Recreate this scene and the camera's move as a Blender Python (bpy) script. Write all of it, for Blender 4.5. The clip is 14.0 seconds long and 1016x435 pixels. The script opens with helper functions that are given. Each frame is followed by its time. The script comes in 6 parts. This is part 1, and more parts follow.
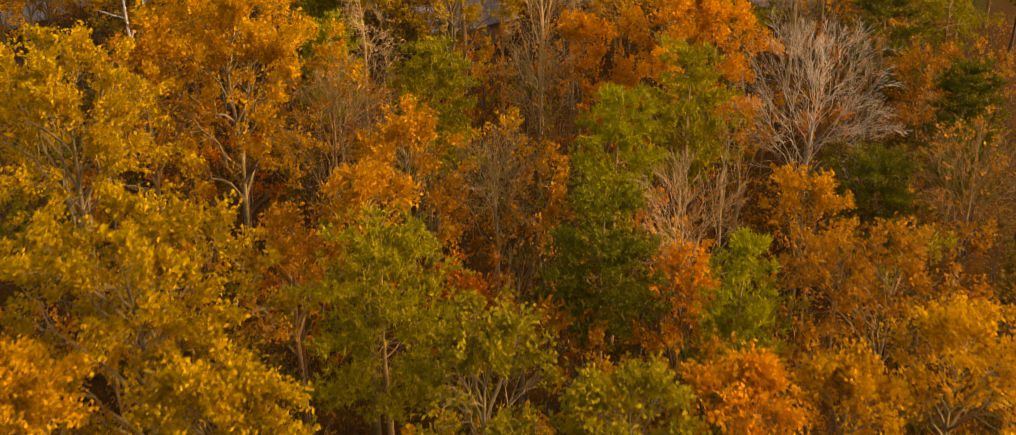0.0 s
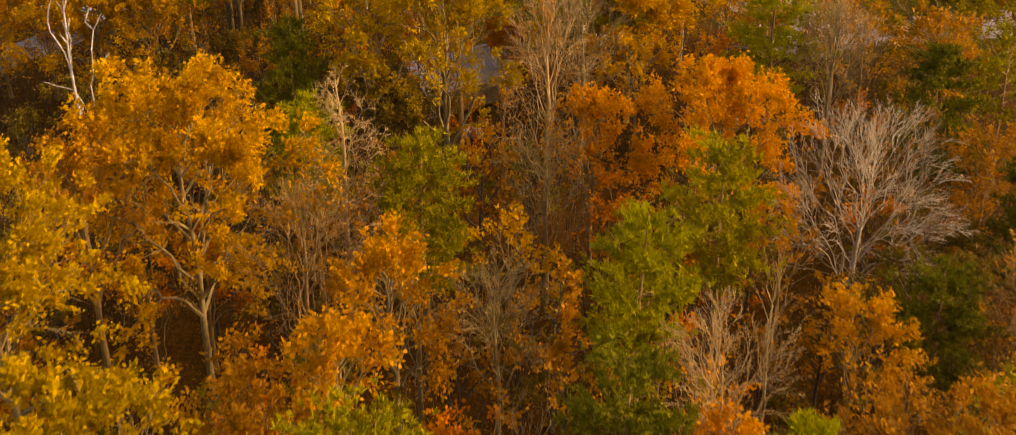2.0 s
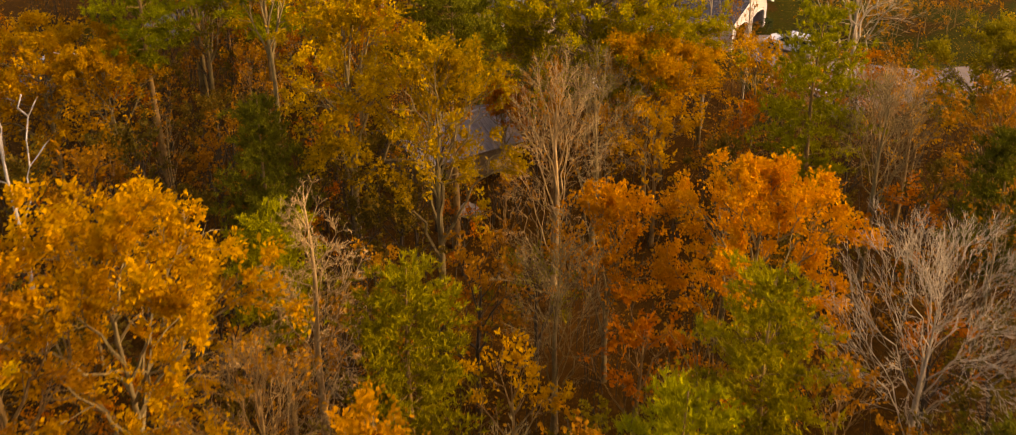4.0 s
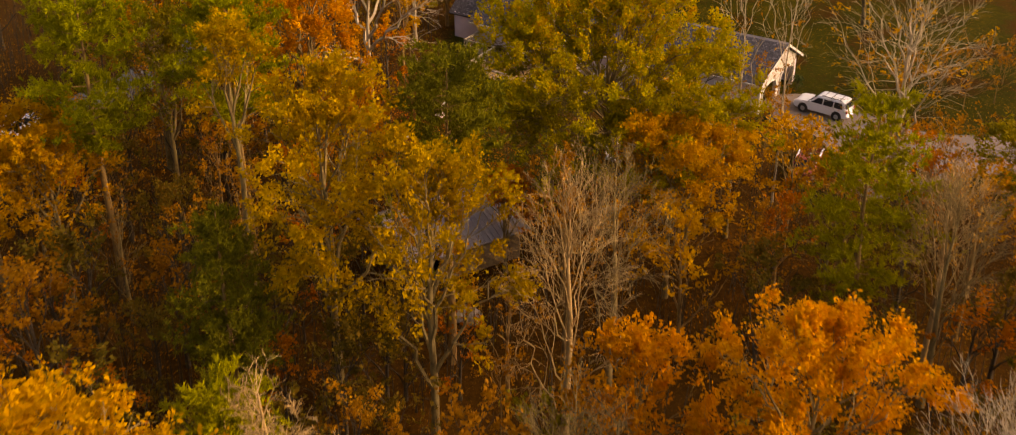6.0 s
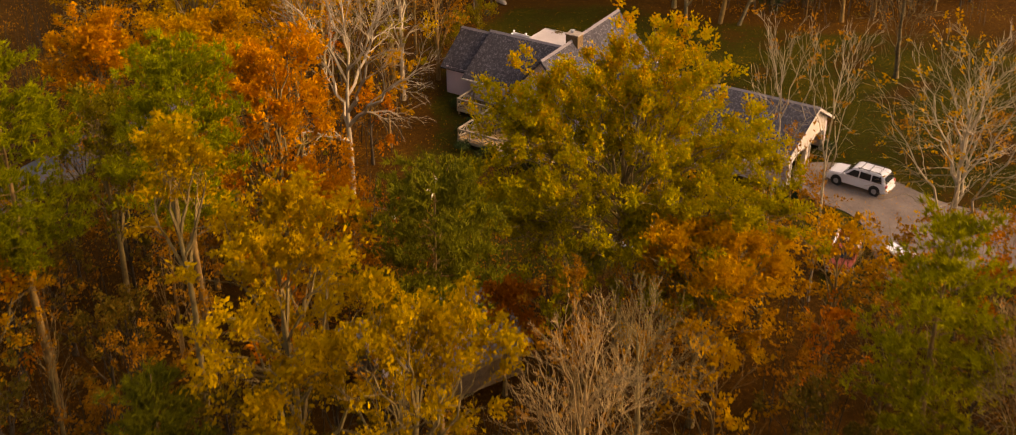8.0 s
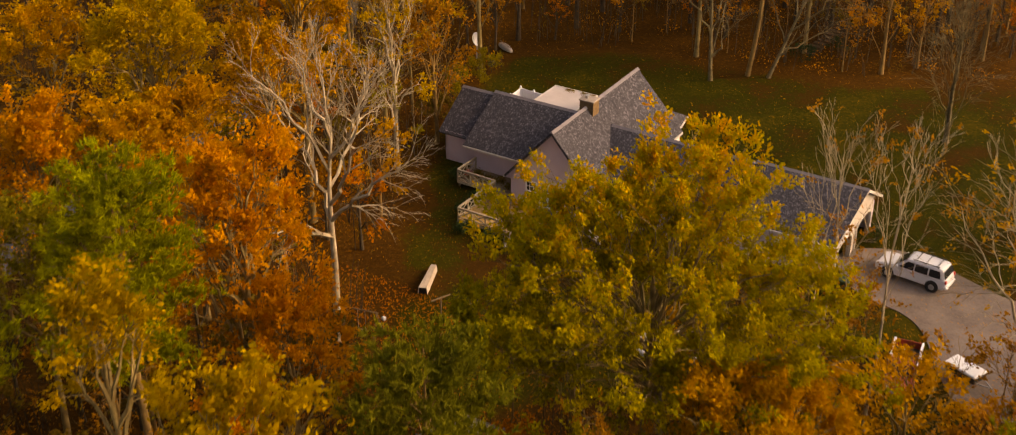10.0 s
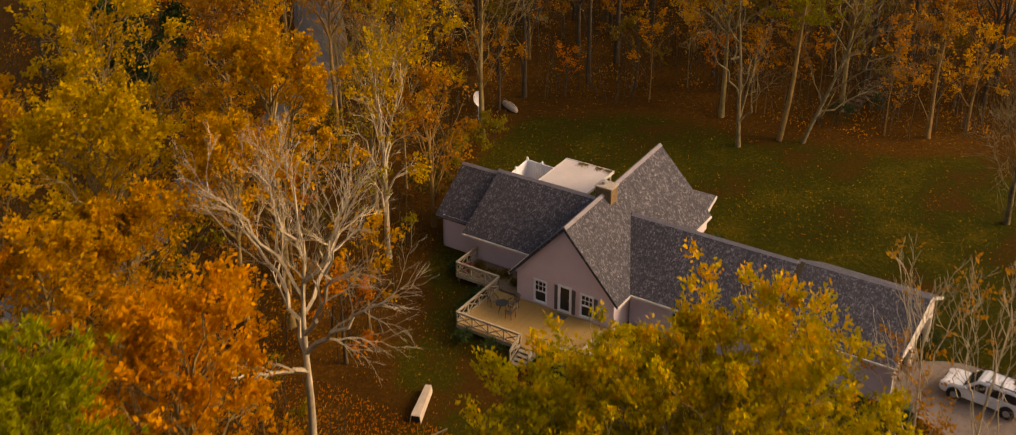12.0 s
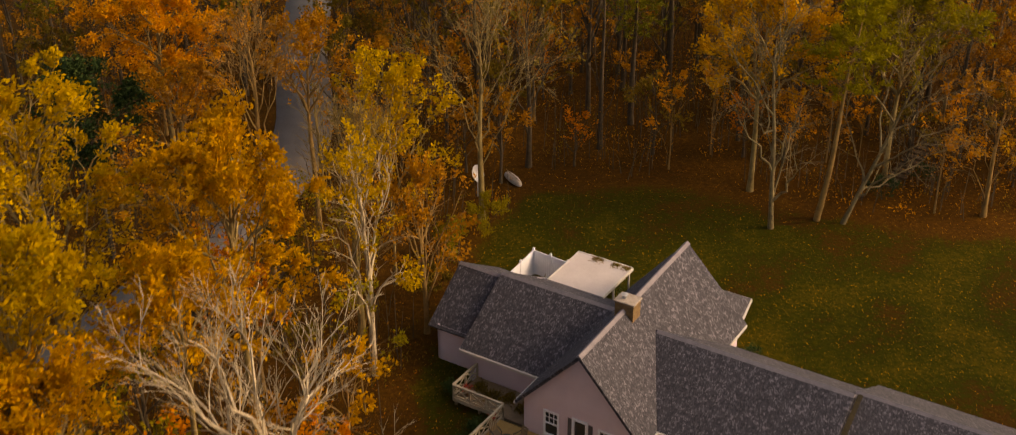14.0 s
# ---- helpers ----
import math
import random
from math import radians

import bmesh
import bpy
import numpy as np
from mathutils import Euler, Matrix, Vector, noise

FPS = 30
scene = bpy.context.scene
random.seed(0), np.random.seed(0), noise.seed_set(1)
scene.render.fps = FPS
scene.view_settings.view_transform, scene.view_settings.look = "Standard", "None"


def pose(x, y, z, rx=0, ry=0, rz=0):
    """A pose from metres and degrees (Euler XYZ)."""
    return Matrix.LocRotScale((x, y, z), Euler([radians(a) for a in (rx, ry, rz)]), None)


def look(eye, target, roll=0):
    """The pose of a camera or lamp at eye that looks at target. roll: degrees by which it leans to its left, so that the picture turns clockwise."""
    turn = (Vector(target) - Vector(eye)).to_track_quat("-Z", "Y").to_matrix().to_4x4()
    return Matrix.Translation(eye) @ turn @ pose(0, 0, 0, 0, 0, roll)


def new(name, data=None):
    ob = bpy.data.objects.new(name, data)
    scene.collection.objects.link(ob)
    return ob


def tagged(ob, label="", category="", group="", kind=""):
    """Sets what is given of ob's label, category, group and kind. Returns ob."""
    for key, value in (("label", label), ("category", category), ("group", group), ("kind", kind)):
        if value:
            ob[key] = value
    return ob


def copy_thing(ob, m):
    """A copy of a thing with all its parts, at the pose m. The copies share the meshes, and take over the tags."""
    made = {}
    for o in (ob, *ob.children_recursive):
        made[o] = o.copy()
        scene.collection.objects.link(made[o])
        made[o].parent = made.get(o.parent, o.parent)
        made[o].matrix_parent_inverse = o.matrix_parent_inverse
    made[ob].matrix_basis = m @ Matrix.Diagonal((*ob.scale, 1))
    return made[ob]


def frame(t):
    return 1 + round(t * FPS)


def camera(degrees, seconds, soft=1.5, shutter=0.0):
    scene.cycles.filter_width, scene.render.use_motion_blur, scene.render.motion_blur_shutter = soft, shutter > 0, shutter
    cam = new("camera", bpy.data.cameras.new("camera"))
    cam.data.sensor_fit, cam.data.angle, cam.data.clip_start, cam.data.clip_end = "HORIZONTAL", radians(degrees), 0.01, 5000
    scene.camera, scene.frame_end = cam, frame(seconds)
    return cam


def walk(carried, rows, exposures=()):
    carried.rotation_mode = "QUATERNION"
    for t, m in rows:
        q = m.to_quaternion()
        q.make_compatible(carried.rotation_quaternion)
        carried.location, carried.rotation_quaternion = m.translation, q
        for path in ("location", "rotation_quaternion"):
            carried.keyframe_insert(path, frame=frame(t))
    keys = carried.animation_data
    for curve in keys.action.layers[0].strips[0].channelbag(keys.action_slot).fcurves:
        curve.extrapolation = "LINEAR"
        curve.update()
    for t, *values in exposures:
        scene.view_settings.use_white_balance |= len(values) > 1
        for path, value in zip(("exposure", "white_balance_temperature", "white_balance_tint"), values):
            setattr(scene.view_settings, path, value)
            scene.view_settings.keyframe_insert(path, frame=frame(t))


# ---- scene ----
cam = camera(43.5, 14.0, soft=1.0, shutter=0.6)
PATH = [
    (0.0, (0.008, 0.015, 47.697), (-0.317, 43.565, 23.122), -0.1),
    (0.5, (-0.092, 3.478, 47.612), (-0.392, 47.053, 23.087), -0.1),
    (1.0, (-0.129, 6.949, 47.632), (-0.379, 50.549, 23.132), -0.0),
    (1.5, (-0.197, 10.472, 47.625), (-0.397, 54.047, 23.100), -0.0),
    (2.0, (-0.289, 14.045, 47.633), (-0.564, 57.620, 23.108), -0.0),
    (2.5, (-0.370, 17.528, 47.621), (-0.695, 61.103, 23.096), 0.0),
    (3.0, (-0.450, 21.012, 47.608), (-0.775, 64.587, 23.058), 0.0),
    (3.2, (-0.474, 22.400, 47.620), (-0.849, 65.974, 23.070), 0.0),
    (5.3, (-0.750, 37.003, 47.664), (-0.750, 80.578, 23.139), -0.0),
    (5.5, (-0.795, 38.429, 47.635), (-0.870, 82.029, 23.135), 0.0),
    (6.0, (-0.875, 41.980, 47.585), (-1.125, 85.605, 23.160), 0.1),
    (6.5, (-0.909, 45.541, 47.550), (-1.184, 89.191, 23.150), 0.1),
    (7.0, (-1.008, 49.043, 47.589), (-1.108, 92.693, 23.189), 0.1),
    (7.5, (-1.082, 52.481, 47.685), (-1.132, 96.106, 23.235), 0.1),
    (8.0, (-1.211, 56.016, 47.690), (-1.286, 99.641, 23.265), 0.0),
    (8.2, (-1.215, 57.394, 47.693), (-1.340, 101.019, 23.268), 0.0),
    (10.3, (-1.498, 72.104, 47.601), (-1.748, 115.753, 23.201), 0.1),
    (10.5, (-1.525, 73.575, 47.599), (-1.925, 117.200, 23.199), 0.1),
    (11.0, (-1.608, 77.064, 47.595), (-1.933, 120.714, 23.220), 0.1),
    (11.5, (-1.695, 80.438, 47.629), (-1.995, 124.088, 23.279), -0.0),
    (12.0, (-1.719, 83.906, 47.634), (-2.044, 127.581, 23.284), -0.1),
    (12.5, (-1.782, 87.399, 47.642), (-2.032, 131.074, 23.317), -0.3),
    (13.0, (-1.919, 90.954, 47.691), (-2.169, 134.629, 23.341), -0.2),
    (13.5, (-1.969, 94.483, 47.655), (-2.319, 138.183, 23.330), -0.4),
    (14.0, (-2.056, 97.927, 47.635), (-2.381, 141.627, 23.360), -0.4),
]
walk(cam, [(t, look(eye, target, roll)) for t, eye, target, roll in PATH],
     exposures=[(0.0, 1.04, 10200, 20), (3.2, 0.98, 10400, 21), (5.5, 0.73, 10700, 23), (8.2, 0.60, 10600, 21), (11.0, 0.41, 10000, 16), (14.0, 0.34, 9600, 15)])

# ---- world, sun ----
world = bpy.data.worlds.new("sky")
scene.world = world
world.use_nodes = True
wn, wl = world.node_tree.nodes, world.node_tree.links
sky = wn.new("ShaderNodeTexSky")
sky.sky_type = "NISHITA"
sky.sun_disc = False
sky.sun_elevation = radians(30)
sky.sun_rotation = radians(95)
sky.air_density, sky.dust_density, sky.ozone_density = 1.0, 4.0, 1.0
wl.new(sky.outputs[0], wn["Background"].inputs[0])
wn["Background"].inputs[1].default_value = 0.185

sun_data = bpy.data.lights.new("sun", "SUN")
sun_data.energy, sun_data.angle, sun_data.color = 1.15, radians(30), (1.0, 0.86, 0.72)
sun = new("sun", sun_data)
sun.matrix_world = look((90, -8, 52), (0, 0, 0))


# ---- materials ----
def material(name, rough=0.8):
    m = bpy.data.materials.new(name)
    m.use_nodes = True
    n = m.node_tree.nodes
    b = n["Principled BSDF"]
    b.inputs["Roughness"].default_value = rough
    b.inputs["Specular IOR Level"].default_value = 0.3
    return m, n, m.node_tree.links, b


def ramp(n, stops):
    r = n.new("ShaderNodeValToRGB")
    e = r.color_ramp.elements
    while len(e) < len(stops):
        e.new(0.5)
    for k, (p, c) in enumerate(stops):
        e[k].position, e[k].color = p, (*c, 1)
    return r


def noise_tex(n, l, scale, detail=4, coord="Object", stretch=None, rough=0.6):
    t = n.new("ShaderNodeTexCoord")
    x = n.new("ShaderNodeTexNoise")
    x.inputs["Scale"].default_value, x.inputs["Detail"].default_value = scale, detail
    x.inputs["Roughness"].default_value = rough
    if stretch:
        mp = n.new("ShaderNodeMapping")
        mp.inputs["Scale"].default_value = stretch
        l.new(t.outputs[coord], mp.inputs["Vector"])
        l.new(mp.outputs["Vector"], x.inputs["Vector"])
    else:
        l.new(t.outputs[coord], x.inputs["Vector"])
    return x


def mathn(n, l, op, a, b=None):
    m = n.new("ShaderNodeMath")
    m.operation = op
    for k, v in enumerate((a, b)):
        if v is None:
            continue
        if isinstance(v, (int, float)):
            m.inputs[k].default_value = v
        else:
            l.new(v, m.inputs[k])
    return m.outputs[0]


def mixn(n, l, fac, a, b, blend="MIX"):
    m = n.new("ShaderNodeMix")
    m.data_type, m.blend_type = "RGBA", blend
    for k, v in ((0, fac), (6, a), (7, b)):
        if isinstance(v, (int, float)):
            m.inputs[k].default_value = v
        elif isinstance(v, tuple):
            m.inputs[k].default_value = (*v, 1)
        else:
            l.new(v, m.inputs[k])
    return m.outputs[2]


def bump(n, l, b, height, strength=0.4, dist=0.02):
    x = n.new("ShaderNodeBump")
    x.inputs["Strength"].default_value, x.inputs["Distance"].default_value = strength, dist
    l.new(height, x.inputs["Height"])
    l.new(x.outputs[0], b.inputs["Normal"])


def leaf_material(name, dark, mid, light, shine=0.4, turned=0.0, mottle=0.26):
    """Leaves: tone per leaf, patches over the crown, light shining through. turned: how much further the top has turned colour."""
    m, n, l, b = material(name, 0.75)
    b.inputs["Specular IOR Level"].default_value = 0.08
    g = n.new("ShaderNodeNewGeometry")
    o = n.new("ShaderNodeObjectInfo")
    patch = noise_tex(n, l, 0.35, 2)
    tuft = noise_tex(n, l, 1.5, 2)
    f = mathn(n, l, "ADD", mathn(n, l, "MULTIPLY", g.outputs["Random Per Island"], 0.26),
              mathn(n, l, "MULTIPLY", patch.outputs[0], 0.81 - mottle))
    f = mathn(n, l, "ADD", f, mathn(n, l, "MULTIPLY", tuft.outputs[0], mottle))
    f = mathn(n, l, "ADD", f, mathn(n, l, "MULTIPLY", o.outputs["Random"], 0.16))
    if turned:
        tc = n.new("ShaderNodeTexCoord")
        xyz = n.new("ShaderNodeSeparateXYZ")
        l.new(tc.outputs["Generated"], xyz.inputs[0])
        f = mathn(n, l, "ADD", f, mathn(n, l, "MULTIPLY", mathn(n, l, "SUBTRACT", xyz.outputs[2], 0.6), turned))
    c = ramp(n, [(0.28, dark), (0.62, mid), (0.98, light)])
    l.new(f, c.inputs[0])
    l.new(c.outputs[0], b.inputs["Base Color"])
    t = n.new("ShaderNodeBsdfTranslucent")
    l.new(c.outputs[0], t.inputs[0])
    mx = n.new("ShaderNodeMixShader")
    mx.inputs[0].default_value = shine
    l.new(b.outputs[0], mx.inputs[1])
    l.new(t.outputs[0], mx.inputs[2])
    l.new(mx.outputs[0], n["Material Output"].inputs[0])
    return m


def bark_material(name, dark, light):
    m, n, l, b = material(name, 0.9)
    a = noise_tex(n, l, 1.2, 3)
    s = noise_tex(n, l, 9, 4, stretch=(1, 1, 0.25))
    f = mathn(n, l, "ADD", mathn(n, l, "MULTIPLY", a.outputs[0], 0.6), mathn(n, l, "MULTIPLY", s.outputs[0], 0.4))
    c = ramp(n, [(0.35, dark), (0.65, light)])
    l.new(f, c.inputs[0])
    l.new(c.outputs[0], b.inputs["Base Color"])
    bump(n, l, b, s.outputs[0], 0.6, 0.03)
    return m


LEAF = {
    "yellow": leaf_material("leaf_yellow", (0.18, 0.114, 0.004), (0.41, 0.238, 0.006), (0.54, 0.325, 0.010)),
    "gold": leaf_material("leaf_gold", (0.27, 0.125, 0.005), (0.50, 0.24, 0.007), (0.65, 0.365, 0.012)),
    "orange": leaf_material("leaf_orange", (0.32, 0.115, 0.005), (0.56, 0.215, 0.008), (0.66, 0.315, 0.013)),
    "redorange": leaf_material("leaf_red_orange", (0.28, 0.08, 0.004), (0.48, 0.145, 0.006), (0.60, 0.23, 0.01)),
    "rust": leaf_material("leaf_rust", (0.18, 0.07, 0.006), (0.36, 0.15, 0.009), (0.51, 0.245, 0.015)),
    "olive": leaf_material("leaf_olive", (0.11, 0.09, 0.005), (0.23, 0.175, 0.007), (0.38, 0.26, 0.012)),
    "oldgold": leaf_material("leaf_old_gold", (0.19, 0.115, 0.004), (0.42, 0.245, 0.006), (0.56, 0.33, 0.010)),
    "amber": leaf_material("leaf_amber", (0.25, 0.10, 0.005), (0.45, 0.192, 0.008), (0.57, 0.28, 0.012)),
    "maple": leaf_material("leaf_maple", (0.16, 0.145, 0.004), (0.40, 0.305, 0.006), (0.72, 0.285, 0.009), 0.4, 0.45, 0.5),
    "magnolia": leaf_material("leaf_evergreen", (0.012, 0.025, 0.008), (0.03, 0.05, 0.012), (0.07, 0.09, 0.02), 0.1),
    "shrub": leaf_material("leaf_shrub", (0.06, 0.05, 0.006), (0.15, 0.1, 0.01), (0.3, 0.15, 0.015)),
}
NEEDLE = {
    "pine_olive": leaf_material("needle_olive", (0.12, 0.10, 0.004), (0.25, 0.20, 0.006), (0.40, 0.31, 0.01), 0.2),
    "pine_green": leaf_material("needle_green", (0.14, 0.13, 0.004), (0.28, 0.245, 0.007), (0.44, 0.38, 0.011), 0.3),
    "pine_mid": leaf_material("needle_mid", (0.105, 0.112, 0.004), (0.21, 0.205, 0.006), (0.35, 0.32, 0.010), 0.3),
    "pine_dark": leaf_material("needle_dark", (0.055, 0.055, 0.004), (0.12, 0.11, 0.005), (0.215, 0.185, 0.01), 0.2),
}
BARK = {
    "grey": bark_material("bark_grey", (0.12, 0.079, 0.027), (0.30, 0.205, 0.076)),
    "dark": bark_material("bark_dark", (0.035, 0.024, 0.013), (0.10, 0.067, 0.036)),
    "white": bark_material("bark_white", (0.26, 0.21, 0.17), (0.55, 0.47, 0.39)),
    "pink": bark_material("bark_pink", (0.22, 0.13, 0.048), (0.44, 0.285, 0.12)),
    "pale": bark_material("bark_pale", (0.24, 0.18, 0.11), (0.50, 0.395, 0.265)),
    "lichen": bark_material("bark_lichen", (0.065, 0.048, 0.02), (0.25, 0.18, 0.085)),
    "brown": bark_material("bark_brown", (0.14, 0.08, 0.024), (0.31, 0.18, 0.058)),
}


def ground_material():
    m, n, l, b = material("leaf_litter_and_grass", 0.95)
    b.inputs["Specular IOR Level"].default_value = 0.03
    a = n.new("ShaderNodeAttribute")
    a.attribute_name = "grass"
    big = noise_tex(n, l, 0.16, 5)
    fine = noise_tex(n, l, 2.6, 5, rough=0.75)
    speck = n.new("ShaderNodeTexVoronoi")
    tc = n.new("ShaderNodeTexCoord")
    l.new(tc.outputs["Object"], speck.inputs["Vector"])
    speck.inputs["Scale"].default_value = 5.5
    litter = ramp(n, [(0.25, (0.016, 0.0075, 0.0015)), (0.5, (0.058, 0.024, 0.0036)), (0.75, (0.15, 0.062, 0.0085))])
    l.new(mathn(n, l, "ADD", mathn(n, l, "MULTIPLY", fine.outputs[0], 0.6), mathn(n, l, "MULTIPLY", big.outputs[0], 0.4)), litter.inputs[0])
    turf = ramp(n, [(0.32, (0.008, 0.0095, 0.001)), (0.52, (0.029, 0.028, 0.002)), (0.72, (0.10, 0.06, 0.005))])
    l.new(mathn(n, l, "ADD", mathn(n, l, "MULTIPLY", fine.outputs[0], 0.45), mathn(n, l, "MULTIPLY", big.outputs[0], 0.55)), turf.inputs[0])
    edge = mathn(n, l, "ADD", a.outputs["Fac"], mathn(n, l, "MULTIPLY", mathn(n, l, "SUBTRACT", big.outputs[0], 0.5), 1.5))
    edge = mathn(n, l, "ADD", edge, mathn(n, l, "MULTIPLY", mathn(n, l, "SUBTRACT", fine.outputs[0], 0.5), 0.9))
    e = ramp(n, [(0.42, (0, 0, 0)), (0.62, (1, 1, 1))])
    l.new(edge, e.inputs[0])
    c = mixn(n, l, e.outputs[0], litter.outputs[0], turf.outputs[0])
    leafc = ramp(n, [(0.0, (0.20, 0.07, 0.012)), (0.5, (0.36, 0.17, 0.03)), (1.0, (0.12, 0.05, 0.012))])
    l.new(speck.outputs["Color"], leafc.inputs[0])
    on = ramp(n, [(0.16, (1, 1, 1)), (0.24, (0, 0, 0))])
    l.new(speck.outputs["Distance"], on.inputs[0])
    c = mixn(n, l, mathn(n, l, "MULTIPLY", mathn(n, l, "MULTIPLY", on.outputs[0], big.outputs[0]), 0.7), c, leafc.outputs[0])
    l.new(c, b.inputs["Base Color"])
    bump(n, l, b, fine.outputs[0], 0.8, 0.12)
    return m


def plain(name, dark, light, rough=0.7, scale=3.0, fine=30.0, strength=0.15, stretch=None, metal=0.0):
    """A weathered surface: blotches and grain between two tones."""
    m, n, l, b = material(name, rough)
    a = noise_tex(n, l, scale, 4)
    g = noise_tex(n, l, fine, 3, stretch=stretch)
    c = ramp(n, [(0.3, dark), (0.7, light)])
    l.new(mathn(n, l, "ADD", mathn(n, l, "MULTIPLY", a.outputs[0], 0.6), mathn(n, l, "MULTIPLY", g.outputs[0], 0.4)), c.inputs[0])
    l.new(c.outputs[0], b.inputs["Base Color"])
    b.inputs["Metallic"].default_value = metal
    bump(n, l, b, g.outputs[0], strength, 0.01)
    return m


def shingle_material(name, tones, warm=0.0):
    """Architectural shingles: courses down the slope, tabs of mixed tone, weather blotches. UVs are in metres."""
    m, n, l, b = material(name, 0.9)
    uv = n.new("ShaderNodeUVMap")
    uv.uv_map = "UVMap"
    br = n.new("ShaderNodeTexBrick")
    br.inputs["Scale"].default_value = 1.0
    br.inputs["Brick Width"].default_value, br.inputs["Row Height"].default_value = 0.30, 0.20
    br.inputs["Mortar Size"].default_value, br.inputs["Bias"].default_value = 0.006, 0.0
    br.inputs["Color1"].default_value, br.inputs["Color2"].default_value = (0, 0, 0, 1), (1, 1, 1, 1)
    br.inputs["Mortar"].default_value = (0, 0, 0, 1)
    l.new(uv.outputs[0], br.inputs["Vector"])
    mp = n.new("ShaderNodeMapping")
    mp.inputs["Scale"].default_value = (15.5, 8.5, 1)
    l.new(uv.outputs[0], mp.inputs["Vector"])
    vo = n.new("ShaderNodeTexVoronoi")
    vo.inputs["Scale"].default_value = 1.0
    l.new(mp.outputs[0], vo.inputs["Vector"])
    big = n.new("ShaderNodeTexNoise")
    big.inputs["Scale"].default_value, big.inputs["Detail"].default_value = 0.45, 5
    l.new(uv.outputs[0], big.inputs["Vector"])
    sep = n.new("ShaderNodeSeparateColor")
    l.new(vo.outputs["Color"], sep.inputs[0])
    f = mathn(n, l, "ADD", mathn(n, l, "MULTIPLY", br.outputs[0], 0.22), mathn(n, l, "MULTIPLY", sep.outputs[0], 0.62))
    f = mathn(n, l, "ADD", f, mathn(n, l, "MULTIPLY", big.outputs[0], 0.22))
    c = ramp(n, [(0.20, tones[0]), (0.66, tones[1]), (0.98, tones[2])])
    l.new(f, c.inputs[0])
    l.new(c.outputs[0], b.inputs["Base Color"])
    bump(n, l, b, f, 0.5, 0.02)
    return m


def siding_material():
    m, n, l, b = material("mauve_siding", 0.6)
    a = noise_tex(n, l, 0.7, 4)
    w = n.new("ShaderNodeTexWave")
    w.bands_direction, w.wave_profile = "Z", "SAW"
    w.inputs["Scale"].default_value = 1.55
    tc = n.new("ShaderNodeTexCoord")
    l.new(tc.outputs["Object"], w.inputs["Vector"])
    c = ramp(n, [(0.3, (0.55, 0.445, 0.505)), (0.7, (0.62, 0.515, 0.575))])
    l.new(a.outputs[0], c.inputs[0])
    l.new(c.outputs[0], b.inputs["Base Color"])
    bump(n, l, b, w.outputs["Fac"], 0.3, 0.02)
    return m


def glass_material():
    m, n, l, b = material("window_glass", 0.05)
    b.inputs["Base Color"].default_value = (0.02, 0.022, 0.025, 1)
    b.inputs["Specular IOR Level"].default_value = 0.6
    return m


M_GROUND = ground_material()
M_SIDING = siding_material()
M_SHINGLE = shingle_material("grey_shingles", ((0.027, 0.0255, 0.032), (0.057, 0.0525, 0.063), (0.195, 0.173, 0.20)))
M_RIDGE = plain("ridge_cap", (0.14, 0.122, 0.135), (0.25, 0.22, 0.235), 0.9, 2, 12, 0.3)
M_TRIM = plain("white_trim", (0.50, 0.45, 0.40), (0.66, 0.61, 0.56), 0.5, 2, 20, 0.05)
M_CREAM = plain("cream_garage_wall", (0.43, 0.37, 0.32), (0.55, 0.48, 0.42), 0.6, 1.5, 20, 0.1)
M_VINYL = plain("white_vinyl", (0.70, 0.70, 0.74), (0.80, 0.80, 0.84), 0.4, 2, 20, 0.05)
M_GLASS = glass_material()
M_SHUTTER = plain("grey_shutter", (0.07, 0.06, 0.065), (0.12, 0.105, 0.11), 0.6)
M_DECK = plain("deck_boards", (0.27, 0.155, 0.05), (0.43, 0.265, 0.092), 0.8, 1.5, 14, 0.2, (0.15, 1, 1))
M_RAIL = plain("weathered_rail", (0.28, 0.22, 0.15), (0.45, 0.375, 0.27), 0.8, 2, 18, 0.2)
M_BRICK = plain("chimney_brick", (0.10, 0.06, 0.03), (0.24, 0.15, 0.07), 0.9, 4, 14, 0.4)
M_METAL = plain("grey_metal", (0.28, 0.27, 0.27), (0.42, 0.41, 0.41), 0.5, 2, 15, 0.1, None, 0.3)
M_CANOPY = plain("patio_roof", (0.44, 0.38, 0.365), (0.56, 0.495, 0.475), 0.7, 0.6, 8, 0.1)
M_CONCRETE = plain("driveway_concrete", (0.10, 0.075, 0.062), (0.235, 0.18, 0.155), 0.9, 0.45, 7, 0.2)
M_ASPHALT = plain("road_asphalt", (0.10, 0.085, 0.078), (0.165, 0.142, 0.13), 0.9, 0.3, 9, 0.2)
M_SHED = plain("shed_roof_metal", (0.20, 0.17, 0.18), (0.36, 0.31, 0.32), 0.6, 0.5, 8, 0.1, None, 0.2)
M_WOOD = plain("weathered_wood", (0.12, 0.08, 0.045), (0.26, 0.18, 0.11), 0.85, 2, 12, 0.3)
M_PALE = plain("pale_wood", (0.36, 0.28, 0.215), (0.54, 0.44, 0.35), 0.7, 2, 12, 0.15)
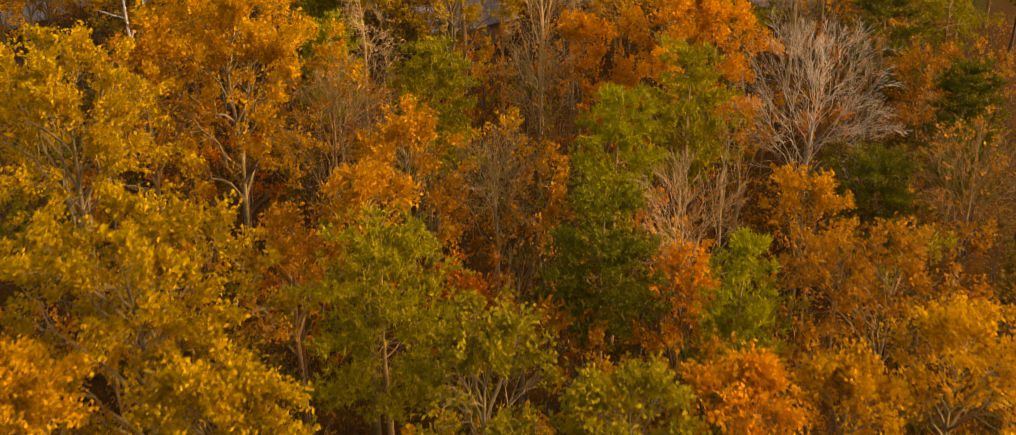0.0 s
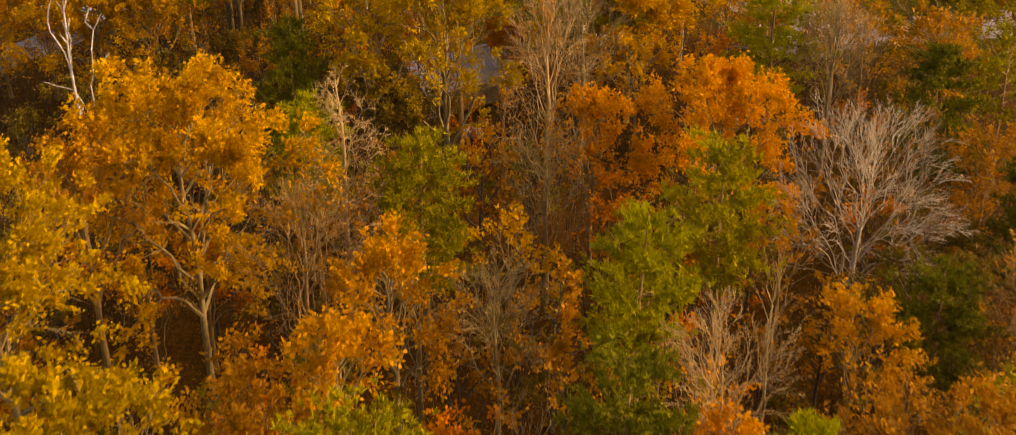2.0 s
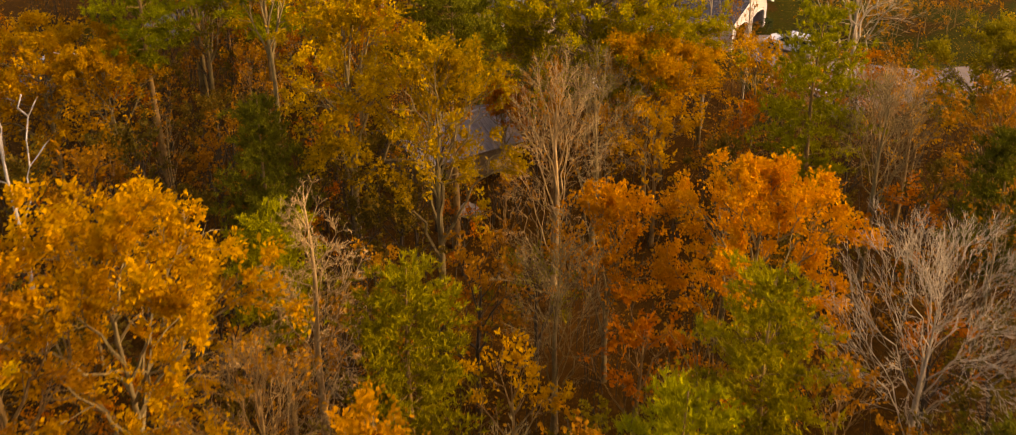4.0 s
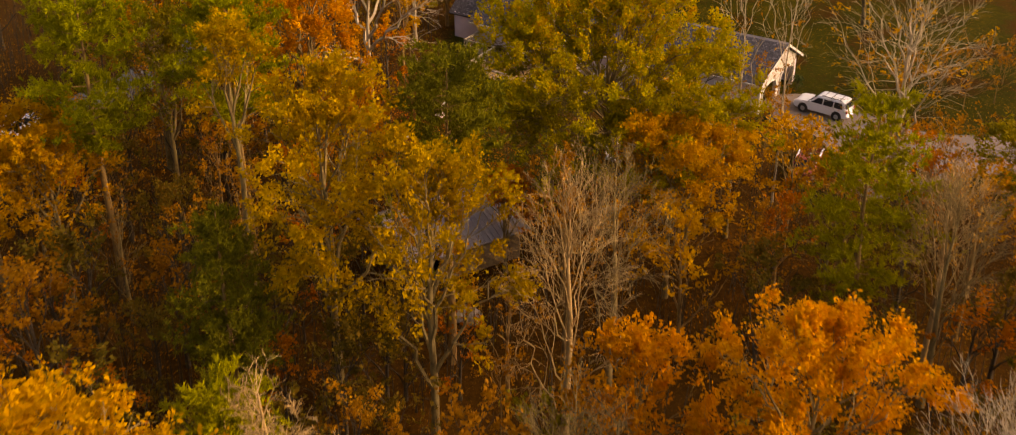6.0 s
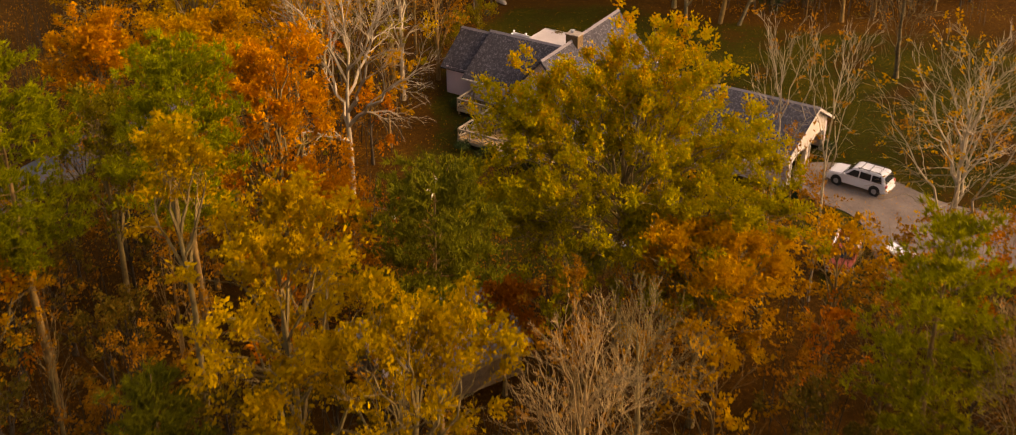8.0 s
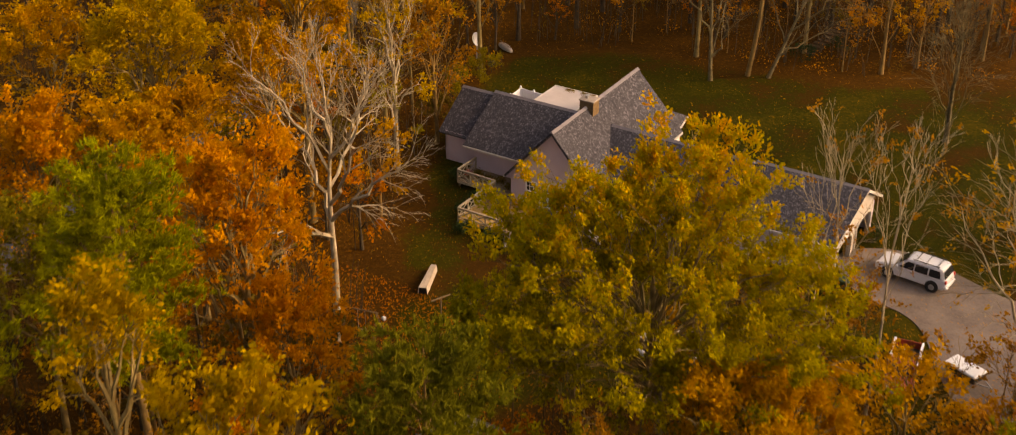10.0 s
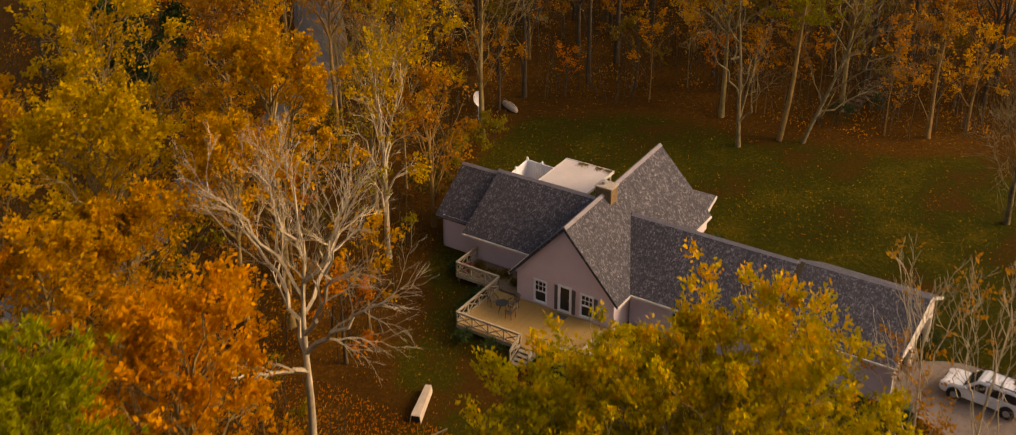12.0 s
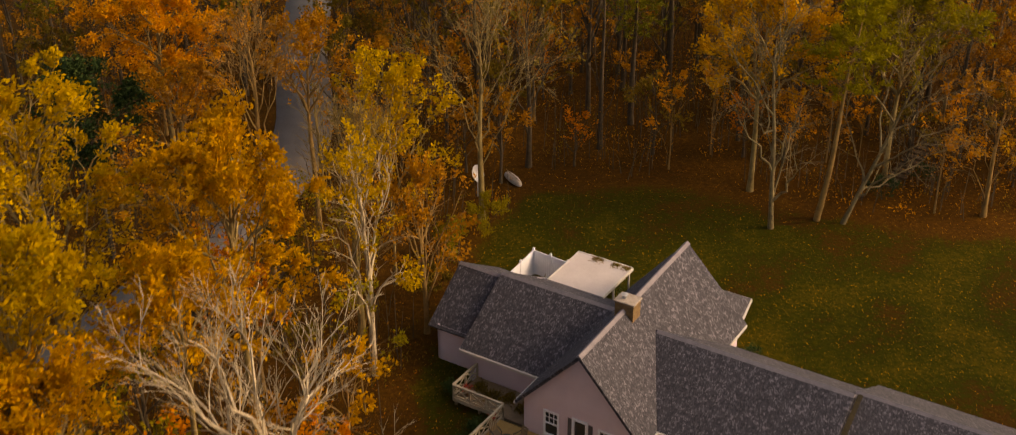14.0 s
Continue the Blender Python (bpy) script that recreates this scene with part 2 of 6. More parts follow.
M_CARPAINT = plain("white_car_paint", (0.64, 0.63, 0.66), (0.72, 0.71, 0.74), 0.25, 1, 20, 0.0)
M_REDPAINT = plain("red_car_paint", (0.28, 0.05, 0.03), (0.40, 0.085, 0.05), 0.45, 1, 15, 0.05)
M_TYRE = plain("tyre_rubber", (0.012, 0.012, 0.012), (0.03, 0.028, 0.026), 0.8)
M_BLACK = plain("black_plastic", (0.012, 0.012, 0.013), (0.03, 0.03, 0.03), 0.5)
M_TAIL = plain("tail_light", (0.35, 0.02, 0.015), (0.5, 0.03, 0.02), 0.3)
M_GREENBIN = plain("green_bin", (0.012, 0.03, 0.012), (0.025, 0.05, 0.02), 0.5)
M_BLUE = plain("blue_tarp", (0.03, 0.05, 0.14), (0.06, 0.09, 0.22), 0.6)
M_RED = plain("red_flower", (0.35, 0.02, 0.015), (0.55, 0.04, 0.02), 0.6)
M_STONE = plain("fieldstone", (0.24, 0.19, 0.15), (0.45, 0.37, 0.31), 0.9, 3, 12, 0.4)
M_OLDSTONE = plain("mossy_stone", (0.04, 0.022, 0.008), (0.10, 0.055, 0.02), 0.9, 3, 12, 0.4)
M_DARK_STRIP = plain("leaf_debris", (0.03, 0.024, 0.014), (0.075, 0.055, 0.026), 0.95, 3, 14, 0.5)
M_DISH = plain("satellite_dish", (0.48, 0.45, 0.44), (0.62, 0.59, 0.57), 0.5)


# ---- builders ----
def mesh_from(name, verts, faces, mat, parent=None, label="", uv=None):
    """One mesh object from arrays of vertices and faces (all with the same number of corners, or a list)."""
    me = bpy.data.meshes.new(name)
    if isinstance(faces, np.ndarray):
        k = faces.shape[1]
        me.vertices.add(len(verts))
        me.vertices.foreach_set("co", np.asarray(verts, np.float32).ravel())
        me.loops.add(faces.size)
        me.loops.foreach_set("vertex_index", faces.astype(np.int32).ravel())
        me.polygons.add(len(faces))
        me.polygons.foreach_set("loop_start", np.arange(0, faces.size, k, dtype=np.int32))
        me.update(calc_edges=True)
    else:
        me.from_pydata([tuple(q) for q in verts], [], faces)
        me.update()
    me.materials.append(mat)
    ob = new(name, me)
    if parent:
        ob.parent = parent
    if label:
        ob["label"] = label
    return ob


def part(name, bm, mat, parent=None, label=""):
    me = bpy.data.meshes.new(name)
    bmesh.ops.recalc_face_normals(bm, faces=bm.faces)
    bm.to_mesh(me)
    bm.free()
    me.materials.append(mat)
    ob = new(name, me)
    if parent:
        ob.parent = parent
    if label:
        ob["label"] = label
    return ob


def thing(name, m, label, category, group="", kind=""):
    ob = new(name)
    ob.matrix_basis = m
    ob.empty_display_size = 0.3
    return tagged(ob, label, category, group, kind)


def add_box(bm, a, b, bevel=0.0):
    """A box between two corners, with softened edges."""
    a, b = Vector(a), Vector(b)
    r = bmesh.ops.create_cube(bm, size=1.0, matrix=Matrix.Translation((a + b) / 2) @ Matrix.Diagonal((*(b - a), 1)))
    if bevel:
        e = list({e for v in r["verts"] for e in v.link_edges})
        bmesh.ops.bevel(bm, geom=e, offset=bevel, segments=1, affect="EDGES")


def box(name, a, b, mat, parent=None, bevel=0.0, label=""):
    bm = bmesh.new()
    add_box(bm, a, b, bevel)
    return part(name, bm, mat, parent, label)


def beam(bm, p, q, w, h):
    """A squared timber from p to q."""
    p, q = Vector(p), Vector(q)
    d = q - p
    m = Matrix.Translation((p + q) / 2) @ d.to_track_quat("X", "Z").to_matrix().to_4x4() @ Matrix.Diagonal((d.length, w, h, 1))
    bmesh.ops.create_cube(bm, size=1.0, matrix=m)


def rod(bm, p, q, r, r2=None, seg=10):
    p, q = Vector(p), Vector(q)
    d = q - p
    m = Matrix.Translation((p + q) / 2) @ d.to_track_quat("Z", "Y").to_matrix().to_4x4()
    bmesh.ops.create_cone(bm, cap_ends=True, segments=seg, radius1=r, radius2=r if r2 is None else r2, depth=d.length, matrix=m)


def prism(bm, pts, direction):
    """A flat outline drawn out along a direction."""
    f = bm.faces.new([bm.verts.new(p) for p in pts])
    r = bmesh.ops.extrude_face_region(bm, geom=[f])
    bmesh.ops.translate(bm, vec=direction, verts=[v for v in r["geom"] if isinstance(v, bmesh.types.BMVert)])


# ---- trees ----
def limbs(rng, zc, r, up, down, fork, trunk_r, lean=(0, 0), tip=0.018, leader=0.5, counts=(8, 6, 5, 0), rise=0.14, spread=0.75, thick=0.52, ragged=0.70, droop=-18, heads=(), twiggy=0.62):
    """The wood of a tree: a trunk, limbs that reach for the outline of the crown, branches and twigs off them.
    Returns points, parents, radii and the order of each point (0 trunk, 1 limb, 2 branch, 3 twig)."""
    pos, par, rad, order = [], [], [], []

    def put(p, k, w, o):
        pos.append(p)
        par.append(k)
        rad.append(w)
        order.append(o)
        return len(pos) - 1

    height = max(fork + 0.5, zc + up * leader)
    steps = max(6, int(height / 1.1))
    ph = rng.uniform(0, 6.28, 3)
    k = -1
    for j in range(steps + 1):
        z = height * j / steps
        s = z / height
        w = 0.16 * s
        p = np.array([lean[0] * s + w * math.sin(z * 0.55 + ph[0]), lean[1] * s + w * math.sin(z * 0.45 + ph[1]), z])
        k = put(p, k, max(tip * 1.5, trunk_r * (1.3 if j == 0 else 1 - 0.82 * s ** 1.3)), 0)
    centre = np.array([lean[0], lean[1], zc])
    axes_up, axes_dn = np.array([r, r, up]), np.array([r, r, down])

    def inside(p):
        q = p - centre
        return np.linalg.norm(q / (axes_up if q[2] > 0 else axes_dn))

    def reach(k, target, w0, w1, o, bend, wob):
        a = pos[k]
        d = target - a
        length = np.linalg.norm(d)
        m = max(2, min(9, int(round(length / (0.9 if o == 1 else 0.55)))))
        if o >= 3:
            m = 2 if o == 3 and counts[3] else 1
        c = a + d * 0.5 + np.array([0, 0, length * bend]) + rng.normal(size=3) * length * wob
        ids = []
        last = k
        for j in range(1, m + 1):
            s = j / m
            p = (1 - s) ** 2 * a + 2 * s * (1 - s) * c + s * s * target
            if j < m:
                p = p + rng.normal(size=3) * length * wob * 0.25
            last = put(p, last, w0 + (w1 - w0) * s, o)
            ids.append(last)
        return ids

    def sub(ids, count, o, share, lo, ang):
        made = []
        n = len(ids)
        length0 = np.linalg.norm(pos[ids[-1]] - pos[par[ids[0]]])
        for j in range(count):
            s = lo + (1 - lo) * (j + rng.random()) / count
            i = min(n - 1, int(s * n))
            k = ids[i]
            d = pos[k] - pos[par[k]]
            d = d / (np.linalg.norm(d) + 1e-6)
            side = np.cross(d, rng.normal(size=3))
            side /= np.linalg.norm(side) + 1e-6
            out = pos[k] - centre
            out /= np.linalg.norm(out) + 1e-6
            g = d * math.cos(ang) + side * math.sin(ang) + out * 0.25 + np.array([0, 0, rise])
            g /= np.linalg.norm(g)
            length = length0 * share * rng.uniform(0.6, 1.25) * (1.1 - 0.45 * s)
            t = pos[k] + g * length
            e = inside(t)
            if e > 1.0:
                t = pos[k] + g * length * max(0.3, 1.0 / e)
            made.append(reach(k, t, max(tip, rad[k] * twiggy), tip, o, 0.05, 0.06))
        return made

    first = int(steps * fork / height)
    n = len(heads) or counts[0]
    ids1 = []
    for i in range(n):
        s = (i + rng.uniform(0.0, 0.9)) / n
        k = min(steps, first + int(s * (steps - first)))
        phi = i * 2.4 + rng.normal() * 0.35 + ph[2]
        th = radians(droop + (77 - droop) * s ** 0.9) + rng.normal() * 0.12
        lob = rng.uniform(ragged, 1.0)
        ax = axes_up if th > 0 else axes_dn
        t = centre + lob * ax * np.array([math.cos(th) * math.cos(phi), math.cos(th) * math.sin(phi), math.sin(th)])
        if heads:
            t = np.array(heads[i])
            k = min(steps, first + int(0.75 * max(0.0, (t[2] - 3.0) / (zc + up)) * (steps - first)))
        t[2] = max(t[2], 0.6)
        w = trunk_r * thick * (1 - 0.42 * s)
        ids1.append(reach(k, t, w, max(tip, w * 0.22), 1, rise * 0.9, 0.075))
    ids1.append(list(range(max(1, steps - 3), steps + 1)))
    for ids in ids1:
        for b in sub(ids, counts[1], 2, 0.36 if heads else 0.48, 0.3 if heads else 0.22, spread):
            for c in sub(b, counts[2], 3, 0.5, 0.2, spread * 0.95):
                if counts[3]:
                    sub(c, counts[3], 4, 0.62, 0.2, spread * 0.8)
    return np.array(pos), np.array(par), np.array(rad), np.array(order)


def tubes(pos, par, rad, pick, sides):
    k = np.nonzero(pick)[0]
    a, b = pos[par[k]], pos[k]
    ra, rb = np.minimum(rad[par[k]], rad[k] * 1.35), rad[k]
    d = b - a
    d /= np.linalg.norm(d, axis=1)[:, None] + 1e-9
    ref = np.where(np.abs(d[:, 2:3]) > 0.9, np.array([[1.0, 0, 0]]), np.array([[0, 0, 1.0]]))
    x = np.cross(d, ref)
    x /= np.linalg.norm(x, axis=1)[:, None] + 1e-9
    y = np.cross(d, x)
    ang = np.arange(sides) * 2 * math.pi / sides
    ring = np.cos(ang)[None, :, None] * x[:, None] + np.sin(ang)[None, :, None] * y[:, None]
    v = np.stack([a[:, None] + ring * ra[:, None, None], b[:, None] + ring * rb[:, None, None]], 1).reshape(-1, 3)
    base = (np.arange(len(k)) * 2 * sides)[:, None]
    i = np.arange(sides)[None]
    j = (np.arange(sides)[None] + 1) % sides
    f = np.stack([base + i, base + j, base + sides + j, base + sides + i], 2).reshape(-1, 4)
    return v, f


def points(pos, par, rad, pick):
    """Twig ends: slender three-sided spikes."""
    k = np.nonzero(pick)[0]
    v, _ = tubes(pos, par, rad, pick, 3)
    v = v.reshape(-1, 6, 3)[:, :4].copy()
    v[:, 3] = pos[k]
    b = (np.arange(len(k)) * 4)[:, None]
    return v.reshape(-1, 3), np.concatenate([b + np.array([[0, 1, 3]]), b + np.array([[1, 2, 3]]), b + np.array([[2, 0, 3]])])


def leaves(rng, at, size, spread, centre=None, lie=0.0):
    """Folded pointed leaf sprays around the given points, turned mostly to the light outside the crown."""
    n = len(at)
    c = at + rng.normal(size=(n, 3)) * spread
    face = rng.normal(size=(n, 3)) * 0.6 * (1 - lie)
    face[:, 2] += 0.55 + lie
    if centre is not None:
        o = c - np.array(centre)
        face += 0.6 * o / (np.linalg.norm(o, axis=1)[:, None] + 1e-6)
    face /= np.linalg.norm(face, axis=1)[:, None]
    a = np.cross(face, rng.normal(size=(n, 3)) + np.array([1.1, 0.0, 0.0]))
    a /= np.linalg.norm(a, axis=1)[:, None] + 1e-9
    b = np.cross(face, a)
    s = (size * rng.uniform(0.6, 1.35, n))[:, None]
    v = np.stack([c - a * s * 0.5 + b * s * 0.2 - face * s * 0.06, c - a * s * 0.5 - b * s * 0.2 - face * s * 0.06, c + a * s * 0.7], 1).reshape(-1, 3)
    return v, np.arange(3 * n).reshape(-1, 3)


def sprays(rng, at, along, centre, leaf, length, per=12, lift=0.25):
    """Leafy shoots: flat fans of pointed, slightly folded leaves along short twigs that start at the given points."""
    n = len(at)

    def unit(v):
        return v / (np.linalg.norm(v, axis=-1, keepdims=True) + 1e-9)

    out = unit(at - np.array(centre))
    d = unit(along) * 0.5 + out * 0.45 + rng.normal(size=(n, 3)) * 0.38
    d[:, 2] += lift
    d = unit(d)
    up = rng.normal(size=(n, 3)) * 0.4 + out * 0.45
    up[:, 2] += 0.75
    up = unit(up - d * (up * d).sum(1)[:, None])
    side = np.cross(d, up)
    ln = length * rng.uniform(0.55, 1.3, n)[:, None, None]
    s = ((np.arange(per) + rng.random((n, per))) / per)[..., None]
    w = rng.uniform(-1, 1, (n, per, 1)) * np.sqrt(np.sin(math.pi * (0.08 + 0.86 * s)))
    c = at[:, None] + d[:, None] * s * ln + side[:, None] * w * ln * 0.42 + up[:, None] * rng.normal(size=(n, per, 1)) * ln * 0.07
    c[..., 2] -= 0.14 * (ln * s * s)[..., 0]
    axis = d[:, None] * 0.55 + side[:, None] * np.sign(w) * 0.55 + rng.normal(size=(n, per, 3)) * 0.35
    axis[..., 2] -= 0.15
    axis = unit(axis)
    face = up[:, None] + rng.normal(size=(n, per, 3)) * 0.42
    face = unit(face - axis * (face * axis).sum(-1)[..., None])
    b = np.cross(axis, face)
    z = leaf * rng.uniform(0.6, 1.3, (n, per, 1))
    v = np.stack([c - axis * z * 0.5, c + b * z * 0.29 + face * z * 0.06, c + axis * z * 0.5, c - b * z * 0.29 + face * z * 0.06], 2)
    return v.reshape(-1, 3), np.arange(4 * n * per).reshape(-1, 4)


def shoots(rng, pos, par, pick, count):
    """Places on the twigs, with the way that each twig grows."""
    k = rng.choice(pick, size=count)
    return pos[k] + rng.normal(size=(count, 3)) * 0.10, pos[k] - pos[par[k]]


def stem(pos, rad, sides=7):
    """A trunk: one unbroken tube through the given points."""
    ang = np.arange(sides) * 2 * math.pi / sides
    ring = np.stack([np.cos(ang), np.sin(ang), 0 * ang], 1)
    v = (pos[:, None] + ring[None] * rad[:, None, None]).reshape(-1, 3)
    i, j = np.arange(sides), (np.arange(sides) + 1) % sides
    f = np.concatenate([np.stack([k * sides + i, k * sides + j, (k + 1) * sides + j, (k + 1) * sides + i], 1) for k in range(len(pos) - 1)])
    return v, f


def tree_wood(tree, pos, par, rad, order, bark):
    t = order == 0
    v, f = stem(pos[t], rad[t])
    mesh_from("trunk", v, f, bark, tree)
    v, f = tubes(pos, par, rad, order == 1, 4)
    end = np.ones(len(pos), bool)
    end[par[par >= 0]] = False
    w, g = tubes(pos, par, rad, (order > 1) & ~end, 3)
    u, h = points(pos, par, rad, (order > 1) & end)
    f = f.tolist() + (g + len(v)).tolist() + (h + len(v) + len(w)).tolist()
    tagged(mesh_from("branchwork", np.concatenate([v, w, u]), f, bark, tree), kind="stuff")


SEED = [100]


def next_rng(x=0.0, y=0.0, seed=0):
    """Each single tree grows from a seed of its own place; patterns that are copied take the next number."""
    if seed or x or y:
        return np.random.default_rng(seed or int(abs(x) * 970 + abs(y) * 131))
    SEED[0] += 1
    return np.random.default_rng(SEED[0])


def broadleaf(kind, x, y, top, zc, r, up, amount=1.0, size=0.265, bark="grey", name="deciduous_tree", label="", sparse=1.0, group="trees of the wood", wood=(8, 6, 4, 0), lean=(0, 0), low=2.0, ragged=0.68, heads=(), trunk=0.0, lift=0.2, spray=0.95, droop=-30, seed=0):
    """A leafy tree: trunk, limbs and a crown of leaf sprays on its twigs."""
    rng = next_rng(x, y, seed)
    tree = thing(name, pose(x, y, -0.1), label, "tree", group)
    r, up = r * 0.93, up * 0.9
    down = min(zc - 1.2, up * low + 1.5)
    pos, par, rad, order = limbs(rng, zc, r, up, down, max(1.2, zc - down * 0.75), trunk or 0.07 + 0.008 * top + 0.008 * r, lean, counts=(wood[0] + int(1.7 * r), *wood[1:]), ragged=ragged, droop=droop, heads=heads)
    tree_wood(tree, pos, par, rad, order, BARK[bark])
    twig = np.nonzero(order >= 2)[0]
    n = int((2000 + 640 * r * r) * amount * sparse / 12)
    clumps = rng.choice(twig, size=max(40, int(len(twig) * (0.20 + 0.30 * sparse))))
    at, along = shoots(rng, pos, par, clumps, n)
    v, f = sprays(rng, at, along, (lean[0], lean[1], zc - down * 0.3), size, spray, 12, lift)
    mesh_from("crown", v, f, LEAF[kind], tree)
    return tree


def bare(x, y, top, zc, r, up, bark="grey", label="leafless grey tree with fine upright twigs", leaf="", amount=0, lean=(0, 0), trunk=0.0, tip=0.010, name="bare_tree", group="trees of the wood", fork=0.0, leader=0.5, down=0.0, wood=(13, 9, 6, 3), rise=0.12, spread=0.62, thick=0.24, droop=-8, twiggy=0.46, seed=0):
    """A leafless tree, some with a few leaves left."""
    rng = next_rng(x, y, seed)
    tree = thing(name, pose(x, y, -0.1), label, "tree", group)
    down = down or min(zc - 1.2, up * 1.3 + 1.0)
    pos, par, rad, order = limbs(rng, zc, r, up, down, fork or max(1.5, zc - down * 1.0), trunk or 0.09 + 0.009 * top, lean, tip, leader, wood, rise, spread, thick, 0.6, droop, (), twiggy)
    tree_wood(tree, pos, par, rad, order, BARK[bark])
    if amount:
        twig = np.nonzero(order >= 2)[0]
        at, along = shoots(rng, pos, par, rng.choice(twig, size=max(12, len(twig) // 3)), max(6, amount // 6))
        v, f = sprays(rng, at, along, (lean[0], lean[1], zc - down * 0.3), 0.24, 0.6, 6, 0.1)
        mesh_from("crown", v, f, LEAF[leaf], tree)
    return tree


def pine(kind, x, y, top, r, base, label="", tufts=1.0, bark="brown", name="pine_tree", group="trees of the wood", lean=(0, 0), broad=0.5, seed=0):
    """A pine: straight stem, whorls of boughs, tufts of long needles."""
    rng = next_rng(x, y, seed)
    tree = thing(name, pose(x, y, -0.1), label, "tree", group)
    pos, par, at, ax = [], [], [], []
    steps = int(top / 0.8)
    for k in range(steps + 1):
        z = top * k / steps
        pos.append((lean[0] * z / top + 0.1 * math.sin(z * 0.4), lean[1] * z / top + 0.1 * math.cos(z * 0.5), z))
        par.append(k - 1)
    rad = [max(0.03, (0.09 + 0.010 * top) * (1 - 0.93 * k / steps)) for k in range(steps + 1)]
    z = base
    while z < top - 0.15:
        s = (z - base) / (top - base)
        reach = r * (1 - s) ** broad * (0.35 + 0.65 * min(1, s / 0.22)) + 0.25
        node = int(round(z / top * steps))
        c = np.array(pos[node])
        num = rng.integers(4, 7)
        turn = rng.uniform(0, 6.28)
        for j in range(num):
            a = turn + j * 6.283 / num + rng.normal() * 0.25
            length = reach * rng.uniform(0.62, 1.12)
            rise = rng.uniform(-0.08, 0.25) + 0.55 * s
            last = node
            m = max(2, int(length / 0.55))
            for q in range(1, m + 1):
                w = q / m
                p = c + np.array([math.cos(a) * length * w, math.sin(a) * length * w, length * (rise * w - 0.28 * w * w + 0.22 * w ** 3)])
                p += rng.normal(size=3) * 0.05
                pos.append(tuple(p))
                par.append(last)
                rad.append(max(0.012, 0.05 * (1 - w) * (1 - 0.5 * s)))
                last = len(pos) - 1
                if w > 0.3 or s > 0.7:
                    for _ in range(max(1, int(round(6.5 * tufts)))):
                        at.append(p + rng.normal(size=3) * np.array([0.36, 0.36, 0.10]) * (0.5 + 0.5 * w) * (0.5 + length / 4))
                        ax.append((math.cos(a) * 0.6, math.sin(a) * 0.6, 0.75))
        z += rng.uniform(0.62, 1.0) * (0.7 + 0.3 * r / 3)
    at.append(np.array(pos[steps]))
    ax.append((0, 0, 1))
    pos, par, rad = np.array(pos), np.array(par), np.array(rad)
    tree_wood(tree, pos, par, rad, np.where(np.arange(len(pos)) <= steps, 0, 2), BARK[bark])
    at, ax = np.array(at), np.array(ax)
    K = 10
    d = rng.normal(size=(len(at), K, 3)) * 0.75 + ax[:, None]
    d /= np.linalg.norm(d, axis=2)[..., None]
    side = np.cross(d, rng.normal(size=d.shape))
    side /= np.linalg.norm(side, axis=2)[..., None] + 1e-9
    ln = rng.uniform(0.32, 0.60, size=(len(at), K, 1))
    c = at[:, None] - d * 0.08
    v = np.stack([c - side * 0.055, c + side * 0.055, c + d * ln], 2).reshape(-1, 3)
    mesh_from("crown", v, np.arange(len(v)).reshape(-1, 3), NEEDLE[kind], tree)
    return tree


# ---- ground, road, driveway ----
def soft(a, b, v):
    s = min(1.0, max(0.0, (v - a) / (b - a)))
    return s * s * (3 - 2 * s)


def yard(x, y):
    """How far a place belongs to the mown yard round the house, 0 to 1."""
    west = -11 if y < 150 else (-11 + (y - 150) * 0.16 if y < 175 else -7 + (y - 175) * 0.35)
    back = 190 if x < 10 else max(181.5, 190 - (x - 10) * 0.42)
    front = 130 if x < 4 else 130 + min(8, (x - 4) * 0.8) if x < 20 else 126
    return soft(west - 1.5, west + 2.5, x) * soft(front - 2, front + 4, y) * (1 - soft(back - 3, back + 2, y)) * (1 - soft(58, 66, x))


ROAD = [(-66, 116), (-52, 128), (-41, 145), (-33, 160), (-27.5, 173), (-22, 187), (-20.8, 200), (-24.2, 223), (-26, 262), (-25, 330)]


def road_off(x, y):
    p = Vector((x, y))
    best = 1e9
    for a, b in zip(ROAD, ROAD[1:]):
        a, b = Vector(a), Vector(b)
        s = max(0, min(1, (p - a).dot(b - a) / (b - a).length_squared))
        best = min(best, (p - a - (b - a) * s).length)
    return best


def level(x, y):
    """Height of the ground: nearly level, with slight swells away from the yard."""
    w = 1 - yard(x, y)
    w *= soft(3.5, 9, road_off(x, y)) if -80 < x < 0 and y > 100 else 1
    return w * 0.35 * noise.noise((x * 0.05, y * 0.05, 3.0)) - 0.05 * w


def spaced(lo, hi, step, far):
    mid = list(np.arange(lo, hi + 0.01, step))
    return [lo - far, lo - far * 0.3, lo - 60] + mid + [hi + 60, hi + far * 0.3, hi + far]


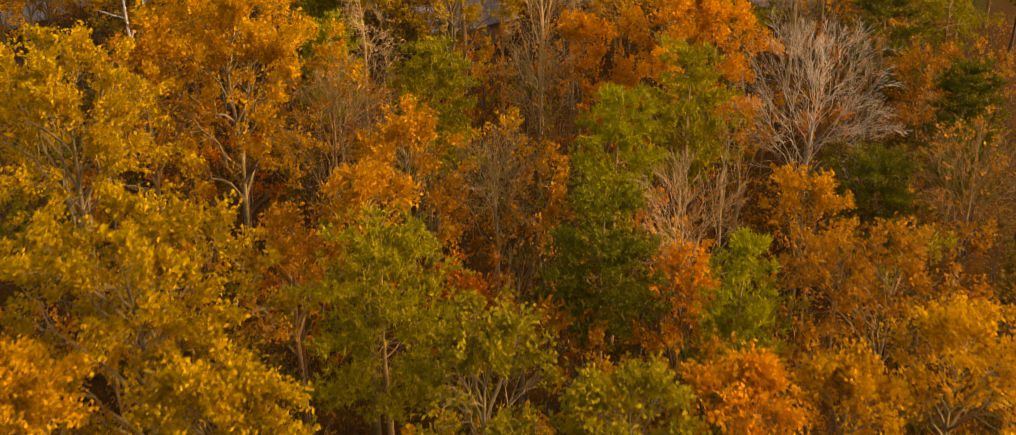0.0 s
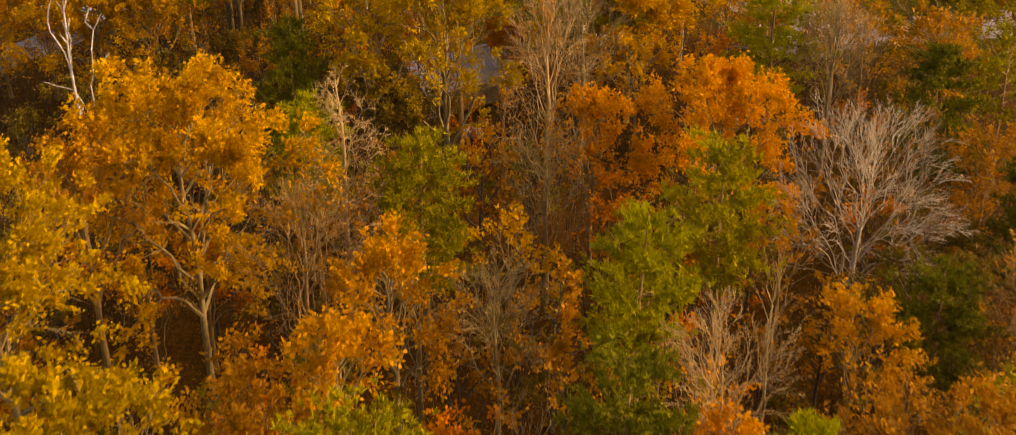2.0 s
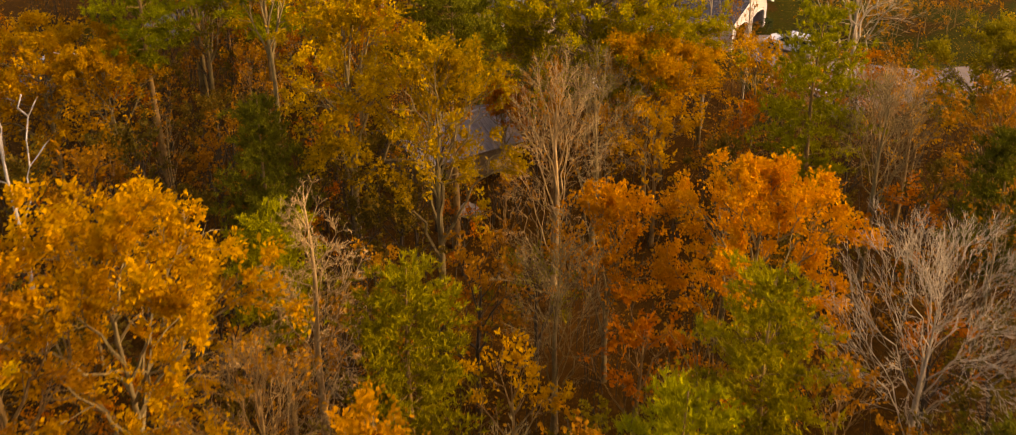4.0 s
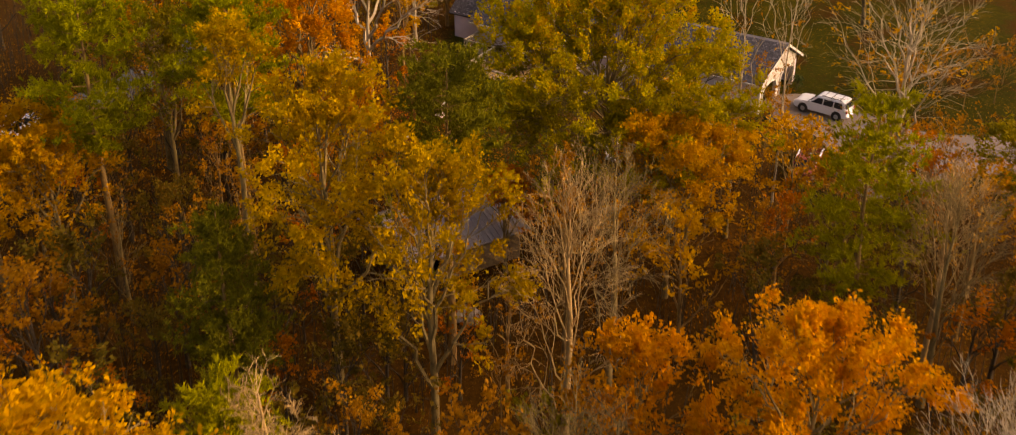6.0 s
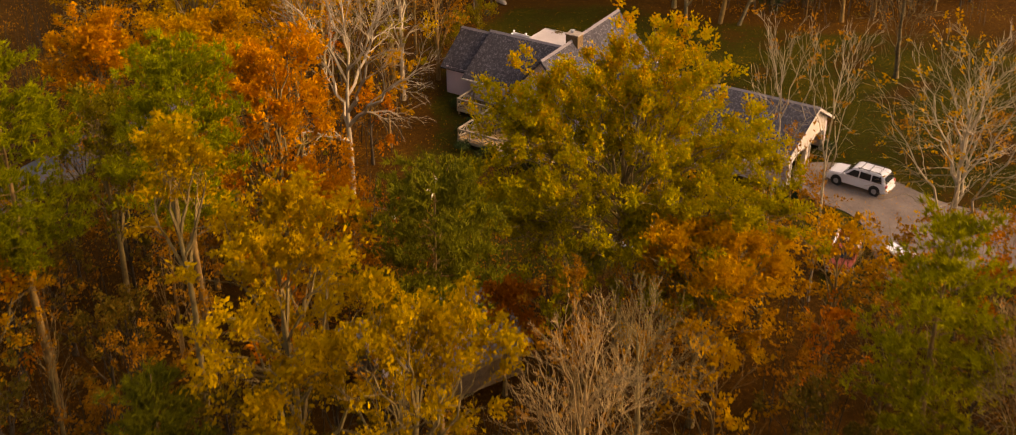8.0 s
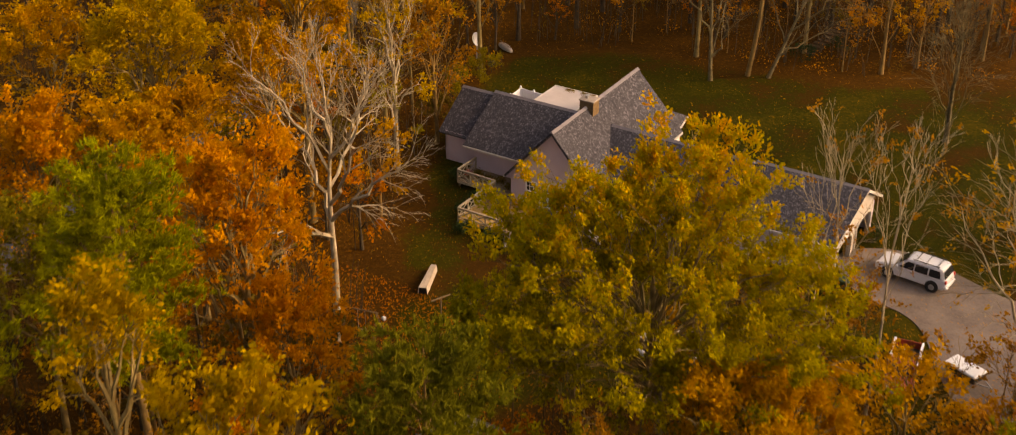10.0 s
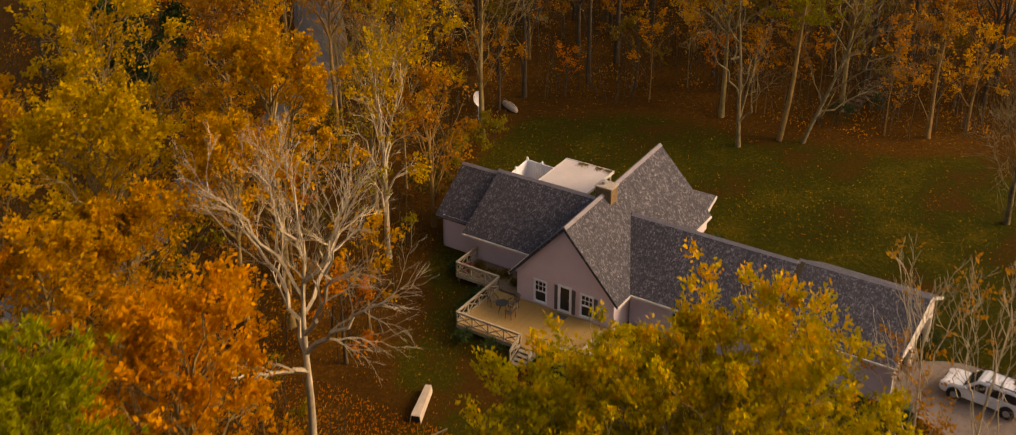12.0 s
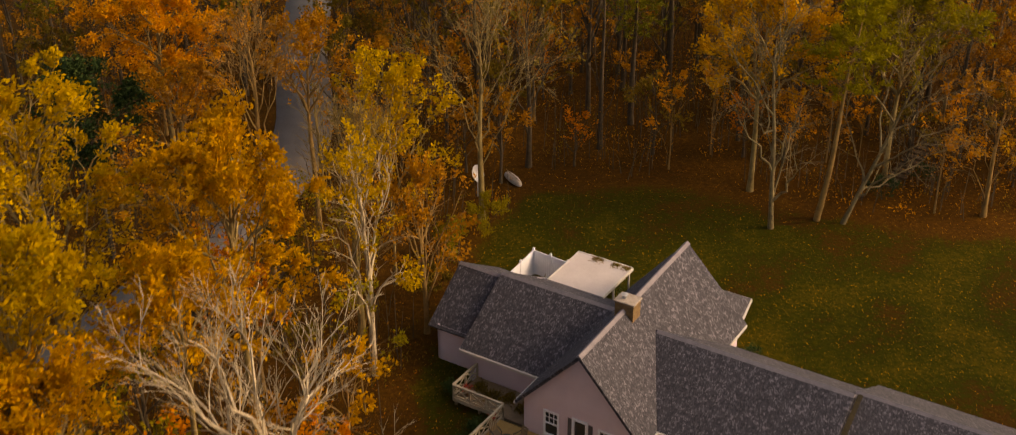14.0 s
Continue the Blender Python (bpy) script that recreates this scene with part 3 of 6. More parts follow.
gx, gy = spaced(-75, 75, 1.5, 1500), spaced(10, 300, 1.5, 1500)
gv = [(x, y, level(x, y) if -90 < x < 90 and 0 < y < 330 else 0.0) for y in gy for x in gx]
gw = len(gx)
gf = np.array([(j * gw + i, j * gw + i + 1, (j + 1) * gw + i + 1, (j + 1) * gw + i) for j in range(len(gy) - 1) for i in range(gw - 1)])
ground = mesh_from("ground", np.array(gv), gf, M_GROUND)
ga = ground.data.attributes.new("grass", "FLOAT", "POINT")
ga.data.foreach_set("value", np.array([yard(x, y) * (0.56 + 0.12 * soft(148, 160, y + 0.3 * x) - 0.12 * soft(183, 206, y + 0.6 * x)) for y in gy for x in gx], np.float32))
for pl in ground.data.polygons:
    pl.use_smooth = True
tagged(ground, "ground of brown leaf litter and patchy mown grass", "ground", kind="structure")


def ribbon(name, line, width, z, thick, mat):
    """A paved strip along a line, smoothed, with a rounded edge."""
    pts = [Vector((*p, 0)) for p in line]
    fine = []
    for k in range(len(pts) - 1):
        p0, p1, p2, p3 = pts[max(0, k - 1)], pts[k], pts[k + 1], pts[min(len(pts) - 1, k + 2)]
        for j in range(8):
            t = j / 8
            fine.append(0.5 * (2 * p1 + (p2 - p0) * t + (2 * p0 - 5 * p1 + 4 * p2 - p3) * t * t + (3 * p1 - p0 - 3 * p2 + p3) * t ** 3))
    fine.append(pts[-1])
    v, f = [], []
    for k, p in enumerate(fine):
        d = (fine[min(k + 1, len(fine) - 1)] - fine[max(k - 1, 0)]).normalized()
        s = Vector((-d.y, d.x, 0))
        w = (width[0] + (width[1] - width[0]) * k / len(fine)) / 2 * (1 + 0.04 * noise.noise((k * 0.3, 0, 1)))
        for o, h in ((-w, -thick), (-w + 0.06, 0), (0, 0.03), (w - 0.06, 0), (w, -thick)):
            q = p + s * o
            v.append((q.x, q.y, z + h))
    for k in range(len(fine) - 1):
        for c in range(4):
            a = k * 5 + c
            f.append((a, a + 1, a + 6, a + 5))
    return mesh_from(name, np.array(v), np.array(f), mat)


tagged(ribbon("road", ROAD, (5.4, 5.2), 0.05, 0.25, M_ASPHALT), "worn grey asphalt lane winding through the trees", "road", kind="structure")


def paving(name, outline, z, mat):
    """A flat slab with a smoothly curved outline."""
    pts = [Vector((*p, z)) for p in outline]
    for _ in range(3):
        pts = [q for a, c in zip(pts, pts[1:] + pts[:1]) for q in (a.lerp(c, 0.25), a.lerp(c, 0.75))]
    bm = bmesh.new()
    prism(bm, pts, (0, 0, -0.2))
    bmesh.ops.triangulate(bm, faces=bm.faces[:])
    return part(name, bm, mat)


tagged(paving("driveway", [(22.2, 150.5), (21.6, 147), (22.6, 143.8), (25.0, 142.0), (25.7, 139.4), (25.2, 135.5), (25.4, 131.0), (28.6, 129.8), (31.5, 132.4), (36, 134.2), (46, 135.4), (70, 141), (70, 149), (46, 143),
                           (38, 141.4), (33, 143.0), (30.6, 146.2), (27.4, 150.6)], 0.06, M_CONCRETE),
       "pale concrete driveway with scattered leaves", "driveway", kind="structure")

# ---- house ----
HOUSE = pose(-1.643, 157.2, 0, 0, 0, -32)
house = thing("house", HOUSE, "low mauve-sided house with steep grey shingle roofs", "house")


def wall(name, p, q, z0, z1, mat, openings=(), thick=0.2, parent=house):
    """A wall from p to q, with openings (from, to, low, high) through it; its outer face is on the right of p to q."""
    p, q = Vector((*p, 0)), Vector((*q, 0))
    d = (q - p).normalized()
    n = Vector((-d.y, d.x, 0)) * thick
    length = (q - p).length
    xs = sorted({0, length, *[o[0] for o in openings], *[o[1] for o in openings]})
    bm = bmesh.new()
    for a, b in zip(xs, xs[1:]):
        holes = sorted((o[2], o[3]) for o in openings if o[0] < b - 1e-4 and o[1] > a + 1e-4)
        zs, z = [], z0
        for lo, hi in holes:
            zs.append((z, lo))
            z = hi
        zs.append((z, z1))
        for lo, hi in zs:
            if hi - lo < 0.01:
                continue
            A, B = p + d * a, p + d * b
            prism(bm, [A + Vector((0, 0, lo)), B + Vector((0, 0, lo)), B + Vector((0, 0, hi)), A + Vector((0, 0, hi))], n)
    return part(name, bm, mat, parent)


def gable(p, q, z0, peak, mat, thick=0.2, at=0.5):
    p, q = Vector((*p, z0)), Vector((*q, z0))
    d = (q - p).normalized()
    top = p.lerp(q, at)
    top.z = peak
    bm = bmesh.new()
    prism(bm, [p, q, top], Vector((-d.y, d.x, 0)) * thick)
    return part("gable", bm, mat, house)


def slope(a, b, c, d, mat=None, thick=0.16, parent=None):
    """One roof slope: a, b along the eave, c, d along the ridge; shingle courses run with the eave."""
    a, b, c, d = (Vector(p) for p in (a, b, c, d))
    nrm = (b - a).cross(d - a).normalized()
    if nrm.z < 0:
        nrm = -nrm
    bm = bmesh.new()
    prism(bm, [a, b, c, d], -nrm * thick)
    bmesh.ops.recalc_face_normals(bm, faces=bm.faces)
    uv = bm.loops.layers.uv.new("UVMap")
    ex = (b - a).normalized()
    ey = nrm.cross(ex)
    for f in bm.faces:
        for lp in f.loops:
            lp[uv].uv = ((lp.vert.co - a).dot(ex), (lp.vert.co - a).dot(ey))
    return part("roof_slope", bm, mat or M_SHINGLE, parent or house)


def fascia(a, b):
    bm = bmesh.new()
    a, b = Vector(a), Vector(b)
    beam(bm, a - Vector((0, 0, 0.10)), b - Vector((0, 0, 0.10)), 0.11, 0.15)
    return part("gutter", bm, M_TRIM, house, "white painted gutter")


def ridge(a, b, w=0.12):
    a, b = Vector(a), Vector(b)
    s = (b - a).normalized().cross(Vector((0, 0, 1))) * w
    bm = bmesh.new()
    up, dn = Vector((0, 0, 0.06)), Vector((0, 0, -0.10))
    prism(bm, [a + up, a + s + dn, a - s + dn], b - a)
    return part("ridge_cap", bm, M_RIDGE, house)


def window(u, v, z0, z1, w, along=(1, 0), panes=(2, 2)):
    """A white sash window in a wall whose outer face is at v; along is the way along the wall."""
    ob = new("window")
    ob.parent = house
    ang = math.atan2(along[1], along[0])
    ob.matrix_basis = Matrix.Translation((u, v, z0)) @ Matrix.Rotation(ang, 4, "Z")
    h = z1 - z0
    bm = bmesh.new()
    for a, b in (((-0.06, -0.05, -0.06), (w + 0.06, 0.05, 0.05)), ((-0.06, -0.05, h - 0.05), (w + 0.06, 0.05, h + 0.08)),
                 ((-0.06, -0.05, 0), (0.05, 0.05, h)), ((w - 0.05, -0.05, 0), (w + 0.06, 0.05, h)),
                 ((0, -0.02, h / 2 - 0.035), (w, 0.06, h / 2 + 0.035))):
        add_box(bm, a, b)
    for k in range(1, panes[0] + 1):
        x = w * k / (panes[0] + 1)
        add_box(bm, (x - 0.014, 0.0, h / 2), (x + 0.014, 0.04, h))
    add_box(bm, (0, 0.0, h * 0.75 - 0.014), (w, 0.04, h * 0.75 + 0.014))
    part("window_frame", bm, M_VINYL, ob, "white vinyl sash frame")
    box("pane", (0.03, 0.06, 0.03), (w - 0.03, 0.075, h / 2), M_GLASS, ob)
    box("pane", (0.03, 0.045, h / 2), (w - 0.03, 0.055, h - 0.03), M_GLASS, ob)
    box("window_sill", (-0.1, -0.09, -0.1), (w + 0.1, 0.02, -0.05), M_TRIM, ob)
    return ob


# front gable block
AP, AB, EL, ER, ZE, ZA, VB = 3.72, 3.42, -0.45, 7.85, 2.62, 7.28, 14.1
wall("wall", (0, 0), (7.4, 0), 0, 2.95, M_SIDING, ((1.38, 2.30, 0.82, 2.48), (3.28, 4.17, 0.62, 2.62), (4.95, 5.85, 0.82, 2.48)))
gable((0, 0), (7.4, 0), 2.95, 7.03, M_SIDING)
wall("wall", (7.4, 0.2), (7.4, 13.65), 0, 2.95, M_SIDING)
wall("wall", (0, 13.65), (0, 0.2), 0, 2.95, M_SIDING)
wall("wall", (7.4, 13.85), (0, 13.85), 0, 2.95, M_SIDING)
gable((7.4, 13.85), (0, 13.85), 2.95, 7.03, M_SIDING, at=0.535)
slope((ER, -0.35, ZE), (ER, VB, ZE), (AB, VB, ZA), (AP, -0.35, ZA))
slope((EL, -0.35, ZE), (EL, VB, ZE), (AB, VB, ZA), (AP, -0.35, ZA))
ridge((AP, -0.36, ZA), (AB, VB + 0.01, ZA), 0.2)
fascia((EL, -0.35, ZE), (EL, 2.4, ZE))
fascia((ER, -0.35, ZE), (ER, 1.5, ZE))
fascia((ER, 11.5, ZE), (ER, VB - 0.05, ZE))
for xa, xb in ((EL, AP), (ER, AP)):
    bm = bmesh.new()
    beam(bm, (xa, -0.30, ZE - 0.17), (xb, -0.30, ZA - 0.20), 0.05, 0.16)
    part("rake_board", bm, M_RIDGE, house)
window(1.38, 0, 0.82, 2.48, 0.92)
window(4.95, 0, 0.82, 2.48, 0.90)
door = new("door")
door.parent = house
door.matrix_basis = Matrix.Translation((3.28, 0, 0.62))
bm = bmesh.new()
for a, b in (((-0.08, -0.05, 0), (0.09, 0.06, 2.0)), ((0.80, -0.05, 0), (0.97, 0.06, 2.0)), ((-0.08, -0.05, 1.92), (0.97, 0.06, 2.08)), ((0.09, -0.03, 0), (0.80, 0.05, 0.16))):
    add_box(bm, a, b)
part("door_frame", bm, M_VINYL, door, "white storm door frame")
box("pane", (0.09, 0.03, 0.16), (0.80, 0.045, 1.92), M_GLASS, door)
box("handle", (0.76, -0.09, 0.95), (0.79, -0.04, 1.12), M_METAL, door)
for x in (2.94, 4.28, 5.95):
    bm = bmesh.new()
    add_box(bm, (x, -0.05, 0.66 if x < 5 else 1.0), (x + 0.26, -0.005, 2.58 if x < 5 else 2.45), 0.008)
    for k in range(14):
        add_box(bm, (x + 0.03, -0.065, (0.75 if x < 5 else 1.05) + k * (0.125 if x < 5 else 0.095)), (x + 0.23, -0.045, (0.80 if x < 5 else 1.09) + k * (0.125 if x < 5 else 0.095)))
    part("shutter", bm, M_SHUTTER, house, "dark grey louvred shutter")
# chimney
chimney = box("chimney", (3.08, 5.08, 4.6), (4.22, 5.97, 7.70), M_BRICK, house, label="brown brick chimney stack")
for k in range(24):
    z, o = 4.6 + k * 0.13, 0.012 * (k % 2)
    box("brick_course", (3.05 + o, 5.05 + o, z), (4.25 - o, 6.0 - o, z + 0.118), M_BRICK, chimney)
box("chimney_cap", (2.98, 4.98, 7.70), (4.32, 6.07, 7.80), M_STONE, house, 0.02)
bm = bmesh.new()
rod(bm, (3.45, 5.5, 7.8), (3.45, 5.5, 8.05), 0.14)
rod(bm, (3.45, 5.5, 8.05), (3.45, 5.5, 8.10), 0.22, 0.05)
part("flue", bm, M_METAL, house)
# long wing and garage
wall("wall", (7.6, 1.9), (17.0, 1.9), 0, 2.75, M_SIDING, ((3.05, 3.95, 0.75, 2.38), (5.25, 6.15, 0.75, 2.38)))
window(10.65, 1.9, 0.75, 2.38, 0.9)
window(12.85, 1.9, 0.75, 2.38, 0.9)
wall("wall", (17.0, 1.9), (17.0, 2.5), 0, 2.75, M_SIDING, thick=0.15)
wall("wall", (17.0, 2.5), (24.9, 2.5), 0, 2.80, M_SIDING, ((3.6, 4.4, 1.55, 2.2),))
window(20.6, 2.5, 1.55, 2.2, 0.8, panes=(2, 1))
wall("wall", (24.9, 11.4), (7.6, 11.4), 0, 2.38, M_SIDING)
wall("wall", (24.9, 2.7), (24.9, 11.2), 0, 2.75, M_CREAM, ((0.5, 3.6, 0.0, 2.2), (4.7, 7.8, 0.0, 2.2)))
gable((24.9, 2.5), (24.9, 11.4), 2.75, 5.02, M_CREAM)
for a in (3.2, 7.4):
    bm = bmesh.new()
    for k in range(10):
        t0, t1 = math.pi * k / 10, math.pi * (k + 1) / 10
        beam(bm, (24.96, a + 1.55 - 1.62 * math.cos(t0), 1.75 + 0.55 * math.sin(t0)), (24.96, a + 1.55 - 1.62 * math.cos(t1), 1.75 + 0.55 * math.sin(t1)), 0.08, 0.14)
    beam(bm, (24.96, a - 0.06, 0), (24.96, a - 0.06, 1.75), 0.08, 0.14)
    beam(bm, (24.96, a + 3.16, 0), (24.96, a + 3.16, 1.75), 0.08, 0.14)
    part("door_surround", bm, M_TRIM, house, "white arched garage door surround")
bm = bmesh.new()
beam(bm, (24.97, 2.45, 0.0), (24.97, 2.45, 2.6), 0.14, 0.14)
part("corner_board", bm, M_TRIM, house)
RV, RZ, GV, GZ = 6.50, 5.60, 7.40, 5.24
slope((5.2, 1.45, 2.66), (17.05, 1.45, 2.66), (17.05, RV, RZ), (4.6, RV, RZ))
slope((5.2, 11.5, 2.55), (17.05, 11.5, 2.55), (17.05, RV, RZ), (4.6, RV, RZ))
slope((16.9, 2.3, 2.88), (25.15, 2.3, 2.88), (25.45, GV, GZ), (16.9, GV, GZ))
slope((16.9, 12.5, 2.40), (25.15, 12.5, 2.40), (25.45, GV, GZ), (16.9, GV, GZ))
# Thin dark brown strip down the garage roof, beside the joint with the wing.
slope((17.06, 2.35, 2.912), (17.40, 2.35, 2.912), (17.34, 7.3, 5.205), (17.06, 7.3, 5.205), M_DARK_STRIP, 0.02).name = "leaf_debris"
ridge((5.2, RV, RZ), (17.06, RV, RZ), 0.2)
ridge((16.9, GV, GZ), (25.47, GV, GZ), 0.2)
fascia((7.7, 1.42, 2.64), (17.0, 1.42, 2.64))
fascia((17.1, 2.27, 2.86), (25.15, 2.27, 2.86))
for va, za, vb, zb in ((2.3, 2.88, GV, GZ), (12.5, 2.40, GV, GZ)):
    bm = bmesh.new()
    beam(bm, (25.15, va, za - 0.10), (25.43, vb, zb - 0.13), 0.06, 0.20)
    part("rake_board", bm, M_TRIM, house, "white rake board")
# wing on the other side, in two steps
wall("wall", (-5.8, 2.95), (0.0, 2.95), 0, 2.7, M_SIDING)
wall("wall", (-5.8, 11.9), (-5.8, 2.95), 0, 2.7, M_SIDING)
wall("wall", (0, 11.9), (-5.8, 11.9), 0, 2.7, M_SIDING)
gable((-5.8, 12.1), (-5.8, 2.95), 2.7, 5.22, M_SIDING)
wall("wall", (-8.82, 3.85), (-5.8, 3.85), 0, 2.6, M_SIDING)
wall("wall", (-8.82, 11.5), (-8.82, 3.85), 0, 2.6, M_SIDING)
gable((-8.82, 11.6), (-8.82, 3.85), 2.6, 4.92, M_SIDING)
wall("wall", (-5.8, 11.6), (-8.82, 11.6), 0, 2.6, M_SIDING)
slope((-6.2, 2.5, 2.52), (1.2, 2.5, 2.52), (2.1, 7.42, 5.46), (-6.2, 7.42, 5.46))
slope((-6.2, 12.3, 2.52), (1.2, 12.3, 2.52), (2.1, 7.42, 5.46), (-6.2, 7.42, 5.46))
slope((-9.4, 3.65, 2.45), (-6.0, 3.65, 2.45), (-6.0, 7.46, 5.18), (-9.4, 7.46, 5.18))
slope((-9.4, 11.9, 2.45), (-6.0, 11.9, 2.45), (-6.0, 7.46, 5.18), (-9.4, 7.46, 5.18))
ridge((-6.22, 7.42, 5.46), (2.0, 7.42, 5.46), 0.2)
ridge((-9.42, 7.46, 5.18), (-6.2, 7.46, 5.18), 0.2)
fascia((-6.2, 2.47, 2.50), (-0.6, 2.47, 2.50))
# low room behind the gable
wall("wall", (0.6, 16.4), (0.6, 13.87), 0, 2.75, M_TRIM)
wall("wall", (6.6, 16.4), (0.8, 16.4), 0, 2.75, M_TRIM)
wall("wall", (6.6, 13.87), (6.6, 16.2), 0, 2.75, M_TRIM, ((1.03, 1.93, 0.9, 2.2),))
window(6.6, 14.9, 0.9, 2.2, 0.9, (0, 1))
slope((0.2, 16.8, 2.78), (7.0, 16.8, 2.78), (6.0, 13.9, 4.25), (1.2, 13.9, 4.25))
slope((7.0, 16.8, 2.78), (7.6, 13.2, 2.78), (6.0, 13.2, 4.4), (6.0, 14.1, 4.25))
fascia((7.02, 16.8, 2.76), (7.62, 13.4, 2.76))
fascia((0.2, 16.82, 2.76), (7.0, 16.82, 2.76))

# things against the long wall
ac = thing("air_conditioner", HOUSE @ pose(11.7, 0.95, 0), "grey outdoor air conditioning unit on a slab", "air conditioner")
box("slab", (-0.5, -0.5, 0), (0.5, 0.5, 0.08), M_CONCRETE, ac, 0.01)
bm = bmesh.new()
rod(bm, (0, 0, 0.08), (0, 0, 0.86), 0.36, seg=20)
part("casing", bm, M_METAL, ac)
for k in range(9):
    bm = bmesh.new()
    rod(bm, (0, 0, 0.14 + k * 0.075), (0, 0, 0.165 + k * 0.075), 0.372, seg=20)
    part("louvre", bm, M_METAL, ac)
bm = bmesh.new()
rod(bm, (0, 0, 0.86), (0, 0, 0.92), 0.34, 0.12, seg=20)
part("fan_grille", bm, M_BLACK, ac)
hatch = thing("crawl_hatch", HOUSE @ pose(8.55, 1.62, 0), "pale low wooden hatch box against the wall", "hatch")
box("lid", (-0.02, -0.27, 0.42), (0.93, 0.26, 0.48), M_PALE, hatch, 0.01)
box("box", (0, -0.24, 0), (0.9, 0.24, 0.42), M_CREAM, hatch, 0.01)
vent = thing("meter_box", HOUSE @ pose(9.75, 1.78, 0), "small grey utility box low on the wall", "meter box")
box("casing", (0, -0.22, 0.0), (0.55, 0.11, 0.55), M_METAL, vent, 0.02)
box("cover", (0.04, -0.25, 0.06), (0.51, -0.22, 0.50), M_SHUTTER, vent, 0.01)
bn = thing("garbage_bin", HOUSE @ pose(26.3, 1.2, 0), "dark green wheeled garbage bin by the garage", "bin")
bm = bmesh.new()
bmesh.ops.create_cone(bm, cap_ends=True, segments=4, radius1=0.40, radius2=0.50, depth=1.15, matrix=Matrix.Translation((0, 0, 0.63)) @ Matrix.Rotation(radians(45), 4, "Z"))
bmesh.ops.bevel(bm, geom=bm.edges[:], offset=0.04, segments=2, affect="EDGES")
part("bin_body", bm, M_GREENBIN, bn)
box("lid", (-0.38, -0.38, 1.20), (0.38, 0.40, 1.27), M_GREENBIN, bn, 0.03)
for sx in (-0.27, 0.27):
    bm = bmesh.new()
    rod(bm, (sx - 0.03, 0.30, 0.12), (sx + 0.03, 0.30, 0.12), 0.12)
    part("wheel", bm, M_TYRE, bn)
tarp = thing("tarp_heap", HOUSE @ pose(19.2, 0.6, 0), "blue tarp bundled on the grass by the garage wall", "tarp")
bm = bmesh.new()
bmesh.ops.create_icosphere(bm, subdivisions=3, radius=0.55)
for vx in bm.verts:
    vx.co = vx.co * (1 + 0.28 * noise.noise(vx.co * 3.0))
    vx.co.z = max(0.0, vx.co.z * 0.75 + 0.25)
part("sheet", bm, M_BLUE, tarp)

# ---- deck ----
deck = thing("deck", HOUSE, "weathered wooden deck with lattice railings and steps", "deck")
DZ = 0.60
for v in (-4.9, -3.4, -1.9, -0.3):
    box("joist", (-1.55, v - 0.05, DZ - 0.25), (7.45, v + 0.05, DZ - 0.04), M_WOOD, deck)
for u, v in [(u, v) for u in (-1.4, 1.5, 4.5, 7.4) for v in (-4.9, -3.4, -0.3)] + [(-5.1, 0.4), (-5.1, 2.7), (-3.4, 0.4)]:
    box("footing_post", (u - 0.07, v - 0.07, 0), (u + 0.07, v + 0.07, DZ - 0.25), M_WOOD, deck)
bm = bmesh.new()
add_box(bm, (-1.62, -4.98, DZ - 0.26), (3.28, -4.93, DZ - 0.005))
add_box(bm, (4.62, -4.98, DZ - 0.26), (7.52, -4.93, DZ - 0.005))
add_box(bm, (-1.66, -4.98, DZ - 0.26), (-1.61, 0.24, DZ - 0.005))
add_box(bm, (-5.24, 0.24, DZ - 0.26), (-1.61, 0.29, DZ - 0.005))
add_box(bm, (7.5, -4.93, DZ - 0.26), (7.55, -0.05, DZ - 0.005))
part("rim_board", bm, M_RAIL, deck)
box("bed_floor", (-5.2, 0.30, DZ - 0.30), (-0.05, 2.9, DZ - 0.10), M_WOOD, deck)


def railing(pts, z=DZ, h=0.92):
    """Posts, rails and crossed lattice from point to point; returns nothing, adds parts to the deck."""
    for (a, za), (b, zb) in zip(pts, pts[1:]):
        a3, b3 = Vector((*a, z + za)), Vector((*b, z + zb))
        n = max(1, round((b3 - a3).length / 1.25))
        for lift, w, hh in ((h, 0.14, 0.05), (h - 0.09, 0.05, 0.09), (0.12, 0.05, 0.09)):
            bm = bmesh.new()
            beam(bm, a3 + Vector((0, 0, lift)), b3 + Vector((0, 0, lift)), w, hh)
            part("rail", bm, M_RAIL, deck)
        for k in range(n + 1):
            p = a3.lerp(b3, k / n)
            bm = bmesh.new()
            add_box(bm, (p.x - 0.05, p.y - 0.05, p.z - 0.25 - (za + zb) / 2 * 0), (p.x + 0.05, p.y + 0.05, p.z + h - 0.02))
            part("post", bm, M_RAIL, deck)
        for k in range(n):
            p, q = a3.lerp(b3, k / n), a3.lerp(b3, (k + 1) / n)
            for lo, hi in ((0.14, h - 0.1), (h - 0.1, 0.14)):
                bm = bmesh.new()
                beam(bm, p + Vector((0, 0, lo)), q + Vector((0, 0, hi)), 0.035, 0.08)
                part("lattice_slat", bm, M_RAIL, deck)


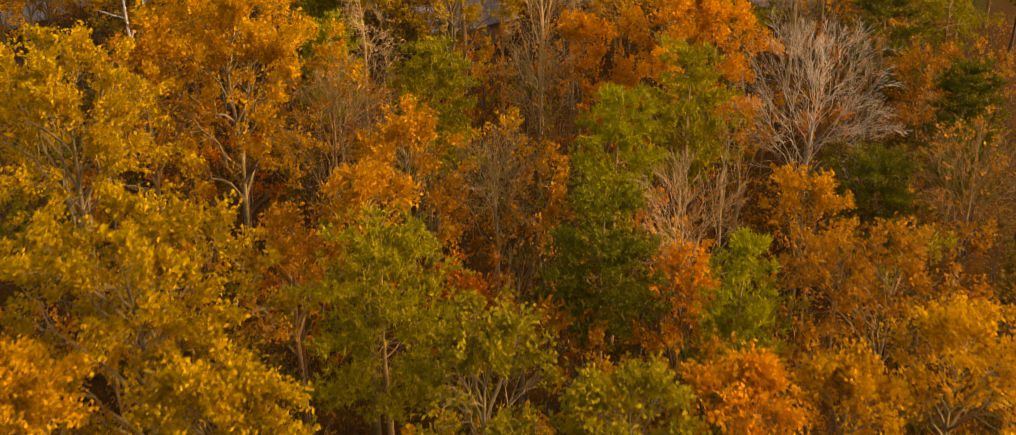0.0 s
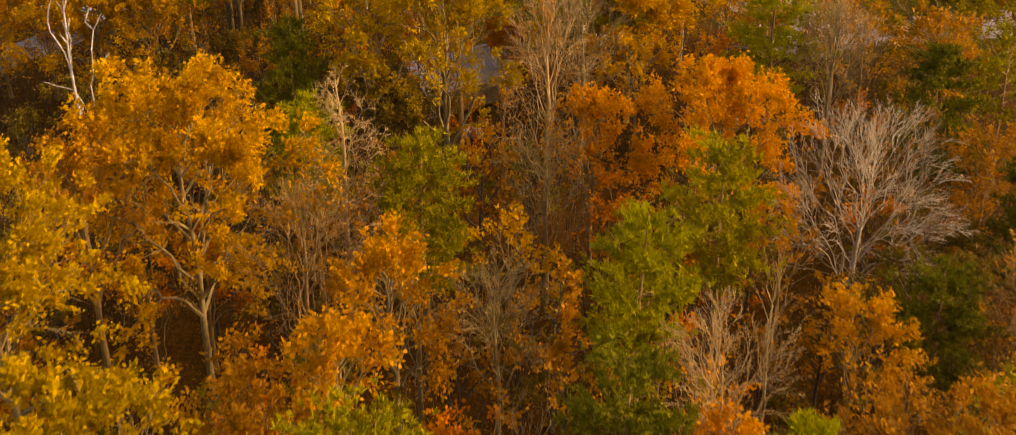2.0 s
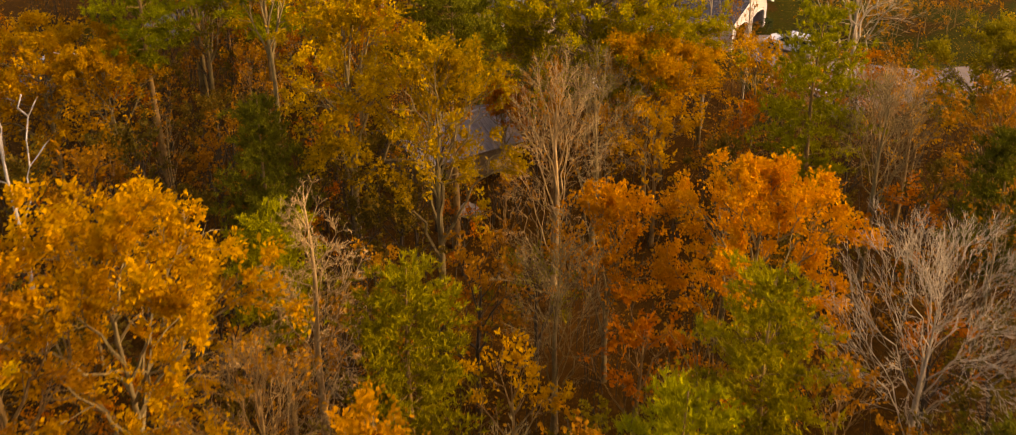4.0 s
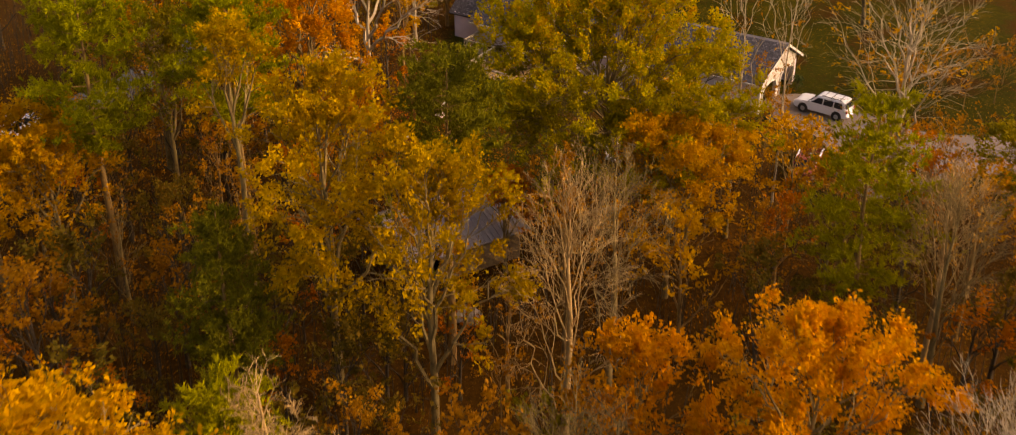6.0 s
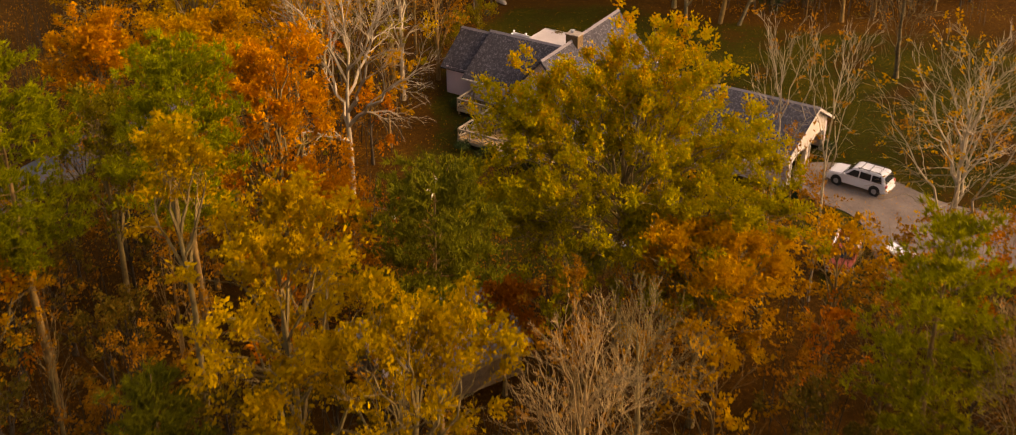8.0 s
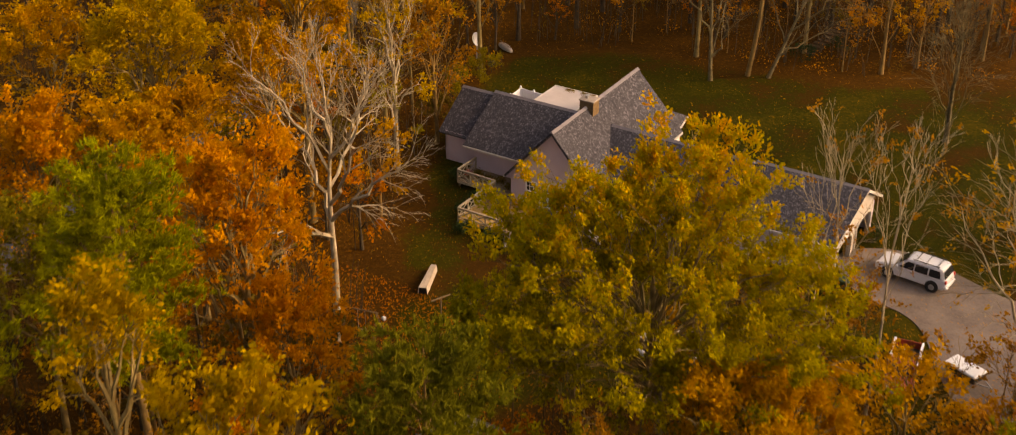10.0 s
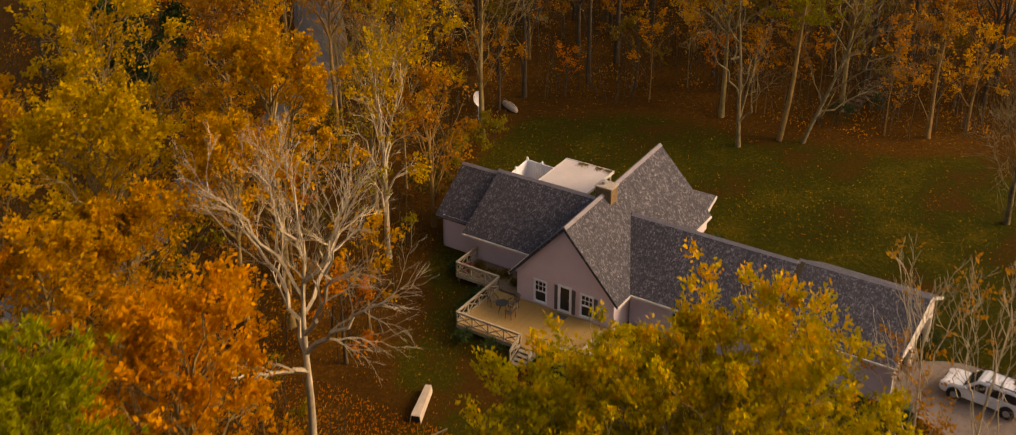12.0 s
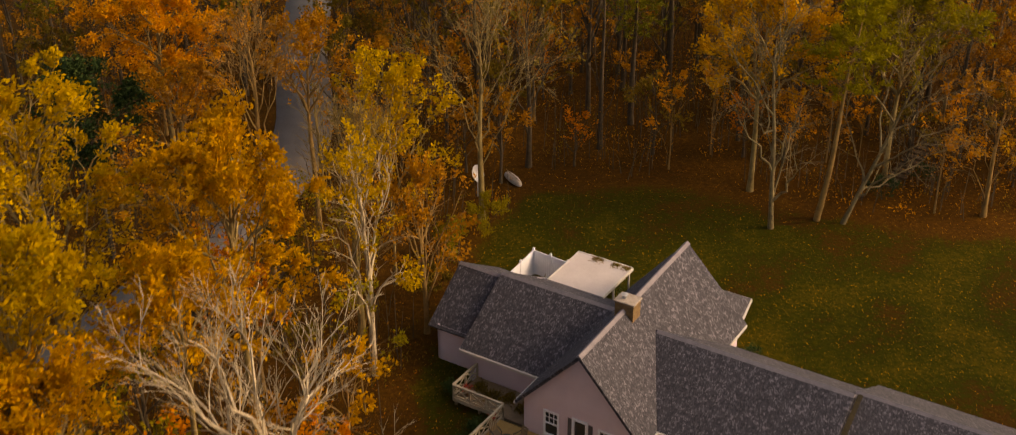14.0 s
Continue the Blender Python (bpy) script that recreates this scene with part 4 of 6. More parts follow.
railing([((-5.2, 2.9), 0), ((-5.2, 0.3), 0), ((-1.62, 0.26), 0), ((-1.62, -4.9), 0), ((3.28, -4.9), 0)])
railing([((4.62, -4.9), 0), ((7.5, -4.9), 0), ((7.5, -1.9), 0)])
railing([((3.28, -4.9), 0), ((3.28, -6.1), -0.55)])
railing([((4.62, -4.9), 0), ((4.62, -6.1), -0.55)])
railing([((7.5, -1.9), 0), ((8.9, -1.9), -0.55)])
railing([((7.5, -0.5), 0), ((8.9, -0.5), -0.55)])
for k in range(4):
    box("step", (3.34, -5.28 - 0.29 * k, DZ - 0.16 - 0.15 * k), (4.56, -4.98 - 0.29 * k, DZ - 0.11 - 0.15 * k), M_RAIL, deck, 0.006)
    box("step", (7.56 + 0.30 * k, -1.85, DZ - 0.16 - 0.15 * k), (7.86 + 0.30 * k, -0.55, DZ - 0.11 - 0.15 * k), M_RAIL, deck, 0.006)
for x in (3.36, 4.50):
    bm = bmesh.new()
    beam(bm, (x, -4.95, DZ - 0.22), (x, -6.15, 0.0), 0.05, 0.2)
    part("stringer", bm, M_RAIL, deck)
for y in (-1.82, -0.58):
    bm = bmesh.new()
    beam(bm, (7.55, y, DZ - 0.22), (8.8, y, 0.0), 0.05, 0.2)
    part("stringer", bm, M_RAIL, deck)
slab = thing("step_slab", HOUSE @ pose(9.2, -1.2, 0), "pale concrete slab at the foot of the deck steps", "slab")
box("slab", (-0.4, -0.7, 0), (0.5, 0.7, 0.09), M_CONCRETE, slab, 0.02)


def patio_chair(m):
    c = thing("patio_chair", m, "dark metal patio chair with a high slatted back", "chair", "patio chairs on the deck")
    bm = bmesh.new()
    add_box(bm, (-0.27, -0.27, 0.40), (0.27, 0.27, 0.44), 0.01)
    part("seat", bm, M_WOOD, c)
    for k in range(5):
        bm = bmesh.new()
        beam(bm, (-0.22 + 0.11 * k, 0.25, 0.44), (-0.22 + 0.11 * k, 0.40, 1.0), 0.07, 0.02)
        part("back_slat", bm, M_WOOD, c)
    bm = bmesh.new()
    beam(bm, (-0.28, 0.40, 1.0), (0.28, 0.40, 1.0), 0.05, 0.06)
    part("top_rail", bm, M_WOOD, c)
    for x in (-0.25, 0.25):
        for y in (-0.24, 0.24):
            bm = bmesh.new()
            rod(bm, (x, y, 0), (x, y, 0.42), 0.018, seg=6)
            part("leg", bm, M_BLACK, c)
        bm = bmesh.new()
        beam(bm, (x * 1.1, -0.26, 0.64), (x * 1.1, 0.32, 0.64), 0.05, 0.03)
        beam(bm, (x * 1.1, -0.24, 0.44), (x * 1.1, -0.24, 0.64), 0.03, 0.03)
        part("armrest", bm, M_BLACK, c)
    return c


chair = patio_chair(HOUSE @ pose(-0.85, -1.75, DZ, 0, 0, 60))
copy_thing(chair, HOUSE @ pose(1.0, -2.45, DZ, 0, 0, -95))
copy_thing(chair, HOUSE @ pose(0.55, -1.35, DZ, 0, 0, -20))
tb = thing("patio_table", HOUSE @ pose(0.1, -2.1, DZ), "small round dark metal patio table", "table")
bm = bmesh.new()
rod(bm, (0, 0, 0.68), (0, 0, 0.71), 0.42, seg=20)
part("tabletop", bm, M_BLACK, tb)
for a in (0.4, 2.5, 4.6):
    bm = bmesh.new()
    rod(bm, (0.36 * math.cos(a), 0.36 * math.sin(a), 0), (0.12 * math.cos(a), 0.12 * math.sin(a), 0.69), 0.018, seg=6)
    part("leg", bm, M_BLACK, tb)
mat_ = thing("doormat", HOUSE @ pose(3.72, -0.55, DZ), "dark brown doormat in front of the door", "doormat")
bm = bmesh.new()
add_box(bm, (-0.45, -0.28, 0), (0.45, 0.28, 0.025), 0.008)
part("mat", bm, M_SHUTTER, mat_)


def flower_pot(m, scale=1.0):
    p = thing("flower_pot", m, "pot of red flowers on the deck edge", "flower pot", "red flower pots")
    bm = bmesh.new()
    rod(bm, (0, 0, 0), (0, 0, 0.3), 0.14, 0.2, 12)
    rod(bm, (0, 0, 0.27), (0, 0, 0.32), 0.22, 0.22, 12)
    part("pot", bm, M_BRICK, p)
    rng = next_rng()
    v, f = leaves(rng, np.tile([[0, 0, 0.5]], (90, 1)), 0.13, 0.15)
    mesh_from("blossoms", v, f, M_RED, p, "red blossoms")
    v, f = leaves(rng, np.tile([[0, 0, 0.42]], (70, 1)), 0.13, 0.14)
    mesh_from("foliage", v, f, LEAF["shrub"], p)
    return p


flower_pot(HOUSE @ pose(-4.6, 1.0, DZ - 0.10))
flower_pot(HOUSE @ pose(-1.95, -0.3, 0.0))

# ---- back patio ----
rl = np.random.default_rng(15)
lp = np.column_stack([rl.uniform(-4.2, -0.95, 900), 15.38 - np.abs(rl.normal(size=900)) * 0.30, np.full(900, 3.29)])
lp = lp[np.array([noise.noise((x * 1.3, 0, 2)) > -0.05 for x in lp[:, 0]])]
v, f = leaves(rl, np.array([HOUSE @ Vector(p) for p in lp]), 0.13, 0.02, lie=0.5)
tagged(mesh_from("roof_leaves", v, f, LEAF["shrub"]), "brown leaves drifted along the patio roof's edge", "fallen leaves", kind="stuff")
pc = thing("patio_cover", HOUSE, "flat pale patio roof on slim posts", "patio cover")
box("roof", (-5.05, 11.2, 3.12), (-0.95, 15.4, 3.26), M_CANOPY, pc, 0.02)
bm = bmesh.new()
for a, b in (((-5.1, 11.15, 3.08), (-5.02, 15.45, 3.30)), ((-0.98, 11.15, 3.08), (-0.90, 15.45, 3.30)), ((-5.1, 15.38, 3.08), (-0.9, 15.46, 3.30))):
    add_box(bm, a, b)
part("gutter", bm, M_TRIM, pc)
for u in (-4.9, -1.1):
    for v in (13.0, 15.2):
        box("post", (u - 0.06, v - 0.06, 0), (u + 0.06, v + 0.06, 3.12), M_TRIM, pc, 0.01)
fence = thing("vinyl_fence", HOUSE, "white vinyl privacy fence with capped posts", "fence")
FP = [(-8.75, 12.0), (-8.85, 13.95), (-8.95, 15.85), (-7.5, 15.75), (-6.05, 15.65), (-4.9, 15.6)]
for u, v in FP:
    bm = bmesh.new()
    add_box(bm, (u - 0.07, v - 0.07, 0), (u + 0.07, v + 0.07, 2.10))
    bmesh.ops.create_cone(bm, cap_ends=True, segments=4, radius1=0.12, radius2=0.02, depth=0.12, matrix=Matrix.Translation((u, v, 2.16)) @ Matrix.Rotation(radians(45), 4, "Z"))
    part("post", bm, M_VINYL, fence)
for a, b in zip(FP, FP[1:]):
    n = 9
    for k in range(n):
        p, q = Vector((*a, 1.0)).lerp(Vector((*b, 1.0)), (k + 0.04) / n), Vector((*a, 1.0)).lerp(Vector((*b, 1.0)), (k + 0.96) / n)
        bm = bmesh.new()
        beam(bm, p, q, 0.03, 1.8)
        part("slat", bm, M_VINYL, fence)
    for z in (0.14, 1.92):
        bm = bmesh.new()
        beam(bm, (*a, z), (*b, z), 0.06, 0.12)
        part("rail", bm, M_VINYL, fence)
copy_thing(chair, HOUSE @ pose(-7.6, 14.4, 0.0, 0, 0, -60))
copy_thing(chair, HOUSE @ pose(-6.6, 13.6, 0.0, 0, 0, 100))


# ---- vehicles ----
def side_body(bm, outline, half, taper=0.0, bevel=0.05):
    """A body drawn from its side outline, narrowed towards the top, with rounded edges."""
    f = bm.faces.new([bm.verts.new((x, -half, z)) for x, z in outline])
    r = bmesh.ops.extrude_face_region(bm, geom=[f])
    bmesh.ops.translate(bm, vec=(0, 2 * half, 0), verts=[v for v in r["geom"] if isinstance(v, bmesh.types.BMVert)])
    lo, hi = min(z for _, z in outline), max(z for _, z in outline)
    for v in bm.verts:
        v.co.y *= 1 - taper * (v.co.z - lo) / (hi - lo)
    bmesh.ops.recalc_face_normals(bm, faces=bm.faces)
    bmesh.ops.bevel(bm, geom=bm.edges[:], offset=bevel, segments=2, affect="EDGES")


def car_wheel(parent, x, y, r=0.38, w=0.25):
    s = 1 if y > 0 else -1
    wh = new("wheel")
    wh.parent = parent
    wh.matrix_basis = Matrix.Translation((x, y, r))
    bm = bmesh.new()
    rod(bm, (0, -w / 2, 0), (0, w / 2, 0), r, seg=24)
    bmesh.ops.bevel(bm, geom=[e for e in bm.edges if abs(e.verts[0].co.y - e.verts[1].co.y) < 1e-5], offset=0.04, segments=2, affect="EDGES")
    part("tyre", bm, M_TYRE, wh)
    bm = bmesh.new()
    rod(bm, (0, s * w * 0.30, 0), (0, s * (w / 2 + 0.012), 0), r * 0.62, r * 0.56, 16)
    part("rim", bm, M_METAL, wh)


def suv(name, m, label):
    c = thing(name, m, label, "car")
    bm = bmesh.new()
    side_body(bm, [(-2.5, 0.42), (-2.55, 0.75), (-2.48, 1.12), (0.95, 1.12), (2.25, 1.02), (2.52, 0.86), (2.55, 0.48), (2.3, 0.34), (-2.3, 0.34)], 0.97, 0.05, 0.07)
    part("body", bm, M_CARPAINT, c)
    bm = bmesh.new()
    side_body(bm, [(-2.42, 1.06), (-2.18, 1.74), (-1.9, 1.82), (0.15, 1.82), (0.38, 1.74), (1.18, 1.06)], 0.93, 0.20, 0.06)
    part("cabin", bm, M_CARPAINT, c)
    for s in (-1, 1):
        for x0, x1, t0, t1 in ((-2.12, -1.28, -2.0, -1.28), (-1.18, -0.28, -1.18, -0.28), (-0.18, 0.86, -0.18, 0.28)):
            bm = bmesh.new()
            pts = [(x0, s * 0.918, 1.16), (x1, s * 0.918, 1.16), (t1, s * 0.80, 1.66), (t0, s * 0.80, 1.66)]
            prism(bm, pts, (0, s * 0.015, 0))
            part("side_window", bm, M_GLASS, c)
        for x in (-1.62, 1.58):
            car_wheel(c, x, s * 0.86)
            bm = bmesh.new()
            rod(bm, (x, s * 0.90, 0.42), (x, s * 0.982, 0.42), 0.47, seg=24)
            part("wheel_arch", bm, M_BLACK, c)
        bm = bmesh.new()
        beam(bm, (-1.9, s * 0.66, 1.89), (0.0, s * 0.66, 1.89), 0.05, 0.05)
        for x in (-1.8, -0.9, -0.1):
            add_box(bm, (x - 0.04, s * 0.66 - 0.03, 1.80), (x + 0.04, s * 0.66 + 0.03, 1.90))
        part("roof_rail", bm, M_BLACK, c)
        box("tail_light", (-2.57, s * 0.80 - 0.12, 0.86), (-2.44, s * 0.80 + 0.12, 1.10), M_TAIL, c, 0.03, "red tail light")
        box("headlight", (2.40, s * 0.72 - 0.16, 0.74), (2.54, s * 0.72 + 0.16, 0.90), M_DISH, c, 0.03)
        box("mirror", (0.88, s * 1.02 - 0.10, 1.12), (1.02, s * 1.02 + 0.10, 1.28), M_CARPAINT, c, 0.03)
    for x in (-1.7, -0.9, -0.2):
        bm = bmesh.new()
        beam(bm, (x, -0.66, 1.90), (x, 0.66, 1.90), 0.05, 0.03)
        part("cross_bar", bm, M_BLACK, c)
    bm = bmesh.new()
    prism(bm, [(1.17, -0.80, 1.12), (1.17, 0.80, 1.12), (0.46, 0.70, 1.71), (0.46, -0.70, 1.71)], (0.03, 0, 0.03))
    part("windscreen", bm, M_GLASS, c)
    bm = bmesh.new()
    prism(bm, [(-2.42, -0.78, 1.18), (-2.42, 0.78, 1.18), (-2.23, 0.70, 1.66), (-2.23, -0.70, 1.66)], (-0.03, 0, 0.01))
    part("rear_window", bm, M_GLASS, c)
    box("bumper", (-2.66, -0.85, 0.42), (-2.45, 0.85, 0.62), M_CARPAINT, c, 0.05)
    box("grille", (2.47, -0.5, 0.55), (2.57, 0.5, 0.85), M_BLACK, c, 0.02)
    return c


ang = math.degrees(math.atan2(0.605, -0.796))
suv("sport_utility_car", pose(26.75, 146.35, 0.075, 0, 0, ang), "white sport utility car with roof rails on the driveway")
suv("parked_car", pose(-43.6, 141.2, 0.075, 0, 0, 60), "white car parked on the asphalt lane under trees")


def pickup(m):
    c = thing("pickup_truck", m, "old red pickup truck with a black open bed", "truck")
    bm = bmesh.new()
    side_body(bm, [(0.35, 0.42), (0.35, 1.10), (1.45, 1.10), (2.55, 1.0), (2.62, 0.5), (2.4, 0.40)], 0.92, 0.05, 0.06)
    part("body", bm, M_REDPAINT, c)
    bm = bmesh.new()
    side_body(bm, [(0.30, 1.05), (0.42, 1.66), (0.60, 1.72), (1.12, 1.70), (1.62, 1.05)], 0.86, 0.18, 0.06)
    part("cab", bm, M_REDPAINT, c)
    for s in (-1, 1):
        bm = bmesh.new()
        add_box(bm, (-2.55, s * 0.86 - 0.06, 0.50), (0.32, s * 0.86 + 0.06, 1.06), 0.03)
        part("bed_side", bm, M_REDPAINT, c)
        box("bed_rail", (-2.55, s * 0.86 - 0.08, 1.06), (0.30, s * 0.86 + 0.08, 1.12), M_VINYL, c, 0.02, "white bed rail cap")
        for x in (-1.6, 1.65):
            car_wheel(c, x, s * 0.82, 0.36)
        bm = bmesh.new()
        prism(bm, [(0.52, s * 0.85, 1.14), (1.48, s * 0.85, 1.14), (1.08, s * 0.75, 1.60), (0.60, s * 0.75, 1.60)], (0, s * 0.015, 0))
        part("side_window", bm, M_GLASS, c)
        box("headlight", (2.56, s * 0.66 - 0.14, 0.68), (2.64, s * 0.66 + 0.14, 0.86), M_DISH, c, 0.02)
    bm = bmesh.new()
    prism(bm, [(1.64, -0.74, 1.12), (1.64, 0.74, 1.12), (1.17, 0.66, 1.62), (1.17, -0.66, 1.62)], (0.03, 0, 0.03))
    part("windscreen", bm, M_GLASS, c)
    box("bed_floor", (-2.5, -0.82, 0.50), (0.32, 0.82, 0.58), M_BLACK, c)
    box("bed_front", (0.26, -0.82, 0.58), (0.34, 0.82, 1.08), M_BLACK, c)
    box("tailgate", (-2.60, -0.84, 0.52), (-2.52, 0.84, 1.06), M_REDPAINT, c, 0.02)
    box("bumper", (-2.72, -0.85, 0.40), (-2.60, 0.85, 0.52), M_METAL, c, 0.03)
    box("front_bumper", (2.6, -0.88, 0.40), (2.72, 0.88, 0.56), M_METAL, c, 0.03)
    return c


pickup(pose(22.9, 134.9, 0.0, 0, 0, -113))
sp = thing("spare_tyre", pose(23.5, 136.6, 0.58), "spare tyre lying in the truck bed", "tyre")
bm = bmesh.new()
rod(bm, (0, 0, 0), (0, 0, 0.22), 0.36, seg=20)
part("tyre", bm, M_TYRE, sp)
bm = bmesh.new()
rod(bm, (0, 0, 0.1), (0, 0, 0.235), 0.2, seg=16)
part("rim", bm, M_METAL, sp)
tr = thing("utility_trailer", pose(26.7, 134.6, 0, 0, 0, -55), "small white utility trailer with a tarp cover", "trailer")
bm = bmesh.new()
add_box(bm, (-1.1, -0.62, 0.45), (1.1, 0.62, 0.85), 0.04)
part("box", bm, M_BLACK, tr)
bm = bmesh.new()
add_box(bm, (-1.14, -0.66, 0.85), (1.14, 0.66, 1.02), 0.06)
bmesh.ops.subdivide_edges(bm, edges=bm.edges[:], cuts=3, use_grid_fill=True)
for v in bm.verts:
    v.co.z += 0.05 * noise.noise(v.co * 2.5)
part("cover", bm, M_VINYL, tr)
for s in (-1, 1):
    car_wheel(tr, 0, s * 0.75, 0.3, 0.18)
bm = bmesh.new()
beam(bm, (1.1, 0.4, 0.5), (2.0, 0, 0.5), 0.06, 0.06)
beam(bm, (1.1, -0.4, 0.5), (2.0, 0, 0.5), 0.06, 0.06)
rod(bm, (1.95, 0, 0), (1.95, 0, 0.5), 0.03, seg=8)
part("drawbar", bm, M_METAL, tr)

# ---- shed among the trees ----
SHED = pose(-6.0, 121.6, 0, 0, 0, 33)
shed = thing("shed", SHED, "grey metal-roofed wooden shed hidden under the trees", "shed")
for a, b in (((-4.4, -3.4), (4.4, -3.4)), ((4.4, -3.4), (4.4, 3.4)), ((4.4, 3.4), (-4.4, 3.4)), ((-4.4, 3.4), (-4.4, -3.4))):
    wall("wall", a, b, 0, 2.6, M_WOOD, ((1.0, 2.2, 0.0, 2.0),) if a[1] == b[1] == -3.4 else (), 0.12, shed)
for s in (-1, 1):
    slope((-4.9, s * 4.0, 2.45), (4.9, s * 4.0, 2.45), (4.9, 0, 4.1), (-4.9, 0, 4.1), M_SHED, 0.06, shed)
    for k in range(25):
        u = -4.85 + k * 0.404
        bm = bmesh.new()
        beam(bm, (u, s * 4.02, 2.49), (u, 0, 4.14), 0.05, 0.05)
        part("roof_rib", bm, M_SHED, shed)
bm = bmesh.new()
beam(bm, (-4.9, 0, 4.15), (4.9, 0, 4.15), 0.3, 0.06)
part("ridge_cap", bm, M_SHED, shed)
for u in (-4.4, 4.28):
    bm = bmesh.new()
    prism(bm, [(u, -3.4, 2.6), (u, 3.4, 2.6), (u, 0, 4.0)], (0.12, 0, 0))
    part("gable", bm, M_WOOD, shed)

# ---- yard things ----
be = thing("overturned_boat", pose(-7.4, 145.7, 0, 0, 0, 79), "pale flat-bottomed boat lying upside down in the yard", "boat")
bm = bmesh.new()
hull = [(-1.75, 0.36), (-1.5, 0.42), (1.3, 0.42), (1.75, 0.34)]
for s in (-1, 1):
    prism(bm, [(-1.75, s * 0.42, 0.02), (1.75, s * 0.30, 0.02), (1.70, s * 0.24, 0.55), (-1.70, s * 0.34, 0.58)], (0, -s * 0.03, 0))
part("side", bm, M_PALE, be)
bm = bmesh.new()
prism(bm, [(-1.72, -0.34, 0.58), (-1.72, 0.34, 0.58), (1.72, 0.24, 0.55), (1.72, -0.24, 0.55)], (0, 0, 0.03))
part("bottom", bm, M_PALE, be)
bm = bmesh.new()
prism(bm, [(1.70, -0.29, 0.03), (1.70, 0.29, 0.03), (1.68, 0.23, 0.55), (1.68, -0.23, 0.55)], (0.03, 0, 0))
part("transom", bm, M_PALE, be)
bm = bmesh.new()
prism(bm, [(-1.66, -0.36, 0.03), (-1.66, 0.36, 0.03), (-1.62, 0.30, 0.50), (-1.62, -0.30, 0.50)], (-0.02, 0, 0))
part("bow_panel", bm, M_BLACK, be)
for x in (-0.8, 0.7):
    box("keel_strip", (x - 0.5, -0.02, 0.60), (x + 0.6, 0.02, 0.64), M_PALE, be, 0.005)
be.scale = (0.92, 0.82, 0.9)
cl = thing("clothesline_post", pose(-6.25, 141.0, 0, 0, 0, 35), "weathered T-shaped clothesline post in the yard", "post")
bm = bmesh.new()
rod(bm, (0, 0, 0), (0, 0, 1.75), 0.04, seg=8)
part("post", bm, M_WOOD, cl)
bm = bmesh.new()
beam(bm, (-0.75, 0, 1.75), (0.75, 0, 1.75), 0.07, 0.07)
part("crossbar", bm, M_WOOD, cl)
cl2 = copy_thing(cl, pose(-4.3, 140.2, 0, 0, 0, 35))
sw = thing("swing_frame", pose(-11.3, 139.0, 0, 0, 0, 70), "old dark A-frame swing set beside the big bare tree", "swing")
for y in (-1.1, 1.1):
    for s in (-1, 1):
        bm = bmesh.new()
        rod(bm, (s * 0.85, y, 0), (0, y, 2.1), 0.035, seg=8)
        part("leg", bm, M_WOOD, sw)
bm = bmesh.new()
rod(bm, (0, -1.2, 2.1), (0, 1.2, 2.1), 0.04, seg=8)
part("top_bar", bm, M_WOOD, sw)
box("seat", (-0.12, -0.3, 0.5), (0.12, 0.3, 0.54), M_WOOD, sw, 0.01)
for y in (-0.27, 0.27):
    bm = bmesh.new()
    rod(bm, (0, y, 0.54), (0, y, 2.1), 0.012, seg=5)
    part("chain", bm, M_METAL, sw)
bl = thing("ball", pose(-10.1, 140.9, 0.0), "small pale ball lying in the leaves", "ball")
bm = bmesh.new()
bmesh.ops.create_uvsphere(bm, u_segments=14, v_segments=10, radius=0.16, matrix=Matrix.Translation((0, 0, 0.15)))
part("shell", bm, M_DISH, bl)


def dish(m, label):
    d = thing("satellite_dish", m, label, "satellite dish")
    bm = bmesh.new()
    rod(bm, (0, 0, 0), (0, 0, 1.5), 0.05, seg=8)
    part("mast", bm, M_METAL, d)
    bm = bmesh.new()
    bmesh.ops.create_uvsphere(bm, u_segments=20, v_segments=12, radius=1.0)
    bmesh.ops.delete(bm, geom=[v for v in bm.verts if v.co.z > -0.55], context="VERTS")
    bmesh.ops.solidify(bm, geom=bm.faces[:], thickness=0.03)
    bmesh.ops.transform(bm, verts=bm.verts[:], matrix=Matrix.Translation((0, 0, 2.0)) @ Matrix.Rotation(radians(62), 4, "X") @ Matrix.Translation((0, 0, 0.8)) @ Matrix.Diagonal((0.75, 1.0, 1.0, 1)))
    part("reflector", bm, M_DISH, d)
    bm = bmesh.new()
    rod(bm, (0, -0.1, 1.6), (0, -0.75, 1.95), 0.02, seg=6)
    part("feed_arm", bm, M_METAL, d)
    return d


dish(pose(-5.1, 187.2, 0, 0, 0, 35), "large pale satellite dish on a mast by the wood")
ky = thing("canoe", pose(-2.3, 190.0, 0, 0, 0, 118), "weathered upturned canoe at the edge of the lawn", "canoe")
bm = bmesh.new()
bmesh.ops.create_uvsphere(bm, u_segments=18, v_segments=12, radius=1.0, matrix=Matrix.Diagonal((1.35, 0.42, 0.42, 1)))
bmesh.ops.delete(bm, geom=[v for v in bm.verts if v.co.z < -0.02], context="VERTS")
part("hull", bm, M_STONE, ky)
bm = bmesh.new()
beam(bm, (-1.2, 0, 0.41), (1.2, 0, 0.41), 0.03, 0.04)
